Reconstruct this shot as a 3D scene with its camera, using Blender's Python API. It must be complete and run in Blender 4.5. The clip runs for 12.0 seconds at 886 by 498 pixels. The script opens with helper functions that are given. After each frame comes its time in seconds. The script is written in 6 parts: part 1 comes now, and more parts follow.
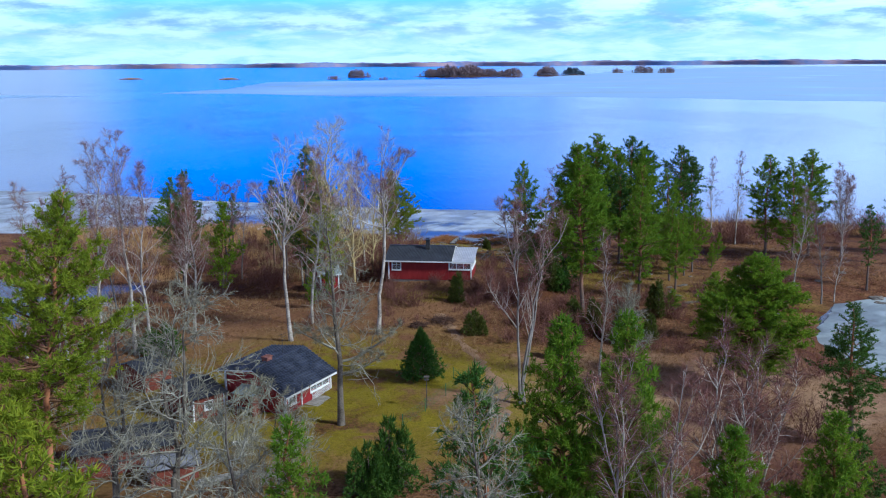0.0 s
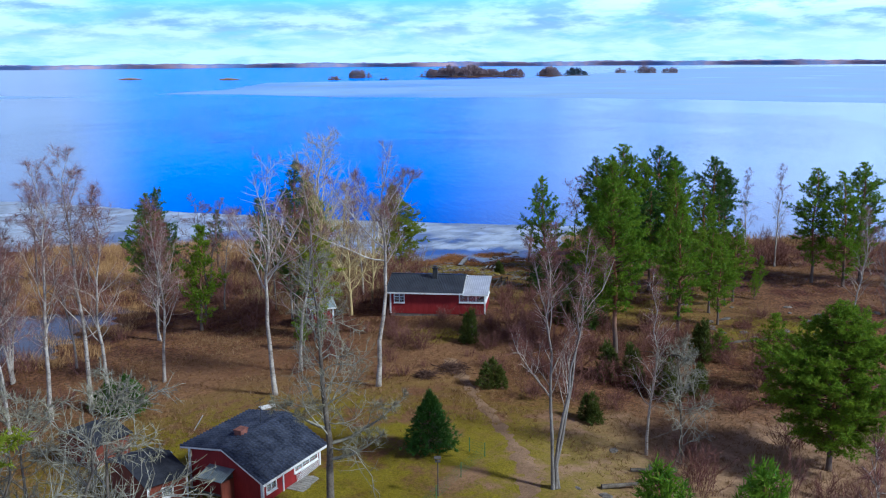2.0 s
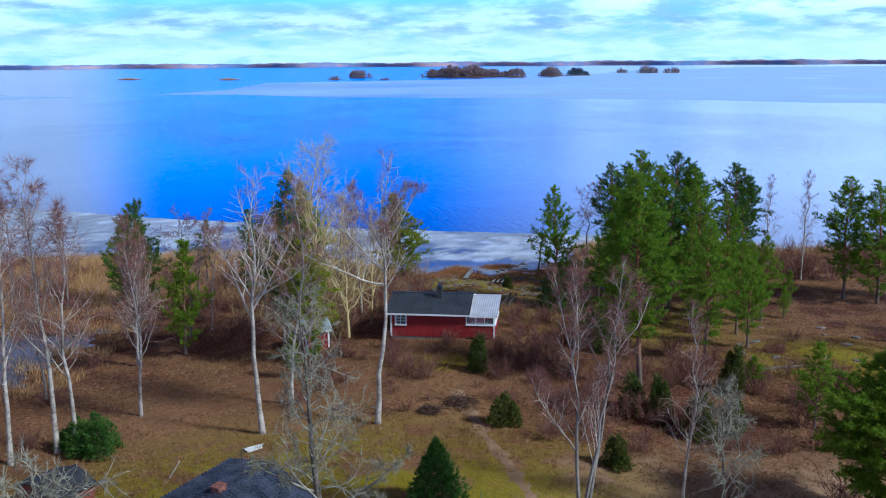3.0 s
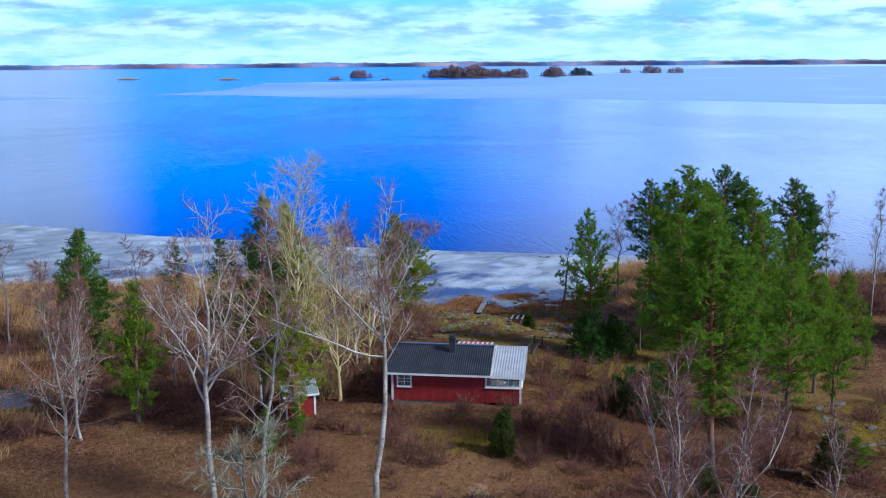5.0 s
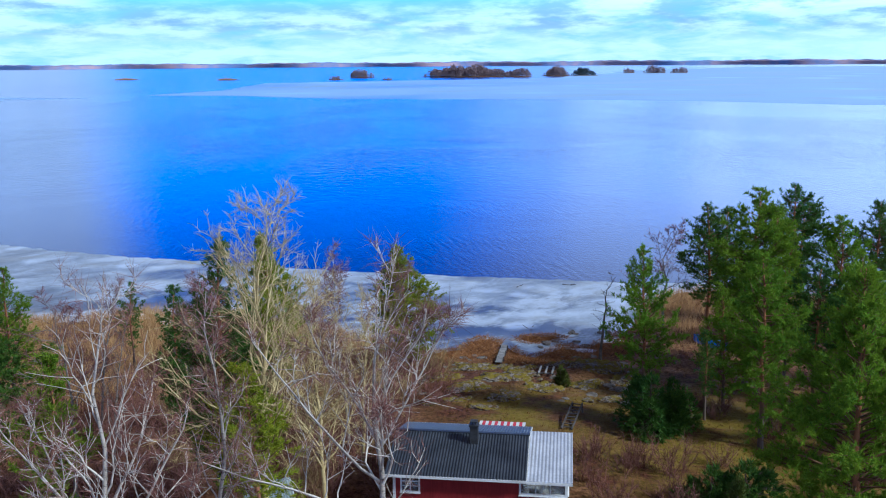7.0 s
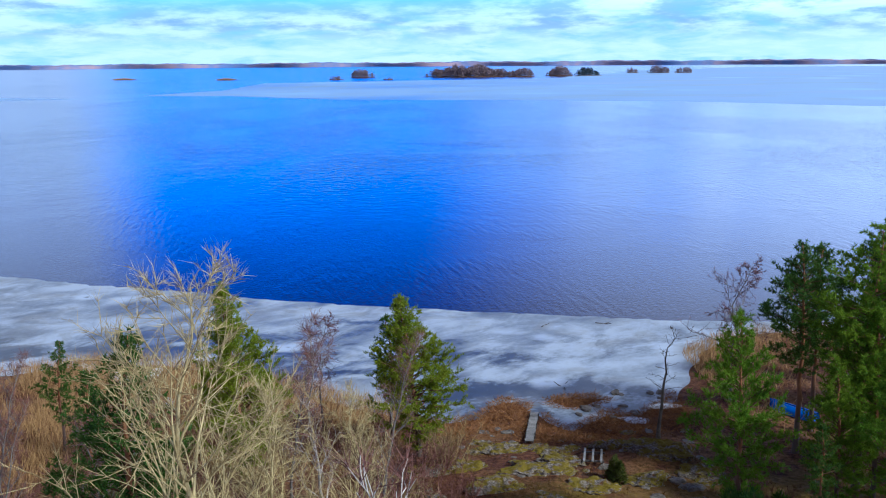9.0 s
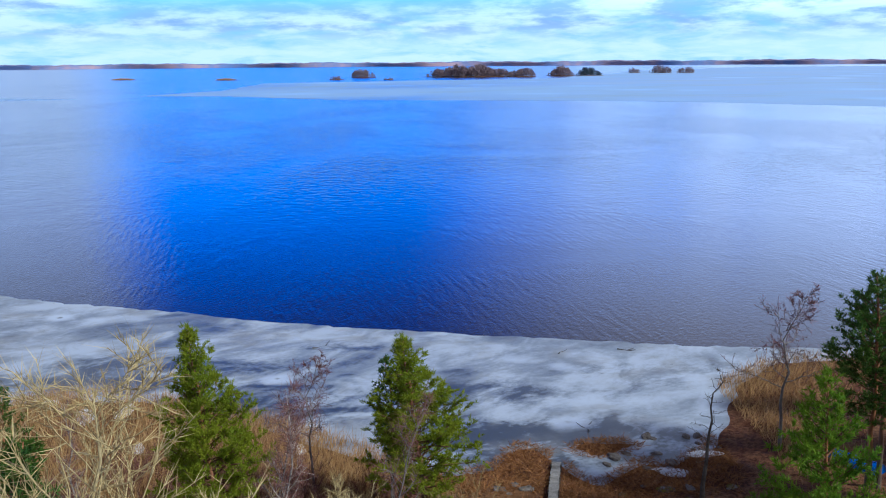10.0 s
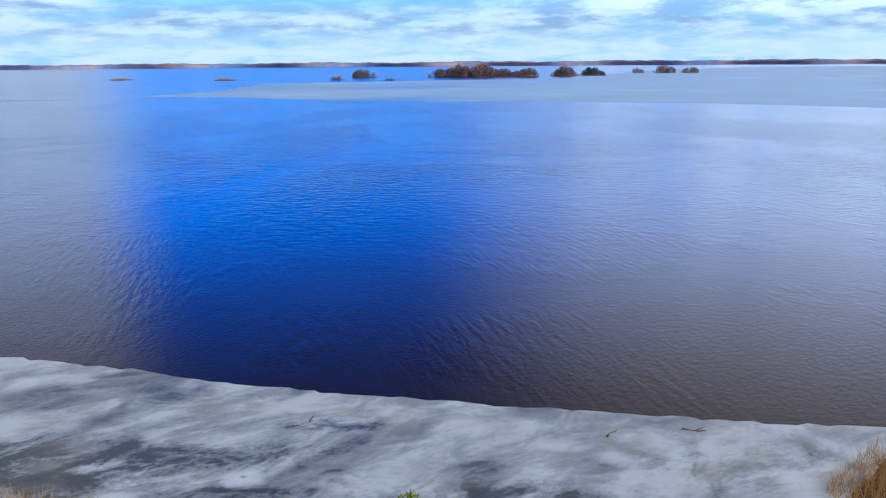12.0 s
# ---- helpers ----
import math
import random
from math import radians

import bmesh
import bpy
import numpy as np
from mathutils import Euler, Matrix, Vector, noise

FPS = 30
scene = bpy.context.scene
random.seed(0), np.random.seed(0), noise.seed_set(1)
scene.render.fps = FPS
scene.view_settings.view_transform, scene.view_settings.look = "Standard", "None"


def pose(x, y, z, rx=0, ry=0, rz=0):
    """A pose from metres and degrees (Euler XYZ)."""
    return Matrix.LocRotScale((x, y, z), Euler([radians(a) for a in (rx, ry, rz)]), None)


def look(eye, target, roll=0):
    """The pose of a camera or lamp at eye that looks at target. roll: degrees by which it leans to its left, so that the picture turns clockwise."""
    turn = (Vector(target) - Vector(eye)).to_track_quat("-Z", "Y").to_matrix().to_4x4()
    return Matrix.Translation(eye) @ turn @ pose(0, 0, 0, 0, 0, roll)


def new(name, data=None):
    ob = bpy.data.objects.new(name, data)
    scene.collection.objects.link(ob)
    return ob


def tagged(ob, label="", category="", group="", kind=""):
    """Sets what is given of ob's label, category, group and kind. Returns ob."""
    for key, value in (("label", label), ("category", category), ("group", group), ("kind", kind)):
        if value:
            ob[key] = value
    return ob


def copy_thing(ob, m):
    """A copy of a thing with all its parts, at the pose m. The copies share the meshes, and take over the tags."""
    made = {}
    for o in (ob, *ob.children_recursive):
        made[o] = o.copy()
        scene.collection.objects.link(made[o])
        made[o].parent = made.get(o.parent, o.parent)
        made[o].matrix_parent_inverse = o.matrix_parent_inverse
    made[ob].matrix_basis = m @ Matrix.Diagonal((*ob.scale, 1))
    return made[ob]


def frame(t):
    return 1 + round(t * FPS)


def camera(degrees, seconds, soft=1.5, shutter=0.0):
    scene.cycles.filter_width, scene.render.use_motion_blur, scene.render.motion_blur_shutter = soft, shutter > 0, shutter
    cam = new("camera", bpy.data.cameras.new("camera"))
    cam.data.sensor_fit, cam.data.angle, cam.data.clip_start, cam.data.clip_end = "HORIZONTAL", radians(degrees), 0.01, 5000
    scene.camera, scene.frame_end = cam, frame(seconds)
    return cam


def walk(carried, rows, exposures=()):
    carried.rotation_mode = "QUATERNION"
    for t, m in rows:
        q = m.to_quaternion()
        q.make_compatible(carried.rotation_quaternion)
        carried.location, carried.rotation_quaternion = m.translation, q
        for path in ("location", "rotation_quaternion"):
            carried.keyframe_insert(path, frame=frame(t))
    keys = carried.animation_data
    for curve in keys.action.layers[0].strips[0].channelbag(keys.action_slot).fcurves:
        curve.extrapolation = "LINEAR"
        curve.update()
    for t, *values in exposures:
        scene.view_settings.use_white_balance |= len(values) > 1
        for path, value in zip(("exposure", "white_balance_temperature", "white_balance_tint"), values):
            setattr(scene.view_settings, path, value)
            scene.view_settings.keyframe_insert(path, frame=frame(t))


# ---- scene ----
cam = camera(49.9, 12.0, soft=1.1)
LEAN = 0.45
ROWS = [
    (0.0, 0.665, 0.286, 27.445, 0.319, -11.211),
    (0.5, 0.446, 3.454, 27.541, 0.335, -11.211),
    (1.0, 0.221, 6.851, 27.615, 0.352, -11.211),
    (1.5, -0.010, 10.448, 27.668, 0.369, -11.212),
    (2.0, -0.247, 14.219, 27.702, 0.386, -11.212),
    (2.5, -0.491, 18.139, 27.719, 0.403, -11.213),
    (3.0, -0.740, 22.185, 27.720, 0.420, -11.213),
    (3.5, -0.995, 26.339, 27.708, 0.437, -11.213),
    (4.0, -1.256, 30.582, 27.683, 0.454, -11.214),
    (4.5, -1.522, 34.900, 27.647, 0.470, -11.214),
    (5.0, -1.794, 39.279, 27.602, 0.487, -11.215),
    (5.5, -2.071, 43.708, 27.551, 0.504, -11.215),
    (6.0, -2.354, 48.181, 27.493, 0.521, -11.215),
    (6.5, -2.641, 52.689, 27.431, 0.538, -11.216),
    (7.0, -2.934, 57.231, 27.367, 0.555, -11.216),
    (7.5, -3.231, 61.803, 27.303, 0.572, -11.216),
    (8.0, -3.533, 66.408, 27.239, 0.589, -11.217),
    (8.5, -3.840, 71.048, 27.178, 0.605, -11.217),
    (9.0, -4.151, 75.729, 27.122, 0.622, -11.218),
    (9.5, -4.467, 80.458, 27.071, 0.639, -11.218),
    (10.0, -4.787, 85.246, 27.028, 0.656, -11.218),
    (10.5, -5.112, 90.104, 26.994, 0.673, -11.219),
    (11.0, -5.440, 95.049, 26.971, 0.690, -11.219),
    (11.5, -5.773, 100.096, 26.961, 0.707, -11.220),
    (12.0, -6.109, 105.265, 26.965, 0.724, -11.220),
]
walk(cam, [(t, pose(x, y, z, 90 + pitch, LEAN, yaw)) for t, x, y, z, yaw, pitch in ROWS], exposures=[(0.0, 0.0, 4580, 3), (6.0, 0.0, 4520, 3), (9.0, -0.05, 4650, 4), (12.0, -0.24, 5350, 4)])


# ---------------------------------------------------------------- light
def link(nt, a, b):
    nt.links.new(a, b)


def nd(nt, kind, **sets):
    n = nt.nodes.new(kind)
    for k, v in sets.items():
        n.inputs[k.replace("_", " ")].default_value = v
    return n


def math_node(nt, op, a, b=None, clamp=False):
    n = nt.nodes.new("ShaderNodeMath")
    n.operation, n.use_clamp = op, clamp
    for i, v in enumerate((a, b)):
        if v is None:
            continue
        if isinstance(v, (int, float)):
            n.inputs[i].default_value = v
        else:
            link(nt, v, n.inputs[i])
    return n.outputs[0]


def mix_col(nt, fac, a, b, blend="MIX"):
    n = nt.nodes.new("ShaderNodeMix")
    n.data_type, n.blend_type = "RGBA", blend
    for sock, v in ((n.inputs[0], fac), (n.inputs[6], a), (n.inputs[7], b)):
        if isinstance(v, (int, float)):
            sock.default_value = v
        elif isinstance(v, tuple):
            sock.default_value = (*v, 1)
        else:
            link(nt, v, sock)
    return n.outputs[2]


def smooth_step(nt, v, lo, hi):
    n = nt.nodes.new("ShaderNodeMapRange")
    n.interpolation_type = "SMOOTHSTEP"
    link(nt, v, n.inputs[0])
    n.inputs[1].default_value, n.inputs[2].default_value = lo, hi
    return n.outputs[0]


SUN_EL, SUN_AZ = radians(38), radians(116)   # azimuth clockwise from ahead (+y)
world = bpy.data.worlds.new("sky")
scene.world = world
world.use_nodes = True
wt = world.node_tree
wt.nodes.clear()
sky = wt.nodes.new("ShaderNodeTexSky")
sky.sky_type, sky.sun_disc = "NISHITA", False
sky.sun_elevation, sky.sun_rotation = SUN_EL, SUN_AZ
sky.air_density, sky.dust_density, sky.ozone_density = 1.0, 0.4, 2.5
dirs = wt.nodes.new("ShaderNodeTexCoord").outputs["Generated"]
sep = wt.nodes.new("ShaderNodeSeparateXYZ")
link(wt, dirs, sep.inputs[0])
SX, SY, SZ = sep.outputs
height = math_node(wt, "MAXIMUM", SZ, 0.0)
# clouds lie on a flat deck, so they stretch into streaks towards the horizon
deck = math_node(wt, "ADD", height, 0.19)
comb = wt.nodes.new("ShaderNodeCombineXYZ")
link(wt, math_node(wt, "DIVIDE", SX, deck), comb.inputs[0])
link(wt, math_node(wt, "DIVIDE", SY, deck), comb.inputs[1])
cn = nd(wt, "ShaderNodeTexNoise", Scale=2.3, Detail=10.0, Roughness=0.61, Distortion=0.4)
link(wt, comb.outputs[0], cn.inputs["Vector"])
cn2 = nd(wt, "ShaderNodeTexNoise", Scale=0.7, Detail=3.0, Roughness=0.5)
link(wt, comb.outputs[0], cn2.inputs["Vector"])
# the broad opening in the cloud deck ahead, which the lake mirrors
az = math_node(wt, "ARCTAN2", SX, SY)
wob = math_node(wt, "MULTIPLY", math_node(wt, "SUBTRACT", cn2.outputs[0], 0.5), 0.09)
azw = math_node(wt, "ADD", az, wob)
gap = math_node(wt, "MULTIPLY", smooth_step(wt, azw, -0.39, -0.295), math_node(wt, "SUBTRACT", 1.0, smooth_step(wt, azw, -0.06, 0.25)))
gap = math_node(wt, "MULTIPLY", gap, smooth_step(wt, height, 0.034, 0.070))
cover = math_node(wt, "ADD", math_node(wt, "MULTIPLY", cn.outputs[0], 0.8), math_node(wt, "MULTIPLY", cn2.outputs[0], 0.4))
low = smooth_step(wt, cover, 0.40, 0.64)
high = smooth_step(wt, cover, 0.30, 0.60)
cloud = mix_col(wt, smooth_step(wt, height, 0.06, 0.12), low, high)
cloud = math_node(wt, "MULTIPLY", cloud, math_node(wt, "SUBTRACT", 1.0, gap))
# the deck thins out overhead
cloud = math_node(wt, "MULTIPLY", cloud, math_node(wt, "SUBTRACT", 1.0, math_node(wt, "MULTIPLY", smooth_step(wt, height, 0.35, 0.75), 0.8)))
hsv = nd(wt, "ShaderNodeHueSaturation", Saturation=1.9)
link(wt, sky.outputs[0], hsv.inputs["Color"])
tint = mix_col(wt, smooth_step(wt, height, 0.03, 0.12), (0.74, 0.98, 1.55), (0.28, 1.52, 4.1))
blue = mix_col(wt, smooth_step(wt, height, 0.03, 0.08), (3.8, 6.5, 8.8), mix_col(wt, 1.0, hsv.outputs[0], tint, "MULTIPLY"))
deep = nd(wt, "ShaderNodeMapRange")
link(wt, height, deep.inputs[0])
for i, v in enumerate((0.15, 0.33, 1.0, 0.34)):
    deep.inputs[i + 1].default_value = v
blue = mix_col(wt, 1.0, blue, deep.outputs[0], "MULTIPLY")
shade = nd(wt, "ShaderNodeTexNoise", Scale=3.6, Detail=6.0, Roughness=0.6)
link(wt, comb.outputs[0], shade.inputs["Vector"])
lit_low = mix_col(wt, smooth_step(wt, shade.outputs[0], 0.38, 0.60), mix_col(wt, smooth_step(wt, height, 0.012, 0.04), (6.9, 8.5, 9.7), (3.5, 4.8, 6.9)), (7.9, 9.0, 9.9))
lit_high = mix_col(wt, smooth_step(wt, shade.outputs[0], 0.35, 0.65), (6.0, 6.7, 9.8), (8.8, 9.4, 12.6))
lit = mix_col(wt, smooth_step(wt, height, 0.05, 0.12), lit_low, lit_high)
lit = mix_col(wt, smooth_step(wt, height, 0.20, 0.36), lit, mix_col(wt, shade.outputs[0], (11.0, 8.6, 7.8), (14.5, 11.2, 9.6)))
# clouds are brighter towards the sun
sunward = nd(wt, "ShaderNodeMapRange")
link(wt, az, sunward.inputs[0])
for i, v in enumerate((-0.45, 0.5, 1.22, 2.2)):
    sunward.inputs[i + 1].default_value = v
lit = mix_col(wt, 1.0, lit, mix_col(wt, smooth_step(wt, height, 0.03, 0.09), (1.0, 1.0, 1.0), sunward.outputs[0]), "MULTIPLY")
col = mix_col(wt, cloud, blue, lit)
dim = nd(wt, "ShaderNodeMapRange")
link(wt, height, dim.inputs[0])
for i, v in enumerate((0.11, 0.36, 1.0, 0.165)):
    dim.inputs[i + 1].default_value = v
col = mix_col(wt, 1.0, col, dim.outputs[0], "MULTIPLY")
bg = nd(wt, "ShaderNodeBackground", Strength=0.11)
link(wt, col, bg.inputs[0])
wo = wt.nodes.new("ShaderNodeOutputWorld")
link(wt, bg.outputs[0], wo.inputs[0])

sun = new("sun", bpy.data.lights.new("sun", "SUN"))
sun.data.energy, sun.data.angle, sun.data.color = 4.5, radians(7), (1.0, 0.85, 0.62)
sun.matrix_world = look((60 * math.sin(SUN_AZ), 60 * math.cos(SUN_AZ), 60 * math.tan(SUN_EL)), (0, 0, 0))


# ---------------------------------------------------------------- materials
def base_mat(name, rough=0.85, metal=0.0, spec=0.3):
    m = bpy.data.materials.new(name)
    m.use_nodes = True
    nt = m.node_tree
    b = nt.nodes["Principled BSDF"]
    b.inputs["Roughness"].default_value, b.inputs["Metallic"].default_value = rough, metal
    b.inputs["Specular IOR Level"].default_value = spec
    return m, nt, b


def place(nt, sx=1.0, sy=1.0, sz=1.0, space="Object"):
    tc = nt.nodes.new("ShaderNodeTexCoord")
    mp = nt.nodes.new("ShaderNodeMapping")
    mp.inputs["Scale"].default_value = (sx, sy, sz)
    link(nt, tc.outputs[space], mp.inputs[0])
    return mp.outputs[0]


def noise_tex(nt, vec, scale, detail=4.0, rough=0.55, dist=0.0):
    n = nd(nt, "ShaderNodeTexNoise", Scale=scale, Detail=detail, Roughness=rough, Distortion=dist)
    link(nt, vec, n.inputs["Vector"])
    return n.outputs[0]


def bump(nt, b, h, strength, dist):
    n = nd(nt, "ShaderNodeBump", Strength=strength, Distance=dist)
    link(nt, h, n.inputs["Height"])
    link(nt, n.outputs[0], b.inputs["Normal"])


def grainy(name, dark, light, scale=2.0, fine=25.0, rough=0.85, bumps=0.4, bdist=0.02, metal=0.0, stretch=(1, 1, 1), spec=0.3, spread=0.25):
    """Two scales of variation between a dark and a light tone."""
    m, nt, b = base_mat(name, rough, metal, spec)
    v = place(nt, *stretch)
    a, f = noise_tex(nt, v, scale, 3), noise_tex(nt, v, fine, 4, 0.65)
    mixed = math_node(nt, "ADD", math_node(nt, "MULTIPLY", a, 0.55), math_node(nt, "MULTIPLY", f, 0.45))
    fac = smooth_step(nt, mixed, 0.5 - spread * 0.8, 0.5 + spread * 0.8)
    link(nt, mix_col(nt, fac, dark, light), b.inputs["Base Color"])
    if bumps:
        bump(nt, b, f, bumps, bdist)
    return m


def leafy(name, tones, rough=0.7, translucent=0.25):
    """Foliage: one tone for the tree, another for each leaf or needle spray."""
    m, nt, b = base_mat(name, rough, 0.0, 0.25)
    oi = nt.nodes.new("ShaderNodeObjectInfo")
    ge = nt.nodes.new("ShaderNodeNewGeometry")
    per = mix_col(nt, ge.outputs["Random Per Island"], tones[0], tones[1])
    tree = mix_col(nt, math_node(nt, "MULTIPLY", oi.outputs["Random"], 0.55), per, tones[2])
    big = noise_tex(nt, place(nt), 0.55, 2)
    tree = mix_col(nt, math_node(nt, "MULTIPLY", smooth_step(nt, big, 0.4, 0.65), 0.4), tree, tones[3])
    link(nt, tree, b.inputs["Base Color"])
    if translucent:
        tr = nt.nodes.new("ShaderNodeBsdfTranslucent")
        link(nt, tree, tr.inputs[0])
        ms = nt.nodes.new("ShaderNodeMixShader")
        ms.inputs[0].default_value = translucent
        link(nt, b.outputs[0], ms.inputs[1])
        link(nt, tr.outputs[0], ms.inputs[2])
        link(nt, ms.outputs[0], nt.nodes["Material Output"].inputs[0])
    return m


def birch_bark():
    m, nt, b = base_mat("birch_bark", 0.7)
    v = place(nt, 1.6, 1.6, 3.4)
    marks = smooth_step(nt, noise_tex(nt, v, 2.6, 6, 0.75, 0.8), 0.52, 0.64)
    stain = noise_tex(nt, place(nt), 1.1, 3)
    pale = mix_col(nt, smooth_step(nt, stain, 0.35, 0.7), (0.48, 0.43, 0.375), (0.21, 0.175, 0.15))
    link(nt, mix_col(nt, marks, pale, (0.06, 0.05, 0.045)), b.inputs["Base Color"])
    return m


def pine_bark():
    m, nt, b = base_mat("pine_bark", 0.9)
    tc = nt.nodes.new("ShaderNodeTexCoord")
    s = nt.nodes.new("ShaderNodeSeparateXYZ")
    link(nt, tc.outputs["Object"], s.inputs[0])
    up = smooth_step(nt, s.outputs[2], 1.5, 6.0)
    f = noise_tex(nt, place(nt, 1, 1, 0.3), 9.0, 5, 0.65)
    lo = mix_col(nt, f, (0.05, 0.038, 0.032), (0.20, 0.15, 0.12))
    hi = mix_col(nt, f, (0.16, 0.06, 0.025), (0.46, 0.20, 0.09))
    link(nt, mix_col(nt, up, lo, hi), b.inputs["Base Color"])
    bump(nt, b, f, 0.6, 0.03)
    return m


BIRCH = birch_bark()
BIRCH_LIMB = grainy("birch_limb_bark", (0.26, 0.21, 0.17), (0.60, 0.53, 0.45), 0.9, 7, stretch=(1, 1, 0.5))
PINE_BARK = pine_bark()
PINE_LIMB = grainy("pine_limb_bark", (0.08, 0.045, 0.025), (0.24, 0.125, 0.06), 1.5, 14)
GREY_BARK = grainy("grey_bark", (0.10, 0.085, 0.075), (0.32, 0.29, 0.26), 1.5, 14, stretch=(1, 1, 0.35))
LICHEN_BARK = grainy("lichen_bark", (0.055, 0.042, 0.034), (0.20, 0.17, 0.135), 1.3, 9)
LICHEN_LIMB = grainy("lichen_limb_bark", (0.15, 0.135, 0.105), (0.42, 0.40, 0.33), 1.1, 7)
ASPEN_BARK = grainy("aspen_bark", (0.30, 0.22, 0.09), (0.64, 0.52, 0.26), 0.8, 8, stretch=(1, 1, 0.5))
BIRCH_BOUGH = grainy("birch_bough_bark", (0.36, 0.31, 0.26), (0.74, 0.68, 0.60), 0.9, 7, stretch=(1, 1, 0.5))
BIRCH_TWIG = leafy("birch_twig", ((0.13, 0.055, 0.045), (0.30, 0.150, 0.120), (0.19, 0.088, 0.080), (0.25, 0.112, 0.075)), 0.8, 0)
ALDER_TWIG = leafy("alder_twig", ((0.10, 0.03, 0.03), (0.26, 0.09, 0.08), (0.16, 0.05, 0.07), (0.20, 0.08, 0.05)), 0.8, 0)
LICHEN_TWIG = leafy("lichen_twig", ((0.15, 0.135, 0.095), (0.37, 0.35, 0.25), (0.22, 0.195, 0.15), (0.28, 0.27, 0.15)), 0.85, 0)
ASPEN_TWIG = leafy("aspen_twig", ((0.38, 0.28, 0.11), (0.66, 0.54, 0.26), (0.48, 0.37, 0.18), (0.58, 0.46, 0.19)), 0.85, 0)
NEEDLES = leafy("pine_needles", ((0.084, 0.167, 0.012), (0.273, 0.378, 0.012), (0.106, 0.233, 0.012), (0.255, 0.334, 0.012)), 0.7, 0.5)
# brighter, yellower copy for sunlit pines: the sunlight is put into the colour
NEEDLES_SUNLIT = leafy("sunlit_pine_needles", ((0.160, 0.225, 0.013), (0.400, 0.430, 0.013), (0.210, 0.290, 0.013), (0.350, 0.365, 0.013)), 0.7, 0.5)
NEEDLES_DARK = leafy("dark_needles", ((0.032, 0.086, 0.014), (0.120, 0.205, 0.022), (0.044, 0.122, 0.022), (0.105, 0.175, 0.014)), 0.7, 0.3)
JUNIPER = leafy("juniper_needles", ((0.05, 0.075, 0.014), (0.15, 0.17, 0.022), (0.08, 0.115, 0.022), (0.14, 0.13, 0.022)), 0.7, 0.3)
REED = leafy("reed_straw", ((0.30, 0.165, 0.06), (0.62, 0.41, 0.19), (0.43, 0.26, 0.11), (0.54, 0.35, 0.14)), 0.8, 0.15)
GRASS = leafy("dry_grass", ((0.088, 0.036, 0.013), (0.288, 0.160, 0.060), (0.176, 0.084, 0.027), (0.160, 0.100, 0.024)), 0.85, 0.1)
BRUSH = leafy("brush_stems", ((0.104, 0.044, 0.034), (0.256, 0.124, 0.100), (0.160, 0.068, 0.056), (0.200, 0.092, 0.060)), 0.85, 0)
BRUSH_GREY = leafy("grey_brown_shoots", ((0.19, 0.13, 0.055), (0.48, 0.36, 0.17), (0.30, 0.21, 0.095), (0.40, 0.29, 0.10)), 0.85, 0)
ROCK = grainy("granite", (0.065, 0.055, 0.047), (0.28, 0.245, 0.215), 0.9, 7, bumps=0.6, bdist=0.05)


def mossy_rock():
    """Grey-brown bedrock with yellow-green moss cushions on its flatter faces."""
    m, nt, b = base_mat("mossy_granite", 0.92)
    v = place(nt)
    big, fine = noise_tex(nt, v, 0.9, 4, 0.6, 0.4), noise_tex(nt, v, 7.0, 5, 0.7)
    stone = mix_col(nt, smooth_step(nt, fine, 0.36, 0.66), (0.05, 0.040, 0.034), (0.31, 0.265, 0.235))
    crust = mix_col(nt, smooth_step(nt, noise_tex(nt, v, 2.3, 4, 0.65), 0.52, 0.64), stone, (0.11, 0.052, 0.022))
    ge = nt.nodes.new("ShaderNodeNewGeometry")
    s = nt.nodes.new("ShaderNodeSeparateXYZ")
    link(nt, ge.outputs["Normal"], s.inputs[0])
    flat = math_node(nt, "MULTIPLY", smooth_step(nt, s.outputs[2], 0.45, 0.85), smooth_step(nt, big, 0.40, 0.52))
    link(nt, mix_col(nt, flat, crust, mix_col(nt, fine, (0.075, 0.054, 0.005), (0.235, 0.175, 0.010))), b.inputs["Base Color"])
    bump(nt, b, fine, 0.8, 0.06)
    return m


ROCK_MOSS = mossy_rock()


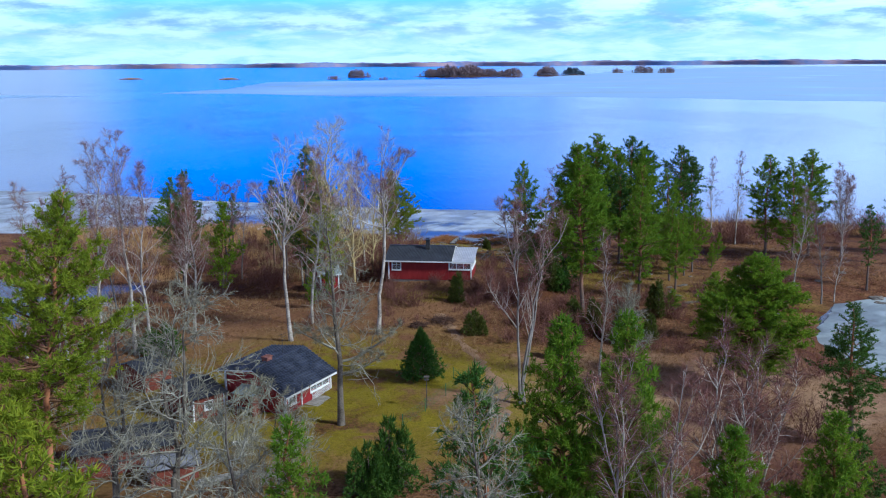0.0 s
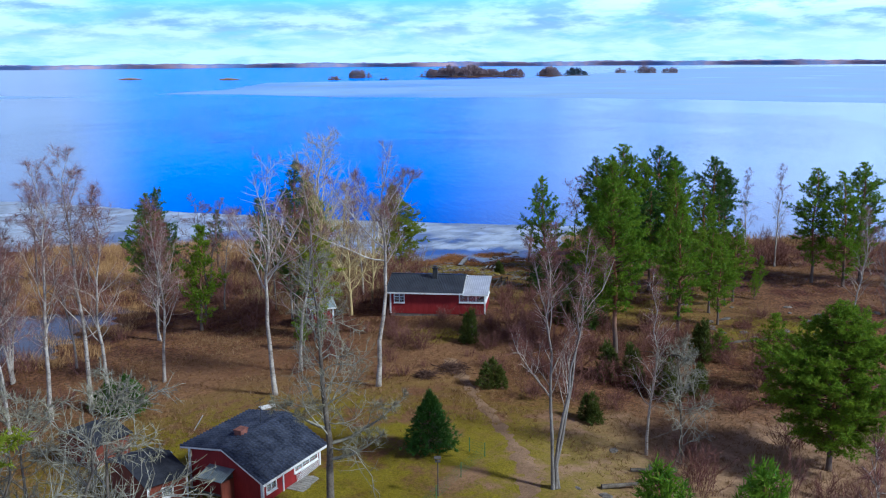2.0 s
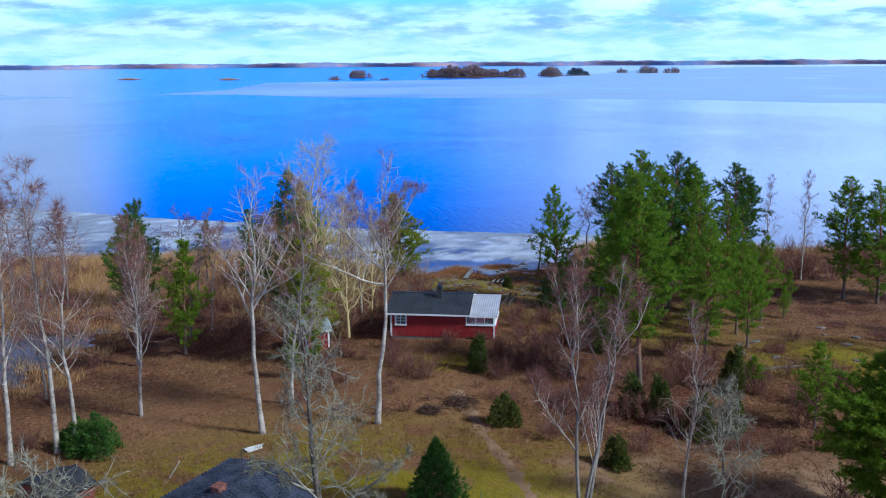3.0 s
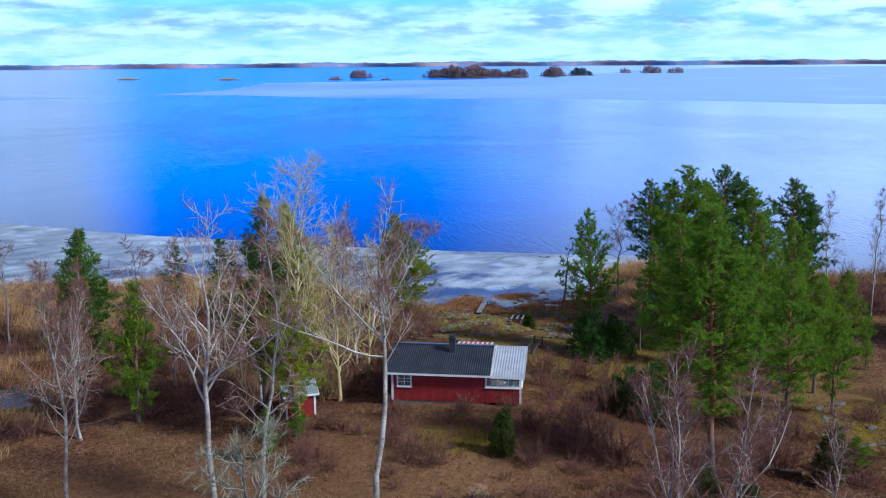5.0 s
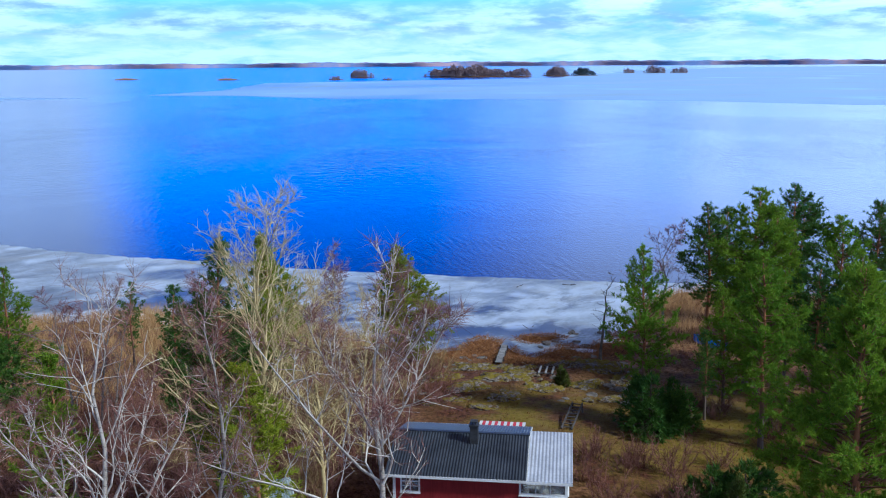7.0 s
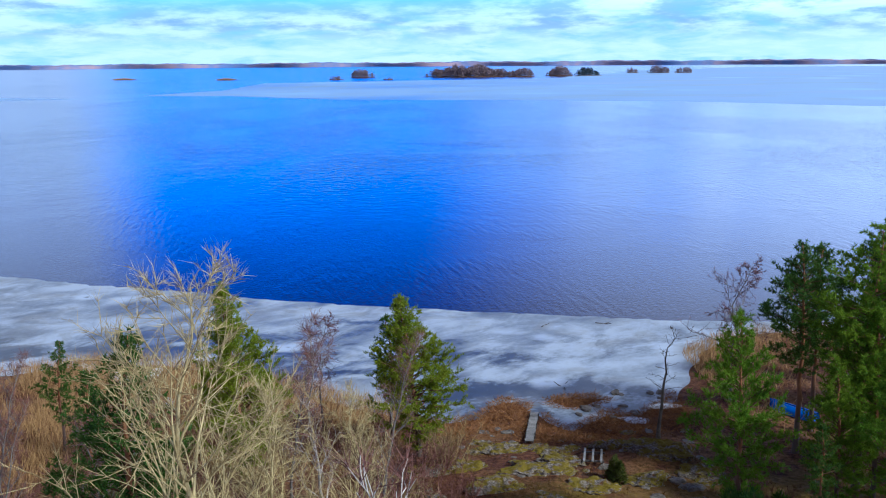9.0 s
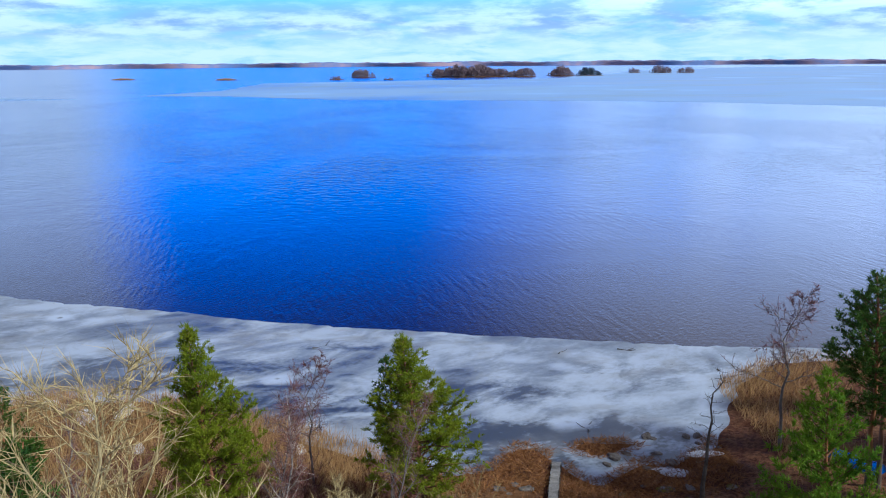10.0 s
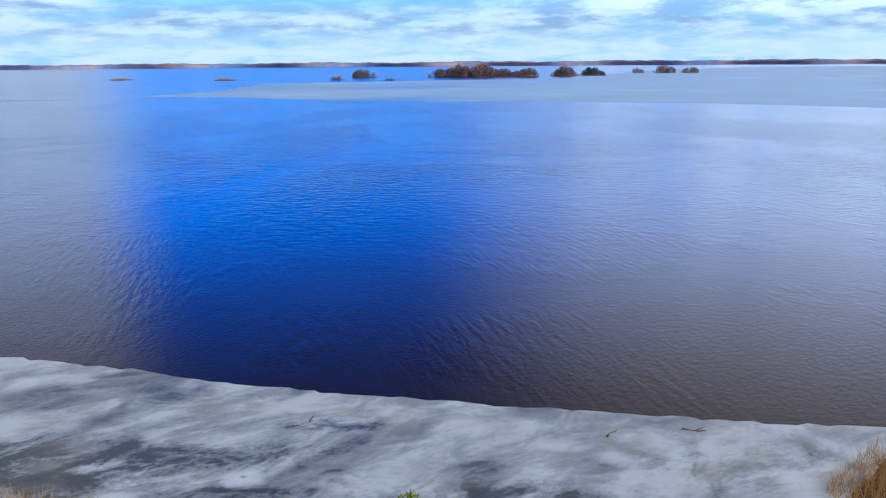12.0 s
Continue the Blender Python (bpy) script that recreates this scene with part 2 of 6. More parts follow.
def ground_mat():
    m, nt, b = base_mat("forest_floor", 0.95, 0, 0.15)
    tc = nt.nodes.new("ShaderNodeTexCoord")
    v = tc.outputs["Object"]
    big, mid, fine = noise_tex(nt, v, 0.055, 4, 0.6, 0.6), noise_tex(nt, v, 0.32, 5, 0.6, 0.3), noise_tex(nt, v, 3.5, 5, 0.7)
    litter = mix_col(nt, smooth_step(nt, fine, 0.34, 0.66), (0.025, 0.010, 0.007), (0.143, 0.055, 0.030))
    straw = mix_col(nt, smooth_step(nt, fine, 0.34, 0.66), (0.066, 0.029, 0.013), (0.269, 0.139, 0.066))
    col1 = mix_col(nt, smooth_step(nt, mid, 0.36, 0.64), litter, straw)
    pale = noise_tex(nt, v, 0.11, 5, 0.65, 0.5)
    col1 = mix_col(nt, math_node(nt, "MULTIPLY", smooth_step(nt, pale, 0.52, 0.64), 0.7), col1, mix_col(nt, fine, (0.101, 0.046, 0.017), (0.319, 0.181, 0.080)))
    # mossy lawn around the first cabin and moss on the shore rocks
    def blob(cx, cy, rx, ry, soft):
        mp = nt.nodes.new("ShaderNodeMapping")
        mp.vector_type = "TEXTURE"
        mp.inputs["Location"].default_value, mp.inputs["Scale"].default_value = (cx, cy, 0), (rx, ry, 1000)
        link(nt, v, mp.inputs[0])
        ln = nt.nodes.new("ShaderNodeVectorMath")
        ln.operation = "LENGTH"
        link(nt, mp.outputs[0], ln.inputs[0])
        r = math_node(nt, "ADD", ln.outputs["Value"], math_node(nt, "MULTIPLY", math_node(nt, "SUBTRACT", mid, 0.5), 1.6))
        return math_node(nt, "SUBTRACT", 1.0, smooth_step(nt, r, 1.0 - soft, 1.0 + soft))
    finer = noise_tex(nt, v, 9.0, 4, 0.7)
    moss = mix_col(nt, smooth_step(nt, finer, 0.3, 0.7), (0.119, 0.104, 0.002), (0.282, 0.224, 0.003))
    meadow = blob(19, 71, 15, 10, 0.5)
    col1 = mix_col(nt, math_node(nt, "MULTIPLY", meadow, 0.85), col1, mix_col(nt, fine, (0.215, 0.122, 0.064), (0.560, 0.375, 0.235)))
    glade = math_node(nt, "MAXIMUM", blob(-17, 90, 15, 9, 0.6), blob(-1, 87, 6, 15, 0.6))
    glade = math_node(nt, "MAXIMUM", glade, blob(-1, 99, 11, 5, 0.6))
    col1 = mix_col(nt, math_node(nt, "MULTIPLY", glade, 0.62), col1, mix_col(nt, fine, (0.123, 0.060, 0.025), (0.370, 0.207, 0.101)))
    lawn = math_node(nt, "MAXIMUM", blob(-9, 71, 21, 16, 0.4), math_node(nt, "MULTIPLY", blob(4, 124, 7, 6, 0.5), 0.7))
    lawn = math_node(nt, "MAXIMUM", lawn, math_node(nt, "MULTIPLY", blob(16, 119, 13, 14, 0.6), 0.65))
    lawn = math_node(nt, "MAXIMUM", lawn, blob(33, 104, 8, 6, 0.6))
    lawn = math_node(nt, "MAXIMUM", lawn, blob(-1.8, 99.3, 3.2, 2.2, 0.4))
    patch = math_node(nt, "MULTIPLY", lawn, smooth_step(nt, mid, 0.34, 0.56))
    col2 = mix_col(nt, math_node(nt, "MULTIPLY", patch, 0.9), col1, moss)
    col3 = mix_col(nt, math_node(nt, "MULTIPLY", smooth_step(nt, big, 0.50, 0.66), 0.5), col2, (0.075, 0.019, 0.008))
    link(nt, col3, b.inputs["Base Color"])
    bump(nt, b, math_node(nt, "ADD", fine, mid), 0.7, 0.12)
    return m


def water_mat():
    m, nt, b = base_mat("lake_water", 0.17, 0, 0.5)
    b.inputs["IOR"].default_value = 1.33
    v = place(nt, 1, 1, 1)
    silt = noise_tex(nt, v, 0.004, 3)
    link(nt, mix_col(nt, smooth_step(nt, silt, 0.35, 0.65), (0.012, 0.009, 0.014), (0.024, 0.016, 0.012)), b.inputs["Base Color"])
    def crests(deg, sx, sy, scale):
        """Long-crested ripples: turned first, then drawn out along the crests."""
        tc = nt.nodes.new("ShaderNodeTexCoord")
        vr = nt.nodes.new("ShaderNodeVectorRotate")
        vr.rotation_type = "Z_AXIS"
        vr.inputs["Angle"].default_value = radians(deg)
        link(nt, tc.outputs["Object"], vr.inputs["Vector"])
        mp = nt.nodes.new("ShaderNodeMapping")
        mp.inputs["Scale"].default_value = (sx, sy, 1.0)
        link(nt, vr.outputs[0], mp.inputs[0])
        return noise_tex(nt, mp.outputs[0], scale, 2, 0.5, 0.3)
    long_w = crests(-12, 1.0, 0.16, 1.25)
    cross_w = crests(24, 1.0, 0.45, 2.4)
    tiny = noise_tex(nt, v, 6.0, 2)
    paws = smooth_step(nt, noise_tex(nt, place(nt, 1, 0.5, 1), 0.022, 4, 0.6, 0.6), 0.40, 0.66)
    h = math_node(nt, "ADD", math_node(nt, "MULTIPLY", cross_w, 0.24), math_node(nt, "MULTIPLY", tiny, 0.06))
    h = math_node(nt, "ADD", h, math_node(nt, "MULTIPLY", math_node(nt, "MULTIPLY", long_w, paws), 0.85))
    # open water away from the sheltering shore is rougher
    tc2 = nt.nodes.new("ShaderNodeTexCoord")
    sp = nt.nodes.new("ShaderNodeSeparateXYZ")
    link(nt, tc2.outputs["Object"], sp.inputs[0])
    open_w = smooth_step(nt, sp.outputs[1], 200, 380)
    chop = crests(14, 0.7, 0.8, 0.75)
    roll = math_node(nt, "ADD", chop, math_node(nt, "MULTIPLY", crests(-6, 0.55, 1.0, 0.45), 0.7))
    # gusts draw darker and lighter streaks over the open lake
    gust = smooth_step(nt, noise_tex(nt, place(nt, 0.6, 0.30, 1), 0.022, 4, 0.6, 1.0), 0.34, 0.66)
    open_w = math_node(nt, "MULTIPLY", open_w, math_node(nt, "ADD", math_node(nt, "MULTIPLY", gust, 1.1), 0.45))
    h = math_node(nt, "ADD", h, math_node(nt, "MULTIPLY", math_node(nt, "MULTIPLY", roll, open_w), 1.9))
    bump(nt, b, h, 1.0, 0.085)
    return m


def ice_mat(name, pale, mid_tone, dark, sc, wet=()):
    """Clouded ice in soft drifts, with thin dark wet places (wet: centre and radii of each)."""
    m, nt, b = base_mat(name, 0.32, 0, 0.5)
    vr = nt.nodes.new("ShaderNodeVectorRotate")
    vr.rotation_type = "Z_AXIS"
    vr.inputs["Angle"].default_value = radians(-38)
    link(nt, place(nt), vr.inputs["Vector"])
    vm = nt.nodes.new("ShaderNodeMapping")
    vm.inputs["Scale"].default_value = (0.75, 1.1, 1)
    link(nt, vr.outputs[0], vm.inputs[0])
    v = vm.outputs[0]
    a = noise_tex(nt, v, 0.075 * sc, 3, 0.5, 1.0)
    c = noise_tex(nt, v, 0.23 * sc, 5, 0.55, 1.1)
    f = noise_tex(nt, v, 1.9 * sc, 5, 0.68)
    mixed = math_node(nt, "ADD", math_node(nt, "ADD", math_node(nt, "MULTIPLY", a, 0.46), math_node(nt, "MULTIPLY", c, 0.40)), math_node(nt, "MULTIPLY", f, 0.14))
    for cx, cy, rx, ry, deep in wet:
        mp = nt.nodes.new("ShaderNodeMapping")
        mp.vector_type = "TEXTURE"
        mp.inputs["Location"].default_value, mp.inputs["Scale"].default_value = (cx, cy, 0), (rx, ry, 1000)
        link(nt, place(nt), mp.inputs[0])
        ln = nt.nodes.new("ShaderNodeVectorMath")
        ln.operation = "LENGTH"
        link(nt, mp.outputs[0], ln.inputs[0])
        r = math_node(nt, "ADD", ln.outputs["Value"], math_node(nt, "MULTIPLY", math_node(nt, "SUBTRACT", c, 0.5), 4.0))
        r = math_node(nt, "ADD", r, math_node(nt, "MULTIPLY", math_node(nt, "SUBTRACT", f, 0.5), 2.0))
        mixed = math_node(nt, "SUBTRACT", mixed, math_node(nt, "MULTIPLY", math_node(nt, "SUBTRACT", 1.0, smooth_step(nt, r, 0.0, 1.9)), deep))
    tone = mix_col(nt, smooth_step(nt, mixed, 0.35, 0.47), dark, mid_tone)
    tone = mix_col(nt, smooth_step(nt, mixed, 0.44, 0.59), tone, pale)
    dirt = smooth_step(nt, noise_tex(nt, v, 0.15 * sc, 5, 0.65, 0.6), 0.50, 0.68)
    tone = mix_col(nt, math_node(nt, "MULTIPLY", dirt, 0.55), tone, (mid_tone[0] * 1.05, mid_tone[1] * 0.92, mid_tone[2] * 0.74))
    pits = smooth_step(nt, noise_tex(nt, place(nt, 0.5, 1.3, 1), 0.9 * sc, 4, 0.6, 0.8), 0.66, 0.76)
    tone = mix_col(nt, math_node(nt, "MULTIPLY", pits, 0.55), tone, dark)
    scratch = smooth_step(nt, noise_tex(nt, place(nt, 0.22, 1.6, 1), 0.8 * sc, 5, 0.6, 1.5), 0.64, 0.70)
    tone = mix_col(nt, math_node(nt, "MULTIPLY", scratch, 0.35), tone, mid_tone)
    specks = smooth_step(nt, noise_tex(nt, place(nt, 0.7, 1.2, 1), 2.6 * sc, 3, 0.6, 0.4), 0.665, 0.72)
    tone = mix_col(nt, math_node(nt, "MULTIPLY", math_node(nt, "MULTIPLY", specks, dirt), 0.8), tone, dark)
    # melt holes: a dark eye in a pale ring
    vo = nd(nt, "ShaderNodeTexVoronoi", Scale=0.17 * sc, Randomness=1.0)
    vo.inputs["Detail"].default_value = 0.0
    warp = nt.nodes.new("ShaderNodeVectorMath")
    warp.operation = "MULTIPLY_ADD"
    nv = nd(nt, "ShaderNodeTexNoise", Scale=0.5 * sc, Detail=3.0)
    link(nt, place(nt), nv.inputs["Vector"])
    link(nt, nv.outputs["Color"], warp.inputs[0])
    warp.inputs[1].default_value = (2.2 / sc, 2.2 / sc, 0)
    link(nt, place(nt), warp.inputs[2])
    link(nt, warp.outputs[0], vo.inputs["Vector"])
    rim = math_node(nt, "SUBTRACT", 1.0, smooth_step(nt, vo.outputs["Distance"], 0.10, 0.38))
    some = smooth_step(nt, noise_tex(nt, place(nt), 0.06 * sc, 2), 0.42, 0.56)
    tone = mix_col(nt, math_node(nt, "MULTIPLY", math_node(nt, "MULTIPLY", rim, some), 0.75), tone, (pale[0] * 1.25, pale[1] * 1.25, pale[2] * 1.25))
    eye = math_node(nt, "SUBTRACT", 1.0, smooth_step(nt, vo.outputs["Distance"], 0.035, 0.085))
    tone = mix_col(nt, math_node(nt, "MULTIPLY", math_node(nt, "MULTIPLY", eye, some), 0.7), tone, dark)
    link(nt, tone, b.inputs["Base Color"])
    rr = nt.nodes.new("ShaderNodeMapRange")
    link(nt, mixed, rr.inputs[0])
    rr.inputs[1].default_value, rr.inputs[2].default_value, rr.inputs[3].default_value, rr.inputs[4].default_value = 0.33, 0.56, 0.30, 0.62
    link(nt, rr.outputs[0], b.inputs["Roughness"])
    bump(nt, b, math_node(nt, "ADD", c, math_node(nt, "MULTIPLY", f, 0.4)), 0.3, 0.05)
    return m


GROUND, WATER = ground_mat(), water_mat()
ICE = ice_mat("shore_ice", (0.48, 0.54, 0.67), (0.24, 0.275, 0.345), (0.06, 0.07, 0.082), 1.0, [(2.5, 151.3, 6, 1.9, 0.24), (-3, 148, 5, 2.0, 0.17), (9.5, 147, 4, 1.6, 0.12), (-20, 156, 7, 2.5, 0.15), (-15, 172.8, 3, 0.8, 0.12), (-42, 163, 14, 2.5, 0.14), (-30, 168, 9, 1.8, 0.12), (13, 165, 5, 2, 0.10), (-4, 160, 7, 1.8, 0.10)])
BAY_ICE = ice_mat("thin_bay_ice", (0.36, 0.41, 0.46), (0.20, 0.235, 0.27), (0.06, 0.068, 0.075), 1.3)
# far ice: the sky's reflected blue is put into its base colour
SKY_TINTED_ICE = ice_mat("far_ice", (0.35, 0.54, 0.88), (0.30, 0.48, 0.83), (0.23, 0.41, 0.77), 0.05)
SNOW = grainy("old_snow", (0.62, 0.66, 0.72), (0.85, 0.87, 0.90), 1, 8)


# ---------------------------------------------------------------- mesh helpers
def mesh_ob(name, verts, faces, mats, parent=None, label="", smooth=False, index=None):
    me = bpy.data.meshes.new(name)
    me.from_pydata([tuple(v) for v in verts], [], [tuple(f) for f in faces])
    for mt in (mats if isinstance(mats, (list, tuple)) else [mats]):
        me.materials.append(mt)
    if index is not None:
        me.polygons.foreach_set("material_index", index)
    if smooth:
        me.polygons.foreach_set("use_smooth", [True] * len(me.polygons))
    me.update()
    ob = new(name, me)
    if parent:
        ob.parent = parent
    if label:
        tagged(ob, label)
    return ob


def part(name, bm, material, parent, label=""):
    """One bmesh as one mesh under a thing or a part."""
    me = bpy.data.meshes.new(name)
    bm.to_mesh(me)
    bm.free()
    for mt in (material if isinstance(material, (list, tuple)) else [material]):
        me.materials.append(mt)
    ob = new(name, me)
    ob.parent = parent
    if label:
        tagged(ob, label)
    return ob


def empty(name, m, label, category, group="", kind=""):
    ob = new(name)
    ob.matrix_world = m
    return tagged(ob, label, category, group, kind)


def box_bm(x0, y0, z0, x1, y1, z1, bevel=0.0, bm=None):
    bm = bm or bmesh.new()
    made = bmesh.ops.create_cube(bm, size=1.0, matrix=Matrix.LocRotScale(((x0 + x1) / 2, (y0 + y1) / 2, (z0 + z1) / 2), None, (x1 - x0, y1 - y0, z1 - z0)))
    if bevel:
        es = {e for v in made["verts"] for e in v.link_edges}
        bmesh.ops.bevel(bm, geom=list(es), offset=bevel, segments=1, affect="EDGES")
    return bm


# ---------------------------------------------------------------- land form
LAND = [(-130, 152), (-95, 156), (-62, 154), (-44, 156), (-36, 159.5), (-30, 158.5), (-24, 155.5), (-18, 152), (-11, 147), (-5, 144.5),
        (-2.5, 145.5), (-0.3, 149.5), (1.5, 148.5), (3.2, 144.5), (4.3, 143), (6, 144.5), (8, 147), (9.5, 145.5), (12.5, 148.5), (15, 153),
        (18, 161), (24, 168), (33, 169.5), (40, 164), (48, 160), (60, 158), (70, 151), (90, 140), (130, 132), (130, 118), (75, 112),
        (51, 107.5), (44, 104.5), (39.5, 98), (37, 90), (38.5, 80), (44, 66), (54, 50), (70, 30), (130, 10), (130, -90), (-130, -90)]
LAGOON = [(-40, 100), (-38.5, 105), (-40, 109), (-37.5, 113), (-36, 116), (-38, 118.5), (-44, 117), (-50, 119.5), (-60, 120), (-75, 124), (-110, 118), (-130, 104), (-110, 88), (-75, 90), (-60, 94), (-50, 96), (-44, 97)]
ISLET = [(2.6, 148.6), (4.5, 149.9), (7.0, 150.3), (8.2, 149.2), (6.8, 147.7), (4.6, 147.2)]


def signed(px, py, poly):
    """Distance to a closed outline, positive inside."""
    px, py = np.asarray(px, float), np.asarray(py, float)
    inside, best = np.zeros(px.shape, bool), np.full(px.shape, 1e9)
    for (ax, ay), (bx, by) in zip(poly, poly[1:] + poly[:1]):
        dx, dy = bx - ax, by - ay
        u = np.clip(((px - ax) * dx + (py - ay) * dy) / (dx * dx + dy * dy), 0, 1)
        best = np.minimum(best, np.hypot(px - ax - u * dx, py - ay - u * dy))
        cross = (ay > py) != (by > py)
        inside ^= cross & (px < dx * (py - ay) / (dy if dy else 1e-9) + ax)
    return np.where(inside, best, -best)


def ripple(x, y, k):
    return (np.sin(x * 0.31 * k + 1.3) * np.sin(y * 0.27 * k + 0.4) + 0.6 * np.sin(x * 0.73 * k + y * 0.41 * k) + 0.4 * np.sin(y * 1.13 * k - x * 0.57 * k + 2.0)) / 2.0


def step(a, b, v):
    v = np.clip((v - a) / (b - a), 0, 1)
    return v * v * (3 - 2 * v)


def land_height(x, y):
    x, y = np.asarray(x, float), np.asarray(y, float)
    d = np.minimum(signed(x, y, LAND), -signed(x, y, LAGOON) + 3.2 * ripple(x * 0.7, y * 1.9, 1.25) + 0.8 * ripple(x + 5, y, 3.2))
    d = np.maximum(d, signed(x, y, ISLET) * 0.6) + 0.8 * ripple(x, y, 1.5) * step(0, 2, np.abs(d) + 0.6)
    shore = np.clip(d, -6, 4.5) * 0.12
    hill = 1.7 * np.exp(-((x + 2) / 22) ** 2) * (1 - step(118, 142, y)) + 0.7 * np.exp(-((x - 1) ** 2 + (y - 106) ** 2) / 150) + 0.6 * step(10, 40, x) * (1 - step(125, 150, y))
    knobs = 0.5 * np.exp(-((x - 8) ** 2 + (y - 136) ** 2) / 9) + 0.45 * np.exp(-((x - 1) ** 2 + (y - 131) ** 2) / 16)
    return shore + (hill + knobs) * step(0.5, 9, d) + 0.09 * ripple(x, y, 3.1) * step(0.5, 3, d) + 0.05 * ripple(x, y, 8.0) * step(0.3, 2, d)


def gz(x, y):
    return float(land_height(np.array([x]), np.array([y]))[0])


def grid_mesh(name, xs, ys, zf, mat, parent=None, label=""):
    X, Y = np.meshgrid(xs, ys)
    Z = zf(X, Y)
    nx, ny = len(xs), len(ys)
    i = np.arange(nx * ny).reshape(ny, nx)
    faces = np.stack([i[:-1, :-1], i[:-1, 1:], i[1:, 1:], i[1:, :-1]], -1).reshape(-1, 4)
    return mesh_ob(name, np.stack([X, Y, Z], -1).reshape(-1, 3).tolist(), faces.tolist(), mat, parent, label, True)


xs = np.concatenate([np.arange(-130, -50, 2.5), np.arange(-50, 60, 0.62), np.arange(60, 131, 2.5)])
ys = np.concatenate([np.arange(-90, 40, 4.0), np.arange(40, 174, 0.60)])
ground = grid_mesh("ground", xs, ys, land_height, GROUND)
tagged(ground, "brown early spring ground with dry grass, leaf litter and moss", "ground", kind="structure")

water = mesh_ob("water", [(-7000, -2500, 0), (7000, -2500, 0), (7000, 7000, 0), (-7000, 7000, 0)], [(0, 1, 2, 3)], WATER)
tagged(water, "wide blue lake with small wind ripples", "lake", kind="structure")


def sheet(name, outline, z, thick, mat, label, category):
    """A flat floe with a ragged rim and real thickness."""
    pts = []
    for (ax, ay), (bx, by) in zip(outline, outline[1:] + outline[:1]):
        n = max(2, int(math.hypot(bx - ax, by - ay) / (1.1 if thick < 0.2 else 14.0)))
        n = min(n, 40)
        for k in range(n):
            u = k / n
            w = math.hypot(bx - ax, by - ay) * 0.010 + 0.22
            pts.append((ax + (bx - ax) * u + random.uniform(-w, w) * (k > 0), ay + (by - ay) * u + random.uniform(-w, w) * (k > 0)))
    bm = bmesh.new()
    face = bm.faces.new([bm.verts.new((x, y, z)) for x, y in pts])
    if face.normal.z < 0:
        face.normal_flip()
    ext = bmesh.ops.extrude_face_region(bm, geom=[face])
    bmesh.ops.translate(bm, vec=(0, 0, -thick), verts=[v for v in ext["geom"] if isinstance(v, bmesh.types.BMVert)])
    bmesh.ops.recalc_face_normals(bm, faces=bm.faces[:])
    bmesh.ops.triangulate(bm, faces=[f for f in bm.faces if len(f.verts) > 4])
    me = bpy.data.meshes.new(name)
    bm.to_mesh(me)
    bm.free()
    me.materials.append(mat)
    return tagged(new(name, me), label, category, kind="structure")


sheet("shore_ice", [(-140, 130), (-140, 216), (-110, 211), (-81, 204), (-60, 194.5), (-48, 190), (-34, 186), (-25, 182.3), (-16, 180), (-4, 177.3), (7, 175.2), (15, 173.5),
                    (26, 172.2), (36, 172), (36, 160), (20, 152), (12, 146.5), (6, 141.5), (-4, 141), (-10, 141), (-20, 138)], 0.05, 0.12, ICE, "grey and white spring ice along the shore", "ice")
sheet("bay_ice", [(35, 60), (46, 52), (75, 60), (110, 80), (110, 125), (60, 112), (45.5, 108), (36, 90)], 0.05, 0.12, BAY_ICE, "thin dark grey ice in the small bay", "ice")
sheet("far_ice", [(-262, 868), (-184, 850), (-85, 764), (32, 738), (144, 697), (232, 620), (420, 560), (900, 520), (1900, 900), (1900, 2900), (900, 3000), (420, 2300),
                  (150, 1500), (-44, 1405), (-175, 1330), (-243, 1290), (-226, 1000)], 0.05, 0.35, SKY_TINTED_ICE, "pale ice field far out on the lake", "ice")
sheet("far_ice_west", [(-290, 812), (-330, 790), (-700, 700), (-700, 900), (-380, 850)], 0.05, 0.35, SKY_TINTED_ICE, "pale ice tongue far out on the lake", "ice")


# ---------------------------------------------------------------- trees
def unit(v):
    return v / np.maximum(np.linalg.norm(v, axis=-1, keepdims=True), 1e-9)


def tube_mesh(segs, sides):
    """Open tapered tubes from rows of p0, p1, r0, r1."""
    s = np.array(segs, float)
    p0, p1, r0, r1 = s[:, 0:3], s[:, 3:6], s[:, 6], s[:, 7]
    d = unit(p1 - p0)
    ref = np.where(np.abs(d[:, 2:3]) > 0.9, np.array([[1.0, 0, 0]]), np.array([[0, 0, 1.0]]))
    a = unit(np.cross(d, ref))
    b = np.cross(d, a)
    ang = np.arange(sides) * 2 * math.pi / sides
    ring = a[:, None, :] * np.cos(ang)[None, :, None] + b[:, None, :] * np.sin(ang)[None, :, None]
    lo = p0[:, None, :] + ring * r0[:, None, None]
    hi = p1[:, None, :] + ring * r1[:, None, None]
    verts = np.concatenate([lo, hi], 1).reshape(-1, 3)
    base = (np.arange(len(s)) * 2 * sides)[:, None, None]
    k = np.arange(sides)
    quad = np.stack([k, (k + 1) % sides, (k + 1) % sides + sides, k + sides], -1)[None]
    return verts, (base + quad).reshape(-1, 4)


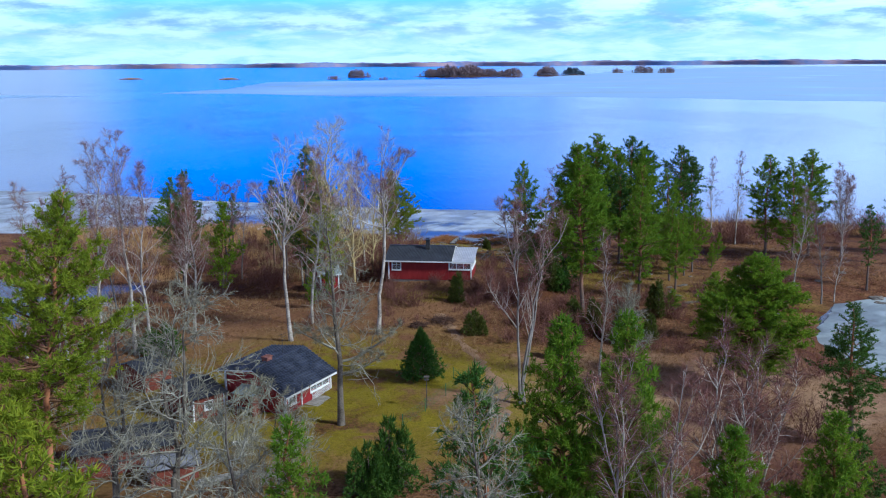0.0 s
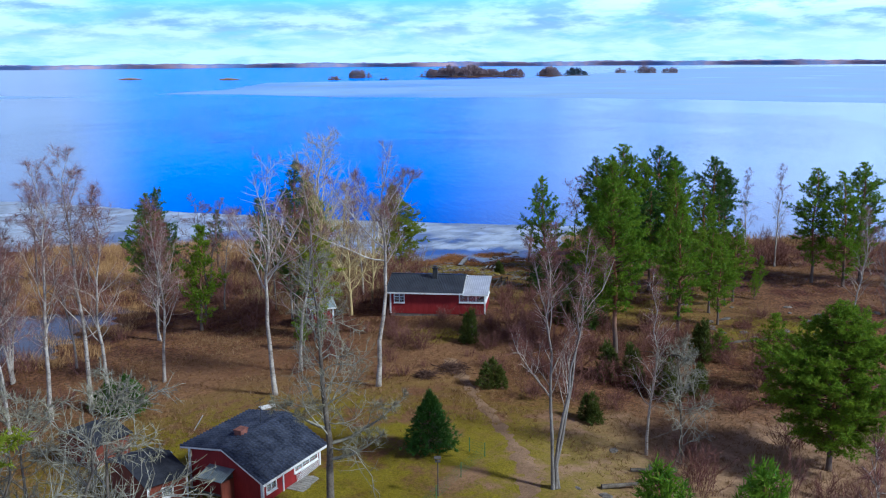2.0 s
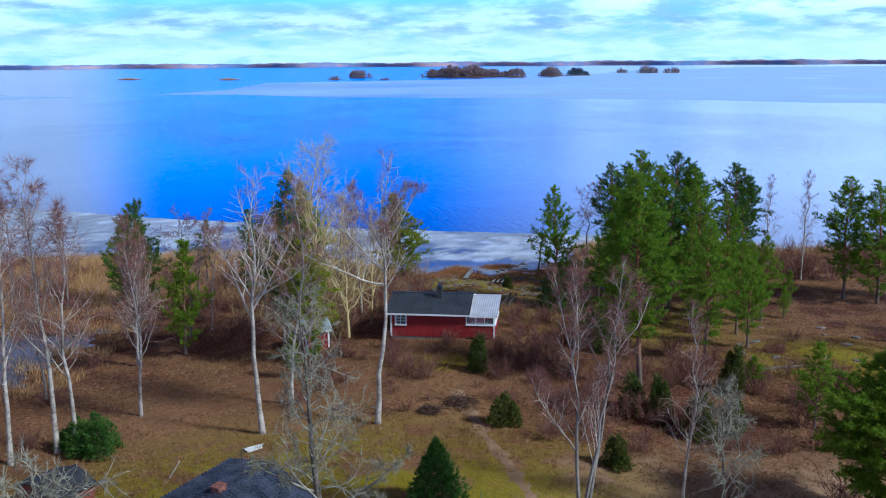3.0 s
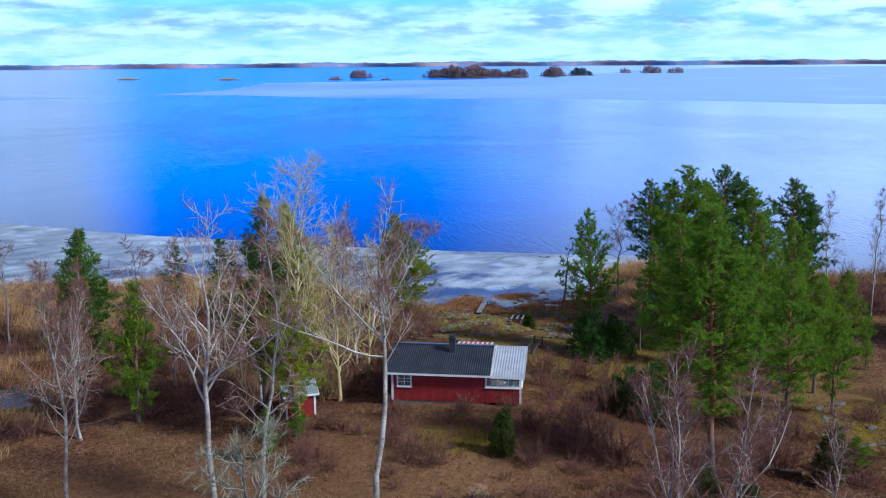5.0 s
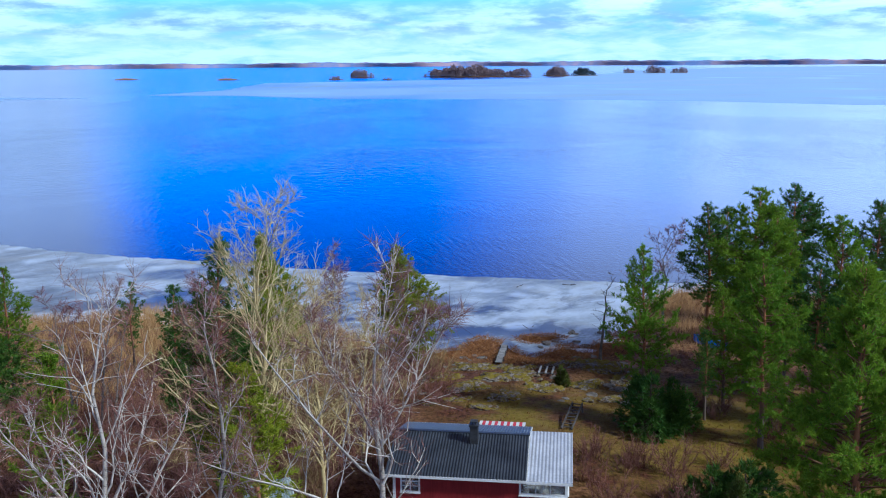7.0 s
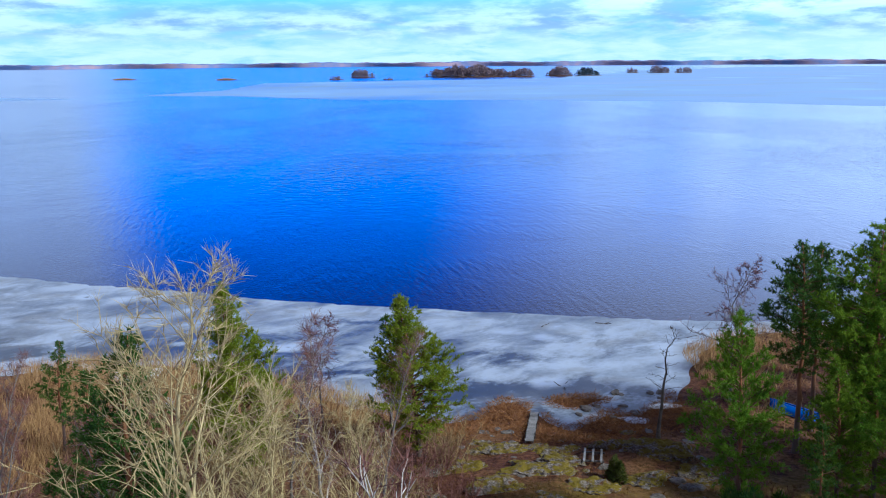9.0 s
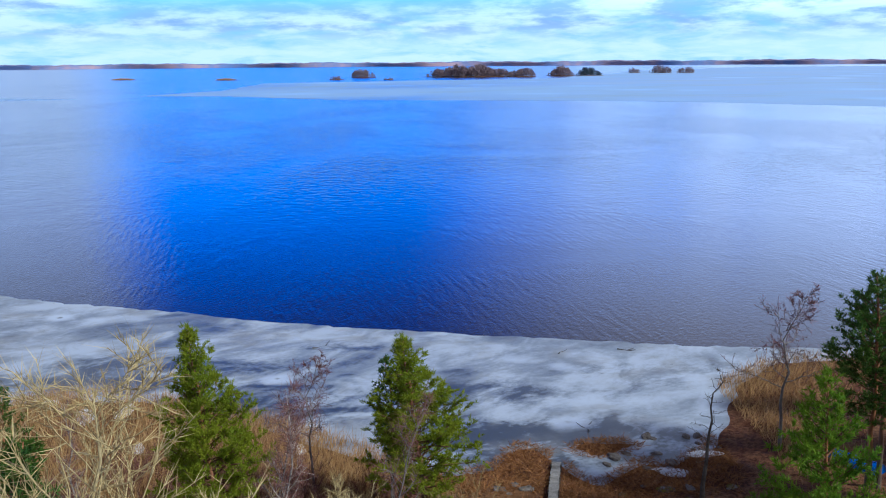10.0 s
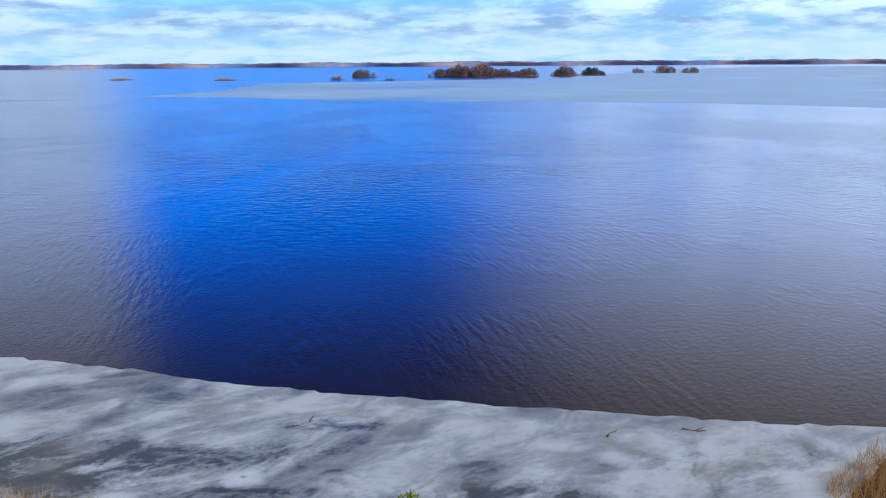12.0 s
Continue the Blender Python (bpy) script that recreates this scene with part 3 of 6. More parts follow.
def stem_mesh(pts, rad, sides):
    """One continuous tapered stem through the points, closed at its tip."""
    pts, n = np.asarray(pts, float), len(pts)
    ang = np.arange(sides) * 2 * math.pi / sides
    ring = np.stack([np.cos(ang), np.sin(ang), np.zeros(sides)], -1)
    v = (pts[:, None, :] + ring[None] * np.asarray(rad)[:, None, None]).reshape(-1, 3)
    f = [(i * sides + k, i * sides + (k + 1) % sides, (i + 1) * sides + (k + 1) % sides, (i + 1) * sides + k) for i in range(n - 1) for k in range(sides)]
    f.append(tuple((n - 1) * sides + k for k in range(sides)))
    return v, f


def blade_mesh(p, d, length, width, rng):
    """Thin pointed triangles from p along d."""
    side = unit(np.cross(d, rng.normal(size=d.shape)))
    w = np.asarray(width)[:, None]
    v = np.stack([p - side * w, p + side * w, p + d * np.asarray(length)[:, None]], 1).reshape(-1, 3)
    return v, np.arange(len(v)).reshape(-1, 3)


def polyline(rng, p, d, length, n, wob, lift):
    pts = [p]
    d = d.copy()
    for _ in range(n):
        d = unit(d + rng.normal(size=3) * wob + np.array([0, 0, lift]))
        pts.append(pts[-1] + d * length / n)
    return np.array(pts)


def along(pts, u):
    k = min(int(u * (len(pts) - 1)), len(pts) - 2)
    f = u * (len(pts) - 1) - k
    return pts[k] * (1 - f) + pts[k + 1] * f, unit(pts[k + 1] - pts[k])


def segs_of(pts, r0, r1):
    r = np.linspace(r0, r1, len(pts))
    return [(*pts[i], *pts[i + 1], r[i], r[i + 1]) for i in range(len(pts) - 1)]


BARE = {
    # start of crown, limbs, limb length, rise angle, wobble, lift, sub-branches, twigs each, twig length, droop, twig width
    "birch": (0.28, 26, 0.27, 52, 0.13, 0.10, 9, 20, 0.85, -0.28, 0.0085),
    "thicket": (0.24, 26, 0.27, 50, 0.12, 0.10, 8, 22, 0.68, -0.10, 0.0062),
    "slender": (0.22, 26, 0.21, 54, 0.15, 0.09, 8, 13, 0.66, -0.12, 0.0062),
    "fork": (0.50, 13, 0.22, 54, 0.16, 0.10, 8, 12, 0.80, -0.14, 0.0065),
    "clump": (0.30, 17, 0.17, 60, 0.11, 0.10, 7, 18, 0.70, -0.08, 0.0065),
    "alder": (0.40, 20, 0.34, 24, 0.22, 0.06, 12, 18, 0.32, 0.05, 0.0095),
    "oak": (0.16, 24, 0.50, 38, 0.30, 0.08, 17, 14, 0.30, 0.05, 0.011),
    "gnarl": (0.28, 38, 0.29, 32, 0.28, 0.10, 12, 17, 0.36, 0.05, 0.009),
    "aspen": (0.14, 42, 0.46, 52, 0.12, 0.08, 10, 14, 0.62, 0.22, 0.0085),
    "snag": (0.30, 22, 0.20, 22, 0.22, 0.05, 2, 2, 0.30, 0.0, 0.010),
}


STOUT = {"fork": 1.25, "aspen": 1.25, "oak": 1.3, "gnarl": 1.1}   # thicker limbs than the slim kinds


def bare_tree(kind, label, h, seed, mats, stems=((0, 0),), girth=0.0095, cat="tree", boughs=()):
    """A leafless tree: trunk, limbs and a haze of twigs. stems: lean of each stem, metres at the top.
    boughs: main forks of the first stem, each with its share of the height, heading, rise and length."""
    rng = np.random.default_rng(seed)
    start, limbs, reach, rise, wob, lift, subs, ntw, tlen, droop, tw = BARE[kind]
    fat = STOUT.get(kind, 1.0)
    trunk, carriers, limb, tp, td = [], [], [], [], []
    for si, (lx, ly) in enumerate(stems):
        sh = h * (1 - 0.05 * si)
        n = 11
        zs = np.linspace(0, 1, n)
        sway = 0.012 * h * (0.08 if kind == "gnarl" else min(wob, 0.2)) * 13 * zs
        pts = np.stack([lx * zs ** 1.2 + np.cumsum(rng.normal(size=n)) * sway, ly * zs ** 1.2 + np.cumsum(rng.normal(size=n)) * sway, zs * sh], -1)
        pts[0] = (0.16 * si * np.sign(lx), 0.05 * si, -0.25)
        r0 = girth * h * (1.0 if len(stems) == 1 else 0.8)
        rad = r0 * (1 - zs) ** 0.95 + 0.006
        rad[0] *= 1.25
        trunk.append((pts, rad))
        carriers.append((pts, rad, start, max(5, int(limbs / len(stems) ** 0.35)), h * reach, rise))
    for u, deg, el, ln in boughs:
        base, r = trunk[0]
        p, _ = along(base, u)
        d = np.array([math.cos(radians(deg)) * math.cos(radians(el)), math.sin(radians(deg)) * math.cos(radians(el)), math.sin(radians(el))])
        lp = polyline(rng, p, d, ln, 8, 0.10, 0.06)
        r0 = np.interp(u, np.linspace(0, 1, len(r)), r) * 0.72
        limb += segs_of(lp, r0, 0.020)
        carriers.append((lp, np.linspace(r0, 0.014, 9), 0.22, 9, ln * 0.42, rise))
    for ci, (pts, rad, first, count, far, up) in enumerate(carriers):
        us = np.linspace(0, 1, len(pts))
        for k in range(count):
            u = first + (0.97 - first) * ((k + rng.random() * 0.8) / count)
            p, _ = along(pts, u)
            az = k * 2.4 + rng.normal() * 0.5 + ci
            el = radians(up + rng.normal() * 10 + 22 * (u - 0.5))
            d = np.array([math.cos(az) * math.cos(el), math.sin(az) * math.cos(el), math.sin(el)])
            ln = far * ((1.06 - u) / (1.06 - first)) ** 0.65 * rng.uniform(0.7, 1.15)
            lp = polyline(rng, p, d, ln, 6, wob * 1.25, lift * 0.8)
            lr = min(np.interp(u, us, rad) * 0.6, (0.013 + ln * 0.0085) * fat)
            limb += segs_of(lp, lr, 0.008)
            for j in range(subs):
                v = 0.22 + 0.75 * (j + rng.random()) / subs
                q, qd = along(lp, v)
                sd = unit(qd + rng.normal(size=3) * 0.62)
                sl = ln * rng.uniform(0.28, 0.60) * (1.15 - 0.6 * v)
                sp = polyline(rng, q, sd, sl, 2, wob * 1.5, lift * 0.6)
                limb += segs_of(sp, (0.010 + 0.002 * sl) * fat, 0.006)
                for _ in range(ntw):
                    t0, t0d = along(sp, rng.uniform(0.05, 1.0))
                    tp.append(t0)
                    td.append(unit(t0d + rng.normal(size=3) * 0.55 + np.array([0, 0, droop])))
        for _ in range(40 if ci < len(stems) else 0):
            t0, t0d = along(pts, rng.uniform(0.62, 1.0) if kind != "snag" else 0.99)
            tp.append(t0)
            td.append(unit(t0d * 0.6 + rng.normal(size=3) * 0.6))
    tp, td = np.array(tp), np.array(td)
    ln = tlen * rng.uniform(0.4, 1.2, len(tp))
    root = empty("_", Matrix(), label, cat)
    for pts, rad in trunk:
        mesh_ob("trunk", *stem_mesh(pts, rad, 7), mats[0], root, smooth=True)
    tagged(mesh_ob("branchwork", *tube_mesh(limb, 3), mats[1], root, smooth=True), kind="stuff")
    tagged(mesh_ob("twig_haze", *blade_mesh(tp, td, ln, np.full(len(tp), tw), rng), mats[2], root), kind="stuff")
    return root


def sprays(rng, p, d, n, length, width, spread):
    """Fans of needles round each point of p."""
    P = np.repeat(p, n, 0)
    D = unit(np.repeat(d, n, 0) + rng.normal(size=P.shape) * spread)
    return blade_mesh(P + rng.normal(size=P.shape) * 0.03, D, length * rng.uniform(0.55, 1.2, len(P)), np.full(len(P), width), rng)


def pine(label, h, seed, start=0.4, radius=2.6, dense=1.0, mat=None, bark=None, profile=0.55, rise=18, needle=0.26, width=0.028, fan=9, tuft=4.8):
    """A pine with a tapering trunk, whorled limbs and sprays of needles. start: share of bare trunk; profile: where the crown is widest."""
    rng = np.random.default_rng(seed)
    n = 12
    zs = np.linspace(0, 1, n)
    pts = np.stack([np.cumsum(rng.normal(size=n)) * 0.012 * h * zs, np.cumsum(rng.normal(size=n)) * 0.012 * h * zs, zs * h], -1)
    pts[0, 2] = -0.25
    rad = 0.0125 * h * (1 - zs) ** 0.75 + 0.015
    rad[0] *= 1.3
    limb, tp, td = [], [], []
    count = int(h * (1 - start) * 8.5 * dense)
    for k in range(count):
        c = (k + rng.random()) / count
        u = start + (0.985 - start) * c
        p, _ = along(pts, u)
        az = k * 2.399 + rng.normal() * 0.4
        shape = min((c / profile) ** 0.6 if c < profile else 1.0, ((1.04 - c) / (1.04 - profile)) ** 0.92)
        ln = radius * max(shape, 0.10) * rng.uniform(0.62, 1.18)
        el = radians(rise + 32 * (c - 0.4) + rng.normal() * 9)
        d = np.array([math.cos(az) * math.cos(el), math.sin(az) * math.cos(el), math.sin(el)])
        lp = polyline(rng, p, d, ln, 4, 0.12, 0.05)
        limb += segs_of(lp, 0.018 + 0.014 * ln, 0.010)
        for j in range(max(3, int(ln * tuft))):
            v = rng.uniform(0.12, 1.0) ** 0.70
            q, qd = along(lp, v)
            sl = rng.uniform(0.25, 0.75) * min(1.0, 0.4 + ln * 0.25)
            sd = unit(qd + rng.normal(size=3) * np.array([0.75, 0.75, 0.4]) + np.array([0, 0, 0.15]))
            e = q + sd * sl
            if j % 3 == 0:
                limb.append((*q, *e, 0.010, 0.005))
            for w in np.linspace(0.35, 1.05, max(2, int(sl * 7.5))):
                tp.append(q + (e - q) * w + rng.normal(size=3) * 0.05)
                td.append(unit(sd + np.array([0, 0, 0.35])))
    root = empty("_", Matrix(), label, "tree")
    mesh_ob("trunk", *stem_mesh(pts, rad, 8), bark or PINE_BARK, root, smooth=True)
    tagged(mesh_ob("branchwork", *tube_mesh(limb, 3), bark or PINE_LIMB, root, smooth=True), kind="stuff")
    tagged(mesh_ob("crown", *sprays(rng, np.array(tp), np.array(td), fan, needle, width, 0.85), mat or NEEDLES, root), kind="stuff")
    return root


def conifer_bush(label, h, seed, radius, mat, power=0.8, cat="juniper", base=0.03, peaks=1):
    """A dense spruce or juniper with sprays right down to the ground."""
    rng = np.random.default_rng(seed)
    root = empty("_", Matrix(), label, cat)
    mesh_ob("trunk", *stem_mesh([(0, 0, -0.2), (0.02, 0, h * 0.5), (0, 0, h * 0.95)], [0.03 * h ** 0.7, 0.02 * h ** 0.7, 0.01], 6), PINE_BARK, root)
    count = int(230 * h ** 0.9 * (radius / 0.9) ** 0.7)
    c = rng.random(count) ** 1.25
    az = rng.random(count) * 2 * math.pi
    lobes = 1 + 0.16 * np.sin(az * 3 + seed) + 0.10 * np.sin(az * 7 + c * 9 + seed)
    out = radius * (1.0 - c) ** power * np.where(c < 0.12, 0.72 + c * 2.3, 1.0) * lobes
    inner = rng.uniform(0.30, 1.0, count) ** 0.45
    z = h * (base + (0.97 - base) * c)
    which = rng.integers(0, peaks, count)
    px = np.where(which > 0, np.cos(which * 2.3 + seed), 0) * radius * 0.55
    py = np.where(which > 0, np.sin(which * 2.3 + seed), 0) * radius * 0.55
    z = z * (1 - 0.16 * which) * rng.uniform(0.93, 1.07, count)
    out = out * (1.0 if peaks == 1 else 0.68) * rng.uniform(0.75, 1.2, count)
    tipv = np.stack([px + np.cos(az) * out * inner, py + np.sin(az) * out * inner, z + rng.normal(size=count) * 0.05], -1)
    rootv = np.stack([px * 0.6, py * 0.6, z + out * 0.12], -1)
    limb = np.concatenate([rootv, tipv, np.full((count, 1), 0.012), np.full((count, 1), 0.005)], 1)[::3]
    tagged(mesh_ob("branchwork", *tube_mesh(limb, 3), PINE_BARK, root), kind="stuff")
    d = unit(tipv - rootv + np.array([0, 0, 0.28 * h]) * (0.25 + c)[:, None])
    tagged(mesh_ob("crown", *sprays(rng, tipv, d, 10, 0.24 + 0.02 * h, 0.030, 0.55), mat, root), kind="stuff")
    return root


def shrub(label, h, seed, mat, stems=26, spread=0.5, cat="shrub"):
    """A leafless thicket: many stems from one foot, each with fine side shoots."""
    rng = np.random.default_rng(seed)
    limb, tp, td = [], [], []
    for k in range(stems):
        az, el = rng.random() * 6.28, radians(rng.uniform(50, 85))
        d = np.array([math.cos(az) * math.cos(el), math.sin(az) * math.cos(el), math.sin(el)])
        foot = np.array([rng.normal() * spread * h * 0.35, rng.normal() * spread * h * 0.35, -0.08])
        lp = polyline(rng, foot, d, h * rng.uniform(0.55, 1.1), 3, 0.14, 0.06)
        limb += segs_of(lp, 0.008 + 0.003 * h, 0.004)
        for _ in range(26):
            q, qd = along(lp, rng.uniform(0.25, 1.0))
            tp.append(q)
            td.append(unit(qd + rng.normal(size=3) * 0.5))
    tp, td = np.array(tp), np.array(td)
    root = empty("_", Matrix(), label, cat)
    tagged(mesh_ob("stemwork", *tube_mesh(limb, 3), mat, root), kind="stuff")
    tagged(mesh_ob("twig_haze", *blade_mesh(tp, td, h * 0.24 * rng.uniform(0.4, 1.2, len(tp)), np.full(len(tp), 0.0085), rng), mat, root), kind="stuff")
    return root


LIBRARY = {}
FACING = {"birch_c": 0, "birch_h": 0, "birch_l": 0, "oak_j": 0}   # trees whose main forks head a known way


def stand(key, name, x, y, size=1.0, turn=None, group="", dz=0.0, fat=1.0):
    """Set a tree from the library on the ground; its first use is the tree itself, later ones are copies."""
    src, used = LIBRARY[key]
    turn = FACING.get(key, random.uniform(0, 360)) if turn is None else turn
    m = pose(x, y, gz(x, y) + dz, 0, 0, turn) @ Matrix.Diagonal((size * fat, size * fat, size, 1))
    if not used:
        src.matrix_world = m
        ob = src
        LIBRARY[key] = (src, True)
    else:
        was = src.matrix_basis.copy()
        src.matrix_basis = Matrix()
        ob = copy_thing(src, m)
        src.matrix_basis = was
    ob.name = name
    if group:
        tagged(ob, group=group)
    return ob


def keep(key, ob):
    LIBRARY[key] = (ob, False)


B3 = (BIRCH, BIRCH_LIMB, BIRCH_TWIG)
F3 = (BIRCH, BIRCH_BOUGH, BIRCH_TWIG)
G3 = (GREY_BARK, GREY_BARK, BIRCH_TWIG)
L3 = (LICHEN_BARK, LICHEN_LIMB, LICHEN_TWIG)
keep("birch_a", bare_tree("birch", "tall bare white birch with drooping violet twigs", 20.0, 11, B3, ((-0.8, 0.4),)))
keep("birch_b", bare_tree("birch", "tall bare white birch on the grass", 18.0, 12, B3, ((-0.6, -0.5),), 0.009))
keep("birch_c", bare_tree("fork", "old bare birch forking into a wide fan of pale limbs", 19.0, 13, F3, ((-1.7, 0.2),), 0.0105,
                          boughs=((0.44, 172, 46, 7.0), (0.47, 8, 56, 6.5), (0.52, 200, 60, 5.5), (0.50, 340, 38, 5.0), (0.58, 60, 60, 5.0))))
keep("birch_h", bare_tree("fork", "large white birch with wide forked limbs", 19.0, 21, F3, ((1.2, 0.0),), 0.0105,
                          boughs=((0.58, 178, 36, 7.0), (0.53, 186, 4, 6.5), (0.64, 4, 54, 5.5), (0.66, 160, 56, 5.0), (0.70, 20, 54, 4.5), (0.60, 280, 45, 4.0))))
keep("birch_l", bare_tree("clump", "bare birch of several thin grey stems from one foot", 16.0, 15, (GREY_BARK, BIRCH_LIMB, BIRCH_TWIG), ((0.0, 0.2), (2.3, 0.3), (1.2, -0.3)), 0.0090, boughs=((0.34, 175, 52, 4.5), (0.42, 20, 74, 7.5), (0.50, 170, 76, 6.5), (0.56, 280, 70, 5.5))))
keep("birch_s", bare_tree("slender", "slender bare birch with a narrow crown", 13.0, 16, B3, ((0.2, 0.2),), 0.008))
keep("birch_t", bare_tree("slender", "slender bare birch among dry brush", 12.0, 17, G3, ((-0.5, 0.3),), 0.008))
keep("birch_m", bare_tree("thicket", "bushy bare birch with violet twigs", 11.0, 18, F3, ((-1.3, 0.2), (1.2, 0.1), (0.1, 0.5), (2.2, 0.3)), 0.010))
keep("alder_a", bare_tree("alder", "bare alder with a dark red crown of cones", 12.5, 31, (GREY_BARK, GREY_BARK, ALDER_TWIG), ((-0.7, 0.2),), 0.010))
keep("alder_b", bare_tree("alder", "bare alder on the lake shore", 10.5, 32, (GREY_BARK, GREY_BARK, ALDER_TWIG), ((-0.3, 0.2),), 0.010))
keep("oak_v", bare_tree("oak", "lichen-grey bare tree with gnarled limbs", 11.5, 41, L3, ((0.3, 0.2), (-1.6, 0.5)), 0.016))
keep("oak_j", bare_tree("gnarl", "tall lichen-grey bare tree with crooked limbs", 15.3, 42, L3, ((-0.1, 0.1),), 0.016, boughs=((0.30, 8, 12, 5.0), (0.24, 350, 4, 3.6), (0.36, 186, 24, 3.6))))
keep("tree_n", bare_tree("oak", "small grey bare tree on dry grass", 8.5, 43, L3, ((0.4, 0.1),), 0.010))
keep("aspen", bare_tree("aspen", "pale yellow bare aspen with fine upright branches", 18.6, 51, (ASPEN_BARK, ASPEN_BARK, ASPEN_TWIG), ((-0.2, 0.0),), 0.011))
keep("snag", bare_tree("snag", "dead grey snag with broken limbs", 7.0, 61, (LICHEN_BARK, LICHEN_BARK, LICHEN_BARK), ((0.2, 0.1),), 0.018, "dead tree"))
keep("pine_tall", pine("tall pine with a bare red trunk", 14.0, 71, 0.34, 3.0, 1.25, NEEDLES_DARK, tuft=5.0))
keep("pine_high", pine("tall dark green pine with a long bare trunk", 14.6, 70, 0.38, 3.2, 1.35, NEEDLES_DARK, profile=0.35))
keep("pine_big", pine("large green pine with a bare orange trunk", 17.5, 69, 0.24, 4.1, 1.6, NEEDLES, profile=0.34, rise=22, fan=11, tuft=5.0))
keep("pine_tall2", pine("tall pine with dense green crown", 14.5, 72, 0.16, 3.5, 1.3, fan=10))
keep("pine_bushy", pine("bushy green pine clothed almost to the ground", 13.0, 73, 0.07, 3.7, 1.2, profile=0.28))
keep("pine_dark", pine("dark full-crowned pine among bare birches", 14.4, 66, 0.16, 2.9, 1.3, NEEDLES_DARK, profile=0.35))
keep("pine_shore", pine("bushy bright green pine on the shore", 11.0, 68, 0.06, 3.4, 1.8, NEEDLES_SUNLIT, profile=0.30, rise=26, needle=0.24, width=0.024, fan=11, tuft=5.0))
keep("pine_near", pine("bushy green pine with fine needles clothed to the ground", 11.5, 67, 0.08, 3.0, 1.8, NEEDLES, profile=0.30, rise=24, needle=0.24, width=0.023, fan=11, tuft=5.0))
keep("pine_slim", pine("slim pine with an open layered crown", 11.0, 74, 0.28, 1.9, 0.9, NEEDLES_DARK, profile=0.45, needle=0.25, width=0.025, fan=11))
keep("pine_wide", pine("broad old pine with spreading limbs", 13.0, 75, 0.10, 5.0, 2.5, NEEDLES, profile=0.40, rise=10, needle=0.25, width=0.027, fan=11, tuft=6.5))
keep("pine_young", pine("young green pine tree", 7.5, 76, 0.08, 1.9, 1.25, NEEDLES, profile=0.3, rise=30))
keep("pine_narrow", pine("tall narrow pine with a red upper trunk", 17.0, 79, 0.42, 2.1, 1.4, profile=0.35, rise=20, needle=0.24, width=0.023, fan=11, tuft=5.5))
keep("pine_crest", pine("tall light green pine with a long bare trunk", 20.0, 78, 0.45, 3.8, 1.6, NEEDLES_SUNLIT, profile=0.35, rise=16, needle=0.24, width=0.024, fan=11))
keep("pine_mid", pine("green pine with a rounded crown", 11.0, 80, 0.14, 2.7, 1.2, NEEDLES, profile=0.4, rise=22))
keep("pine_light", pine("light green pine in sunlight", 11.0, 77, 0.18, 2.6, 1.2, NEEDLES_SUNLIT, profile=0.4, rise=22, needle=0.25, width=0.027, fan=11))
keep("spruce", conifer_bush("small dark green conical spruce on the lawn", 4.0, 81, 1.75, NEEDLES_DARK, 0.75, "spruce", 0.08))
keep("juniper_a", conifer_bush("columnar green juniper on dry grass", 3.2, 82, 0.85, JUNIPER, 0.5, peaks=2))
keep("juniper_b", conifer_bush("broad dark green juniper bush", 2.8, 83, 1.5, NEEDLES_DARK, 0.5, peaks=4))
keep("juniper_c", conifer_bush("olive green juniper bush in dry brush", 2.4, 84, 1.05, JUNIPER, 0.55, peaks=3))
keep("shrub_a", shrub("reddish leafless thicket on dry grass", 2.2, 91, BRUSH, 30))
keep("shrub_b", shrub("brown leafless thicket in leaf litter", 1.6, 92, BRUSH, 26))
keep("shrub_c", shrub("grey-brown leafless thicket with fine upright shoots", 3.6, 94, BRUSH_GREY, 22, 0.4))
keep("shrub_g", shrub("grey lichen-covered shrub with upright shoots", 3.4, 93, LICHEN_TWIG, 30))

# first cabin and the grass round it
for key, nm, x, y, s, *f in [
        ("birch_a", "birch", -28.4, 84.7, 1.02), ("birch_b", "birch", -27.0, 84.6, 0.98), ("birch_a", "birch", -30.9, 82.9, 0.98), ("birch_b", "birch", -33.0, 80.5, 0.85),
        ("birch_b", "birch", -24.6, 91.1, 0.86), ("birch_c", "birch", -14.2, 85.9, 1.0), ("birch_s", "birch", -13.0, 91.4, 1.34), ("birch_h", "birch", -6.1, 86.6, 1.0),
        ("oak_j", "bare_tree", -7.1, 64.1, 1.0), ("birch_l", "birch", 5.9, 68.3, 1.06), ("birch_s", "birch", 12.8, 74.3, 0.98), ("tree_n", "bare_tree", 14.8, 72.9, 1.0),
        ("oak_v", "bare_tree", -13.9, 46.2, 1.26), ("oak_v", "bare_tree", -17.8, 48.5, 1.15), ("birch_m", "birch", 14.2, 42.0, 1.23, 1.1), ("birch_l", "birch", 7.2, 32.5, 0.98), ("oak_j", "bare_tree", 2.0, 29.5, 0.95), ("oak_j", "bare_tree", -5.6, 27.5, 1.0), ("tree_n", "bare_tree", -8.6, 47.5, 1.05), ("birch_t", "birch", -36.0, 86.0, 1.3)]:
    stand(key, nm, x, y, s, group="trees by the cabins", fat=f[0] if f else 1.0)
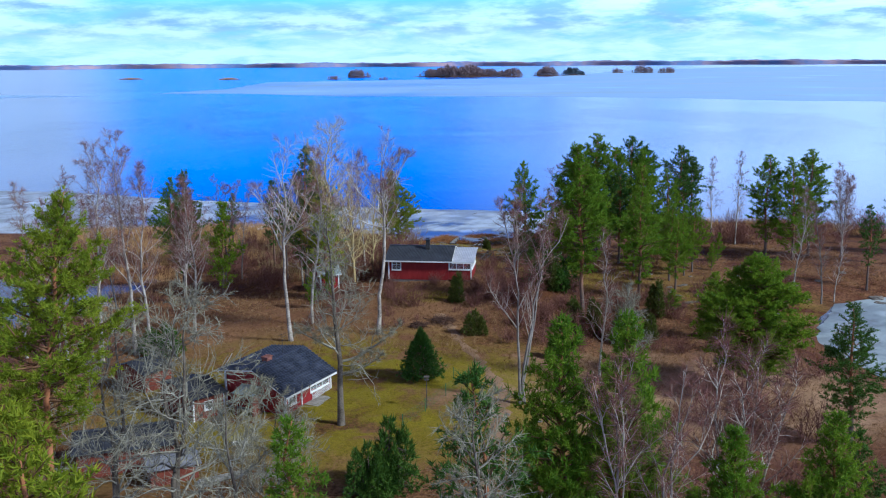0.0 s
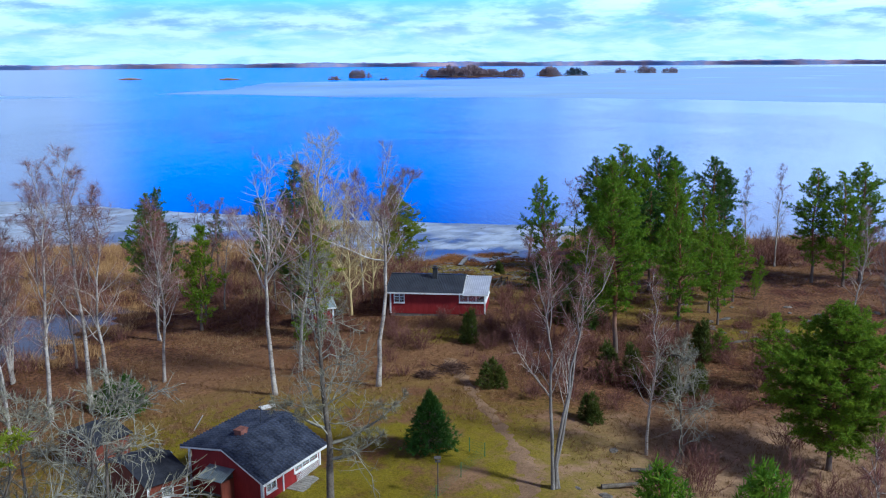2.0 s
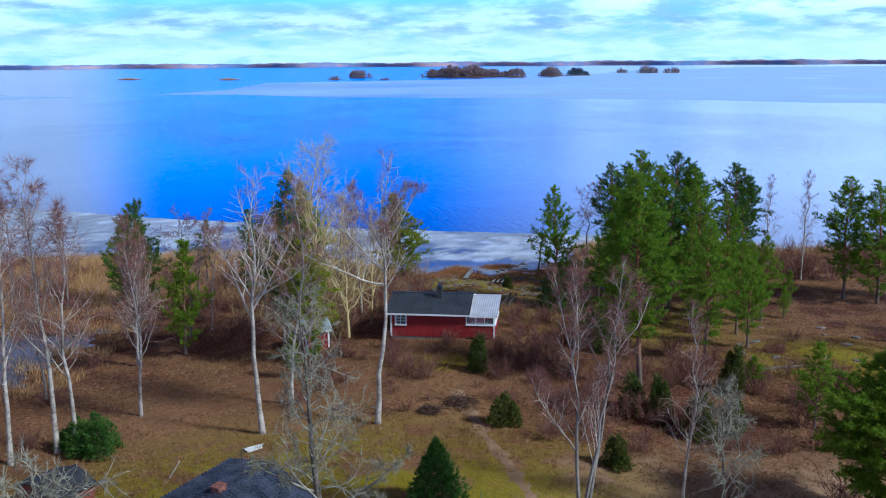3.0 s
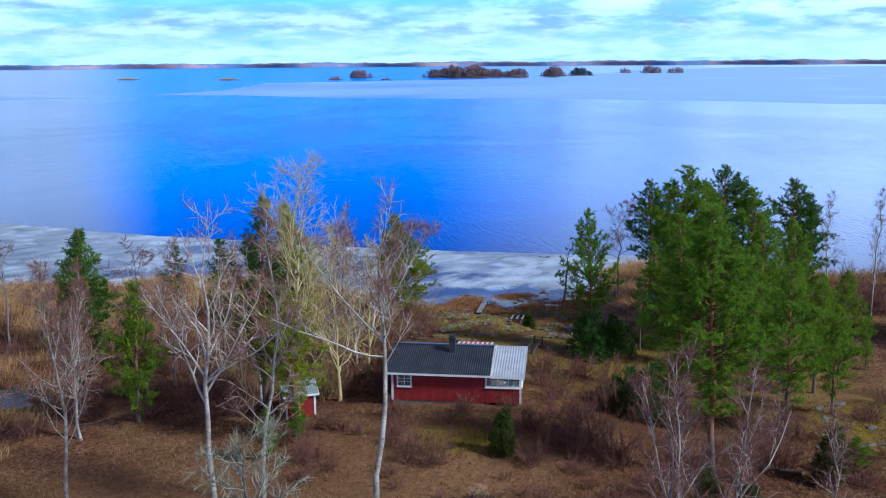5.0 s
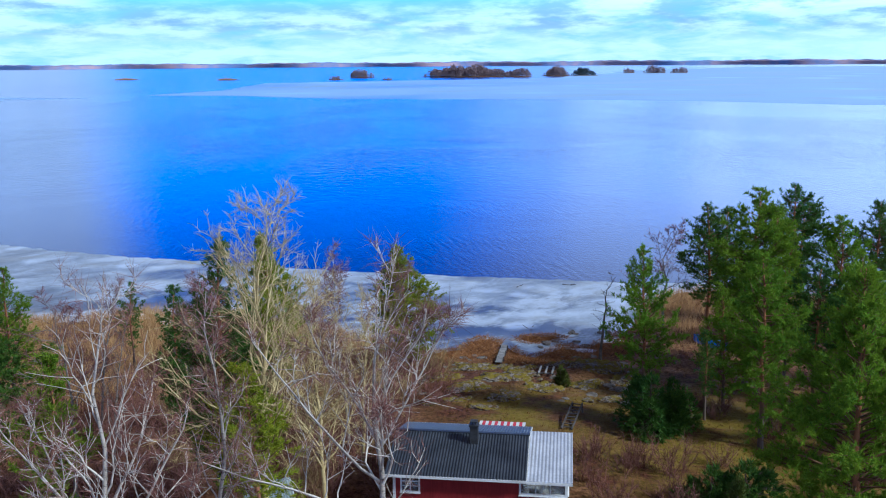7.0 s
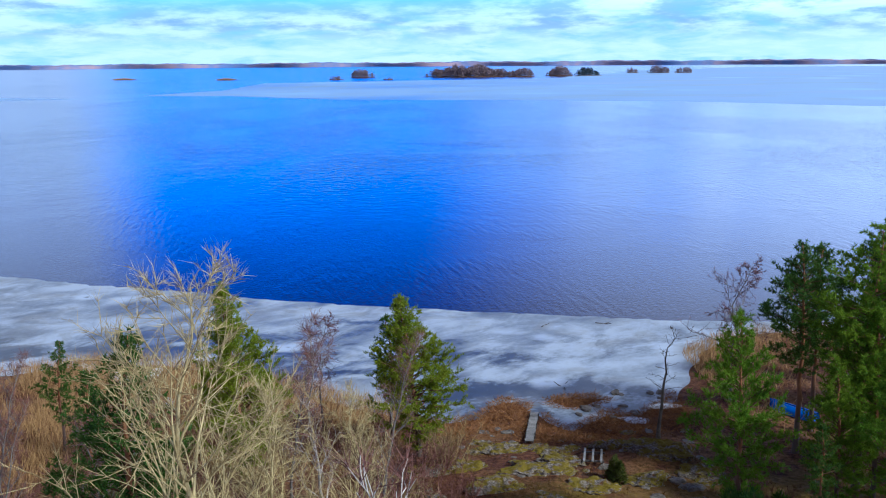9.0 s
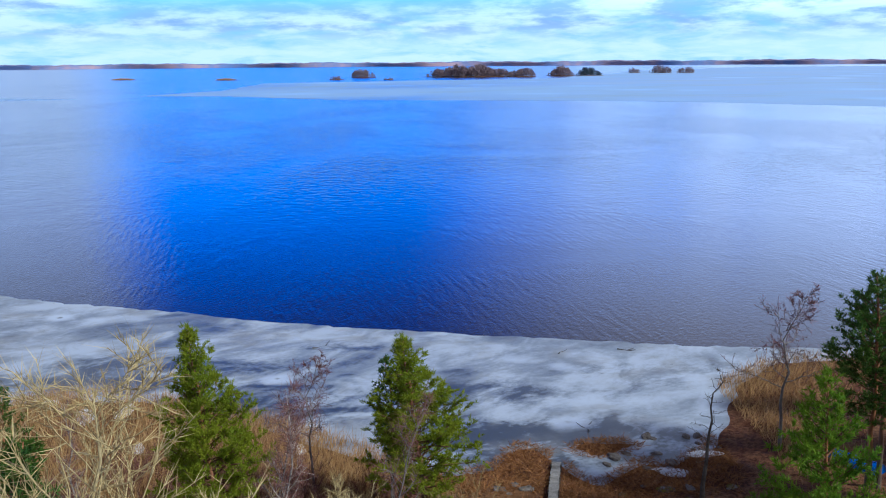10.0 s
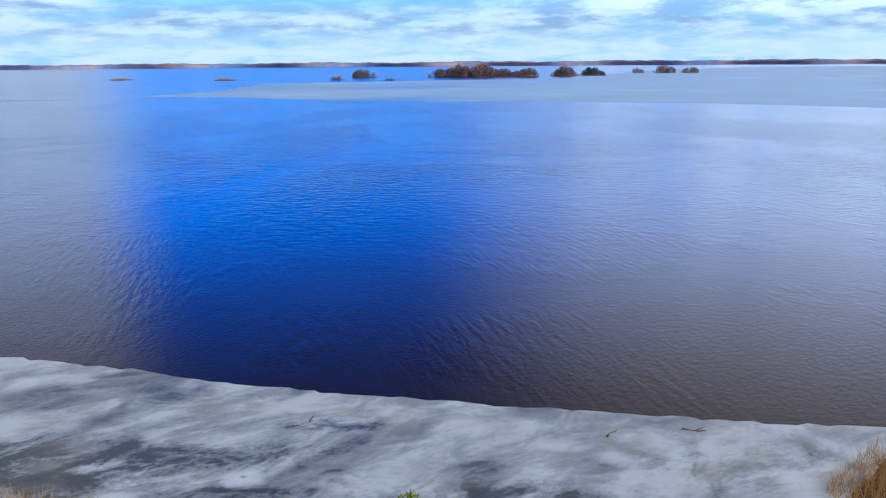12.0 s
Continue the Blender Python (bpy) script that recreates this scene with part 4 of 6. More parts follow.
for key, nm, x, y, s, *f in [
        ("pine_wide", "pine", 24.3, 72.5, 0.86, 1.2), ("pine_young", "pine", 25.5, 87.7, 0.85, 1.25), ("pine_dark", "pine", 28.0, 61.8, 0.70, 1.3), ("pine_near", "pine", 5.3, 38.0, 1.30, 0.88),
        ("birch_t", "birch", 10.4, 45.0, 0.85), ("pine_near", "pine", 7.6, 37.2, 1.34, 0.80), ("pine_crest", "pine", -17.2, 39.5, 1.02), ("pine_light", "pine", -11.6, 27.0, 1.42), ("pine_slim", "pine", 1.9, 32.0, 1.34),
        ("pine_narrow", "pine", -4.3, 27.5, 0.86), ("pine_near", "pine", 16.8, 37.5, 1.0), ("pine_near", "pine", 12.2, 36.5, 0.96), ("pine_slim", "pine", 19.0, 40.0, 0.9), ("pine_dark", "pine", -30.6, 109.5, 1.0), ("pine_young", "pine", -25.4, 106.7, 1.42)]:
    stand(key, nm, x, y, s, group="pines near the cabins", fat=f[0] if f else 1.0)
stand("spruce", "spruce", -1.7, 73.6, 1.0)
for key, x, y, s in [("juniper_b", -25.4, 84.2, 1.08), ("juniper_b", -27.2, 85.3, 0.9), ("juniper_a", 1.6, 96.9, 1.0), ("juniper_c", 3.0, 86.5, 1.0), ("juniper_a", 14.2, 88.4, 1.1),
                     ("juniper_c", 12.6, 90.0, 1.3), ("juniper_b", 12.9, 105.8, 1.45), ("juniper_b", 11.2, 106.2, 1.25), ("juniper_a", 12.0, 104.2, 1.15), ("juniper_b", 10.6, 119.8, 1.5), ("juniper_b", 12.4, 121.0, 1.35),
                     ("juniper_c", 17.0, 86.0, 1.3), ("juniper_c", 19.5, 86.5, 1.1), ("juniper_a", 22.0, 95.0, 1.2), ("juniper_c", 5.7, 131.2, 0.7), ("juniper_c", 10.0, 80.0, 0.9)]:
    stand(key, "juniper", x, y, s, group="junipers")

stand("juniper_b", "juniper", -3.0, 53.5, 1.7, group="junipers", fat=0.62)
stand("juniper_b", "juniper", -4.2, 52.6, 1.25, group="junipers", fat=0.66)

# the grove by the lakeside cabin, west of it
for key, nm, x, y, s, *f in [
        ("aspen", "aspen", -13.1, 104.3, 1.0, 1.1), ("pine_light", "pine", -12.7, 101.6, 0.98, 1.2), ("pine_young", "pine", -14.0, 97.8, 0.5), ("pine_young", "pine", -12.3, 100.4, 0.42), ("alder_a", "alder", -26.2, 111.4, 1.03), ("pine_dark", "pine", -15.7, 106.3, 1.13), ("pine_slim", "pine", -21.5, 118.0, 1.05),
        ("pine_shore", "pine", -6.6, 136.2, 1.0, 1.15), ("pine_slim", "pine", -8.6, 138.5, 0.86), ("pine_shore", "pine", -17.2, 131.3, 1.17, 0.88), ("alder_b", "alder", -13.8, 141.4, 0.84, 1.0), ("aspen", "aspen", -10.4, 108.0, 0.72), ("aspen", "aspen", -8.6, 112.5, 0.60),
        ("pine_slim", "pine", -31.0, 137.0, 0.75), ("pine_bushy", "pine", -36.9, 127.0, 0.90), ("birch_s", "birch", -16.5, 108.5, 1.0), ("birch_t", "birch", -19.0, 113.0, 1.0), ("birch_s", "birch", -10.0, 117.0, 1.05),
        ("birch_t", "birch", -8.0, 121.0, 0.95), ("birch_t", "birch", -13.5, 126.0, 0.9), ("birch_s", "birch", -22.0, 126.0, 0.85), ("birch_t", "birch", -28.0, 121.0, 0.95), ("birch_m", "birch", -29.0, 104.0, 1.1),
        ("birch_t", "birch", -34.0, 96.0, 1.15), ("birch_m", "birch", -38.0, 92.0, 1.2), ("alder_a", "alder", -44.0, 126.0, 0.9), ("alder_a", "alder", -52.0, 130.0, 1.0), ("birch_t", "birch", -47.0, 82.0, 1.2),
        ("birch_m", "birch", -42.0, 78.0, 1.1), ("birch_s", "birch", -38.5, 84.5, 1.25), ("birch_t", "birch", -25.0, 115.0, 0.9)]:
    stand(key, nm, x, y, s, group="trees west of the lakeside cabin", fat=f[0] if f else 1.0)

# the pine wood east of it
for key, nm, x, y, s, *f in [
        ("pine_slim", "pine", 15.3, 123.2, 0.62), ("pine_mid", "pine", 10.6, 122.2, 1.16, 0.92), ("alder_b", "alder", 17.5, 147.2, 1.08, 1.1), ("pine_high", "pine", 18.9, 136.8, 1.0), ("pine_big", "pine", 14.2, 94.8, 1.0), ("pine_mid", "pine", 21.6, 103.0, 1.12), ("pine_tall2", "pine", 20.4, 130.6, 1.13),
        ("pine_tall2", "pine", 17.7, 117.9, 0.92), ("pine_tall", "pine", 22.8, 122.5, 0.85), ("pine_mid", "pine", 26.7, 107.5, 0.76), ("pine_tall", "pine", 35.0, 141.1, 1.0), ("pine_tall", "pine", 37.0, 142.6, 0.88),
        ("birch_s", "birch", 41.5, 147.0, 0.92), ("birch_s", "birch", 42.2, 136.7, 1.03), ("pine_young", "pine", 33.7, 118.0, 0.45), ("pine_tall2", "pine", 42.9, 125.6, 0.94), ("pine_bushy", "pine", 46.0, 124.0, 1.04),
        ("pine_tall2", "pine", 49.0, 126.5, 0.98), ("birch_s", "birch", 40.3, 107.4, 0.95), ("birch_m", "birch", 53.1, 125.5, 1.1), ("birch_t", "birch", 42.6, 104.9, 0.98), ("birch_s", "birch", 44.3, 105.6, 0.66),
        ("pine_slim", "pine", 49.8, 109.8, 0.92), ("snag", "snag", 10.2, 139.5, 1.15), ("pine_bushy", "pine", 21.0, 129.5, 0.95), ("pine_bushy", "pine", 17.6, 126.6, 0.74), ("pine_bushy", "pine", 25.0, 134.5, 0.8), ("pine_tall2", "pine", 24.0, 137.0, 0.98), ("pine_tall2", "pine", 27.4, 129.7, 0.98),
        ("pine_bushy", "pine", 25.5, 121.0, 1.0), ("pine_tall", "pine", 27.9, 142.7, 1.10), ("pine_bushy", "pine", 29.5, 124.5, 0.92), ("pine_tall", "pine", 31.5, 150.0, 0.95), ("pine_mid", "pine", 23.5, 116.0, 0.9), ("pine_mid", "pine", 27.0, 112.0, 0.82), ("pine_mid", "pine", 31.0, 117.0, 0.8), ("pine_young", "pine", 23.9, 96.5, 0.36, 1.9), ("pine_young", "pine", 36.0, 123.5, 0.5),
        ("pine_mid", "pine", 29.5, 115.0, 0.7), ("pine_tall", "pine", 21.5, 141.0, 0.98), ("pine_tall", "pine", 33.0, 131.0, 0.8), ("pine_slim", "pine", 58.0, 121.0, 1.0), ("pine_bushy", "pine", 64.0, 128.0, 0.9)]:
    stand(key, nm, x, y, s, group="trees east of the lakeside cabin", fat=f[0] if f else 1.0)


# ---------------------------------------------------------------- buildings
def boards(name, dark, light, pitch, rough=0.7):
    """Painted vertical boards: one tone per board, grain along it, a groove between."""
    m, nt, b = base_mat(name, rough)
    v = place(nt)
    g = noise_tex(nt, place(nt, 6, 6, 0.5), 3.0, 4, 0.6)
    s = noise_tex(nt, v, 0.7, 3)
    fac = math_node(nt, "ADD", math_node(nt, "MULTIPLY", g, 0.6), math_node(nt, "MULTIPLY", s, 0.4))
    link(nt, mix_col(nt, smooth_step(nt, fac, 0.32, 0.68), dark, light), b.inputs["Base Color"])
    w = nd(nt, "ShaderNodeTexWave", Scale=1.0 / pitch * 0.159, Distortion=0.0)
    w.bands_direction = "DIAGONAL"
    link(nt, place(nt, 1, 1, 0), w.inputs["Vector"])
    bump(nt, b, w.outputs[1], 0.5, 0.02)
    return m


RED = boards("red_boards", (0.16, 0.010, 0.012), (0.26, 0.020, 0.020), 0.16)
BROWN_RED = boards("weathered_red_boards", (0.10, 0.022, 0.014), (0.21, 0.060, 0.035), 0.18)
WHITE = grainy("white_paint", (0.58, 0.57, 0.57), (0.80, 0.79, 0.78), 1.5, 14, rough=0.6, bumps=0.1)
TILE_ROOF = grainy("black_roof_tiles", (0.010, 0.013, 0.026), (0.085, 0.095, 0.14), 1.2, 7, rough=0.42, spread=0.28)
SHEET_ROOF = grainy("dark_corrugated_sheet", (0.026, 0.030, 0.042), (0.070, 0.078, 0.10), 0.8, 10, rough=0.42, metal=0.3, spread=0.3)
FELT_ROOF = grainy("dark_roof_felt", (0.012, 0.013, 0.020), (0.048, 0.050, 0.065), 0.9, 12, rough=0.85)
PALE_FELT = grainy("pale_roof_felt", (0.13, 0.13, 0.15), (0.26, 0.26, 0.30), 0.9, 12, rough=0.8)
PALE_SHEET = grainy("pale_plastic_sheet", (0.34, 0.35, 0.42), (0.54, 0.55, 0.62), 0.7, 6, rough=0.3, bumps=0.05)
GREY_SHEET = grainy("grey_green_sheet", (0.16, 0.19, 0.20), (0.30, 0.34, 0.35), 1.0, 8, rough=0.5)
BRICK = grainy("chimney_brick", (0.14, 0.055, 0.04), (0.30, 0.13, 0.10), 4, 20)
SOOT = grainy("sooty_metal", (0.018, 0.018, 0.020), (0.055, 0.055, 0.06), 3, 20, rough=0.55)
CONCRETE = grainy("concrete", (0.09, 0.085, 0.08), (0.24, 0.22, 0.20), 2, 14)
GREY_WOOD = grainy("weathered_wood", (0.16, 0.145, 0.13), (0.42, 0.40, 0.37), 1.5, 14, stretch=(1, 1, 1))
DARK_WOOD = grainy("dark_old_wood", (0.045, 0.038, 0.034), (0.14, 0.12, 0.11), 1.5, 14)
INSIDE = grainy("dim_interior", (0.03, 0.028, 0.025), (0.08, 0.07, 0.06), 1.0, 6)


def glass_mat():
    m, nt, b = base_mat("window_glass", 0.04, 0, 0.6)
    b.inputs["Base Color"].default_value = (0.80, 0.85, 0.88, 1)
    b.inputs["Transmission Weight"].default_value = 0.85
    b.inputs["IOR"].default_value = 1.45
    return m


GLASS = glass_mat()


def add_box(bm, x0, y0, z0, x1, y1, z1):
    return box_bm(min(x0, x1), min(y0, y1), min(z0, z1), max(x0, x1), max(y0, y1), max(z0, z1), 0.0, bm)


def put(name, bm, mat, parent, m=None, label=""):
    if m is not None:
        bm.transform(m)
    return part(name, bm, mat, parent, label)


def wall_bm(length, z0, z1, thick, openings):
    """A straight wall along x, outer face at y=0, body towards +y, with holes (x0, x1, zlow, zhigh)."""
    bm = bmesh.new()
    cuts = sorted({0.0, length, *[o[0] for o in openings], *[o[1] for o in openings]})
    for a, c in zip(cuts, cuts[1:]):
        hole = [o for o in openings if o[0] <= a + 1e-6 and o[1] >= c - 1e-6]
        if hole:
            _, _, lo, hi = hole[0]
            if lo > z0:
                add_box(bm, a, 0, z0, c, thick, lo)
            if hi < z1:
                add_box(bm, a, 0, hi, c, thick, z1)
        else:
            add_box(bm, a, 0, z0, c, thick, z1)
    return bm


def window(parent, m, x0, x1, z0, z1, cols, rows, trim=0.10, sill=True):
    """A window in the wall frame m: casing, mullions, panes and a sill."""
    bm = bmesh.new()
    for a in ((x0 - trim, z0 - trim, x0, z1 + trim), (x1, z0 - trim, x1 + trim, z1 + trim), (x0, z1, x1, z1 + trim), (x0, z0 - trim, x1, z0)):
        add_box(bm, a[0], -0.035, a[1], a[2], 0.06, a[3])
    win = put("window", bm, WHITE, parent, m)
    for k in range(1, cols):
        bm = bmesh.new()
        c = x0 + (x1 - x0) * k / cols
        add_box(bm, c - 0.028, -0.005, z0, c + 0.028, 0.05, z1)
        put("mullion", bm, WHITE, win, m)
    for k in range(1, rows):
        bm = bmesh.new()
        c = z0 + (z1 - z0) * k / rows
        add_box(bm, x0, 0.0, c - 0.02, x1, 0.045, c + 0.02)
        put("glazing_bar", bm, WHITE, win, m)
    for i in range(cols):
        a, c = x0 + (x1 - x0) * i / cols, x0 + (x1 - x0) * (i + 1) / cols
        bm = bmesh.new()
        add_box(bm, a + 0.02, 0.052, z0 + 0.01, c - 0.02, 0.058, z1 - 0.01)
        pane = put("pane", bm, GLASS, win, m)
        pane.visible_shadow = False
    if sill:
        bm = bmesh.new()
        add_box(bm, x0 - trim - 0.02, -0.10, z0 - trim - 0.035, x1 + trim + 0.02, 0.0, z0 - trim)
        put("sill", bm, WHITE, win, m)
    return win


def roof_sheet(name, parent, mat, origin, along_v, up_v, width, length, wave=0.18, amp=0.02, course=0.0, drop=0.0, thick=0.04, label="", per=6):
    """A profiled roof slope: waves across, courses of tiles up the slope, and an underside."""
    o, a, u = Vector(origin), Vector(along_v).normalized(), Vector(up_v).normalized()
    nrm = a.cross(u).normalized()
    if nrm.z < 0:
        nrm = -nrm
    cols = max(2, int(width / wave * per))
    if course:
        rows = []
        k = 0
        while k * course < length - 1e-6:
            rows += [(k * course, drop), (min((k + 1) * course, length) - 0.004, 0.0)]
            k += 1
    else:
        rows = [(0, 0), (length, 0)]
    vs, fs = [], []
    for ln, off in rows:
        for i in range(cols + 1):
            w = width * i / cols
            vs.append(o + a * w + u * ln + nrm * (amp * math.sin(w / wave * 2 * math.pi) + off))
    n = cols + 1
    for r in range(len(rows) - 1):
        fs += [(r * n + i, r * n + i + 1, (r + 1) * n + i + 1, (r + 1) * n + i) for i in range(cols)]
    b = len(vs)
    vs += [o - nrm * thick, o + a * width - nrm * thick, o + a * width + u * length - nrm * thick, o + u * length - nrm * thick]
    fs.append((b + 3, b + 2, b + 1, b))
    t = (len(rows) - 1) * n
    fs += [tuple([b] + [b + 1] + list(range(cols, -1, -1))), tuple([b + 2, b + 3] + [t + i for i in range(cols + 1)])]
    fs += [tuple([b + 3, b] + [r * n for r in range(len(rows))]), tuple([b + 1, b + 2] + [r * n + cols for r in range(len(rows) - 1, -1, -1)])]
    return mesh_ob(name, vs, fs, mat, parent, label)


def gable_bm(points, thick):
    """The upper part of an end wall, over the plain wall."""
    bm = bmesh.new()
    a = [bm.verts.new((x, 0, z)) for x, z in points]
    b = [bm.verts.new((v.co.x, thick, v.co.z)) for v in a]
    bm.faces.new(a)
    bm.faces.new(b[::-1])
    for i in range(len(a)):
        k = (i + 1) % len(a)
        bm.faces.new((a[i], b[i], b[k], a[k]))
    bmesh.ops.recalc_face_normals(bm, faces=bm.faces[:])
    return bm


def house(name, m, L, W, z_eave, rise, walls, roof, label, over=0.35, roof_kind=(0.18, 0.02, 0, 0), openings=None, plinth=0.4, trim=True, category="house", ridge=None, z_back=None, bare=()):
    """A gabled house: front wall along x at y=0, ridge along x, ground at z=0. ridge: its y; z_back: height of the back eave."""
    openings = openings or {}
    ry, zb, top = ridge or W / 2, z_back or z_eave, z_eave + rise
    root = empty(name, m, label, category)
    wall_m = {"front": Matrix(), "back": pose(L, W, 0, 0, 0, 180), "left": pose(0, W, 0, 0, 0, -90), "right": pose(L, 0, 0, 0, 0, 90)}
    t, low = 0.14, min(z_eave, zb)
    for side, wm in wall_m.items():
        ends = side in ("left", "right")
        wm2 = wm @ Matrix.Translation((t, 0, 0)) if ends else wm
        put("wall", wall_bm(W - 2 * t if ends else L, plinth * 0.5, low if ends else zb if side == "back" else z_eave, t, openings.get(side, ())), walls, root, wm2)
        if ends:
            pts = [(0.01, low), (W - 0.01, low), (W - 0.01, zb + 0.001), (ry, top), (0.01, z_eave + 0.001)]
            put("gable", gable_bm(pts if side == "right" else [(W - x, z) for x, z in pts], t), walls, root, wm)
    bm = bmesh.new()
    add_box(bm, 0.04, 0.04, -0.5, L - 0.04, W - 0.04, plinth)
    put("foundation", bm, CONCRETE, root)
    bm = bmesh.new()
    add_box(bm, 0.2, 0.2, plinth + 0.01, L - 0.2, W - 0.2, plinth + 0.06)
    put("floor", bm, INSIDE, root)
    for y0, z0, run in ((0, z_eave, ry), (W, zb, ry - W)):
        u = Vector((0, run, top - z0))
        slope = u.length
        u.normalize()
        ext = over / abs(run) * slope
        edge = Vector((0, y0, z0)) - u * ext
        roof_sheet("roof_slope", root, roof, edge + Vector((-over, 0, 0.06)), (1, 0, 0), u, L + 2 * over, slope + ext, *roof_kind)
        if not trim:
            continue
        for x in (-over, L + over - 0.03):
            bm = bmesh.new()
            prof = [(edge.y, edge.z - 0.06), (ry, top - 0.06), (ry, top + 0.05), (edge.y, edge.z + 0.05)]
            lo = [bm.verts.new((x - 0.006, y, z)) for y, z in prof]
            hi = [bm.verts.new((x + 0.042, v.co.y, v.co.z)) for v in lo]
            bm.faces.new(lo)
            bm.faces.new(hi[::-1])
            for i in range(4):
                bm.faces.new((lo[i], hi[i], hi[(i + 1) % 4], lo[(i + 1) % 4]))
            bmesh.ops.recalc_face_normals(bm, faces=bm.faces[:])
            put("bargeboard", bm, WHITE, root)
        bm = bmesh.new()
        y = edge.y - 0.015 if run > 0 else edge.y - 0.03
        add_box(bm, -over, y, edge.z - 0.10, L + over, y + 0.045, edge.z + 0.05)
        put("fascia", bm, WHITE, root)
        for x in (0, L):
            if (x, y0) in bare:
                continue
            bm = bmesh.new()
            add_box(bm, x - 0.06 if x == 0 else x - 0.09, y0 - 0.06 if y0 == 0 else y0 - 0.09, plinth * 0.5, x + 0.09 if x == 0 else x + 0.06, y0 + 0.09 if y0 == 0 else y0 + 0.06, z0 - 0.02)
            put("corner_board", bm, WHITE, root)
    bm = bmesh.new()
    add_box(bm, -over, ry - 0.11, top + 0.05, L + over, ry + 0.11, top + 0.10)
    put("ridge_cap", bm, roof, root)
    return root, wall_m


# lakeside cabin -------------------------------------------------------------
LM = pose(-6.28, 106.05, 2.95, 0, 0, -6.9)
lake_cabin, lw = house("lakeside_cabin", LM, 6.85, 6.8, 2.41, 0.92, RED, SHEET_ROOF, "red wooden cabin with dark corrugated roof by the lake", 0.45, (0.165, 0.022, 0, 0),
                       {"front": [(0.45, 1.35, 1.25, 2.05)], "back": [(1.0, 2.2, 1.2, 2.1), (4.4, 5.3, 0.5, 2.3)]}, 0.2, category="cabin", bare=((6.85, 0),))
window(lake_cabin, lw["front"], 0.45, 1.35, 1.25, 2.05, 2, 3)
window(lake_cabin, lw["back"], 1.0, 2.2, 1.2, 2.1, 2, 2)
bm = bmesh.new()
add_box(bm, 4.4, 0.03, 0.5, 5.3, 0.09, 2.3)
put("door", bm, WHITE, lake_cabin, lw["back"])
bm = bmesh.new()
add_box(bm, 3.95, 2.35, 2.5, 4.40, 2.80, 4.15)
add_box(bm, 3.90, 2.30, 4.15, 4.45, 2.85, 4.25)
put("chimney", bm, SOOT, lake_cabin, None, "dark sheet-clad chimney")
bm = bmesh.new()
add_box(bm, 4.05, 2.45, 4.25, 4.12, 2.70, 4.40)
add_box(bm, 4.23, 2.45, 4.25, 4.30, 2.70, 4.40)
add_box(bm, 3.97, 2.37, 4.40, 4.38, 2.78, 4.44)
put("chimney_cowl", bm, SOOT, lake_cabin)


def glazed_porch(parent):
    """The lean-to glazed porch at the gable end, with a pale sheet roof."""
    x0, x1, depth = 6.85, 9.45, 4.9
    bm = bmesh.new()
    add_box(bm, x0 + 0.02, -0.012, 0.15, x1, 0.10, 1.30)
    put("porch_wall", bm, RED, parent)
    bm = bmesh.new()
    add_box(bm, x1 - 0.10, 0.10, 0.15, x1, depth, 1.30)
    put("porch_wall", bm, RED, parent)
    bm = bmesh.new()
    add_box(bm, x0 + 0.02, depth, 0.15, x1, depth + 0.1, 2.5)
    put("porch_wall", bm, RED, parent)
    bm = bmesh.new()
    add_box(bm, x0 + 0.1, 0.12, 0.1, x1 - 0.12, depth - 0.02, 0.2)
    put("porch_floor", bm, GREY_WOOD, parent)
    window(parent, pose(x0, -0.012, 0), 0.12, x1 - x0 - 0.12, 1.42, 2.08, 3, 1, 0.11)
    window(parent, pose(x1, 0, 0, 0, 0, 90), 0.25, depth - 0.15, 1.42, 2.15, 4, 1, 0.11)
    bm = bmesh.new()
    add_box(bm, x1 - 0.11, -0.03, 0.15, x1 + 0.03, 0.11, 2.22)
    put("corner_post", bm, WHITE, parent)
    lo, hi = Vector((x0 - 0.0, -0.32, 2.27)), Vector((x0, depth + 0.25, 2.92))
    roof_sheet("porch_roof", parent, PALE_SHEET, lo, (1, 0, 0), hi - lo, x1 - x0 + 0.28, (hi - lo).length, 0.20, 0.012, thick=0.03, label="pale ribbed plastic porch roof")
    bm = bmesh.new()
    add_box(bm, x0 + 0.4, -0.35, 2.10, x1 + 0.28, -0.32, 2.24)
    put("fascia", bm, WHITE, parent)
    # things glimpsed inside: a table and a pale chair back
    bm = bmesh.new()
    add_box(bm, x0 + 0.5, 0.7, 0.95, x0 + 1.6, 1.5, 1.0)
    put("table", bm, GREY_WOOD, parent)


glazed_porch(lake_cabin)
STRIPE_R = grainy("awning_red", (0.45, 0.03, 0.05), (0.60, 0.06, 0.08), 3, 20, bumps=0.1)
awning = empty("awning", LM @ pose(4.0, 7.24, 2.10), "red and white striped awning on the cabin's lake side", "awning")
for k in range(15):
    bm = bmesh.new()
    add_box(bm, k * 0.19, 0.0, 0.26 - 0.02, (k + 1) * 0.19 - 0.001, 0.95, 0.26)
    for v in bm.verts:
        v.co.z -= v.co.y * 0.12
    put("stripe", bm, STRIPE_R if k % 2 else WHITE, awning)

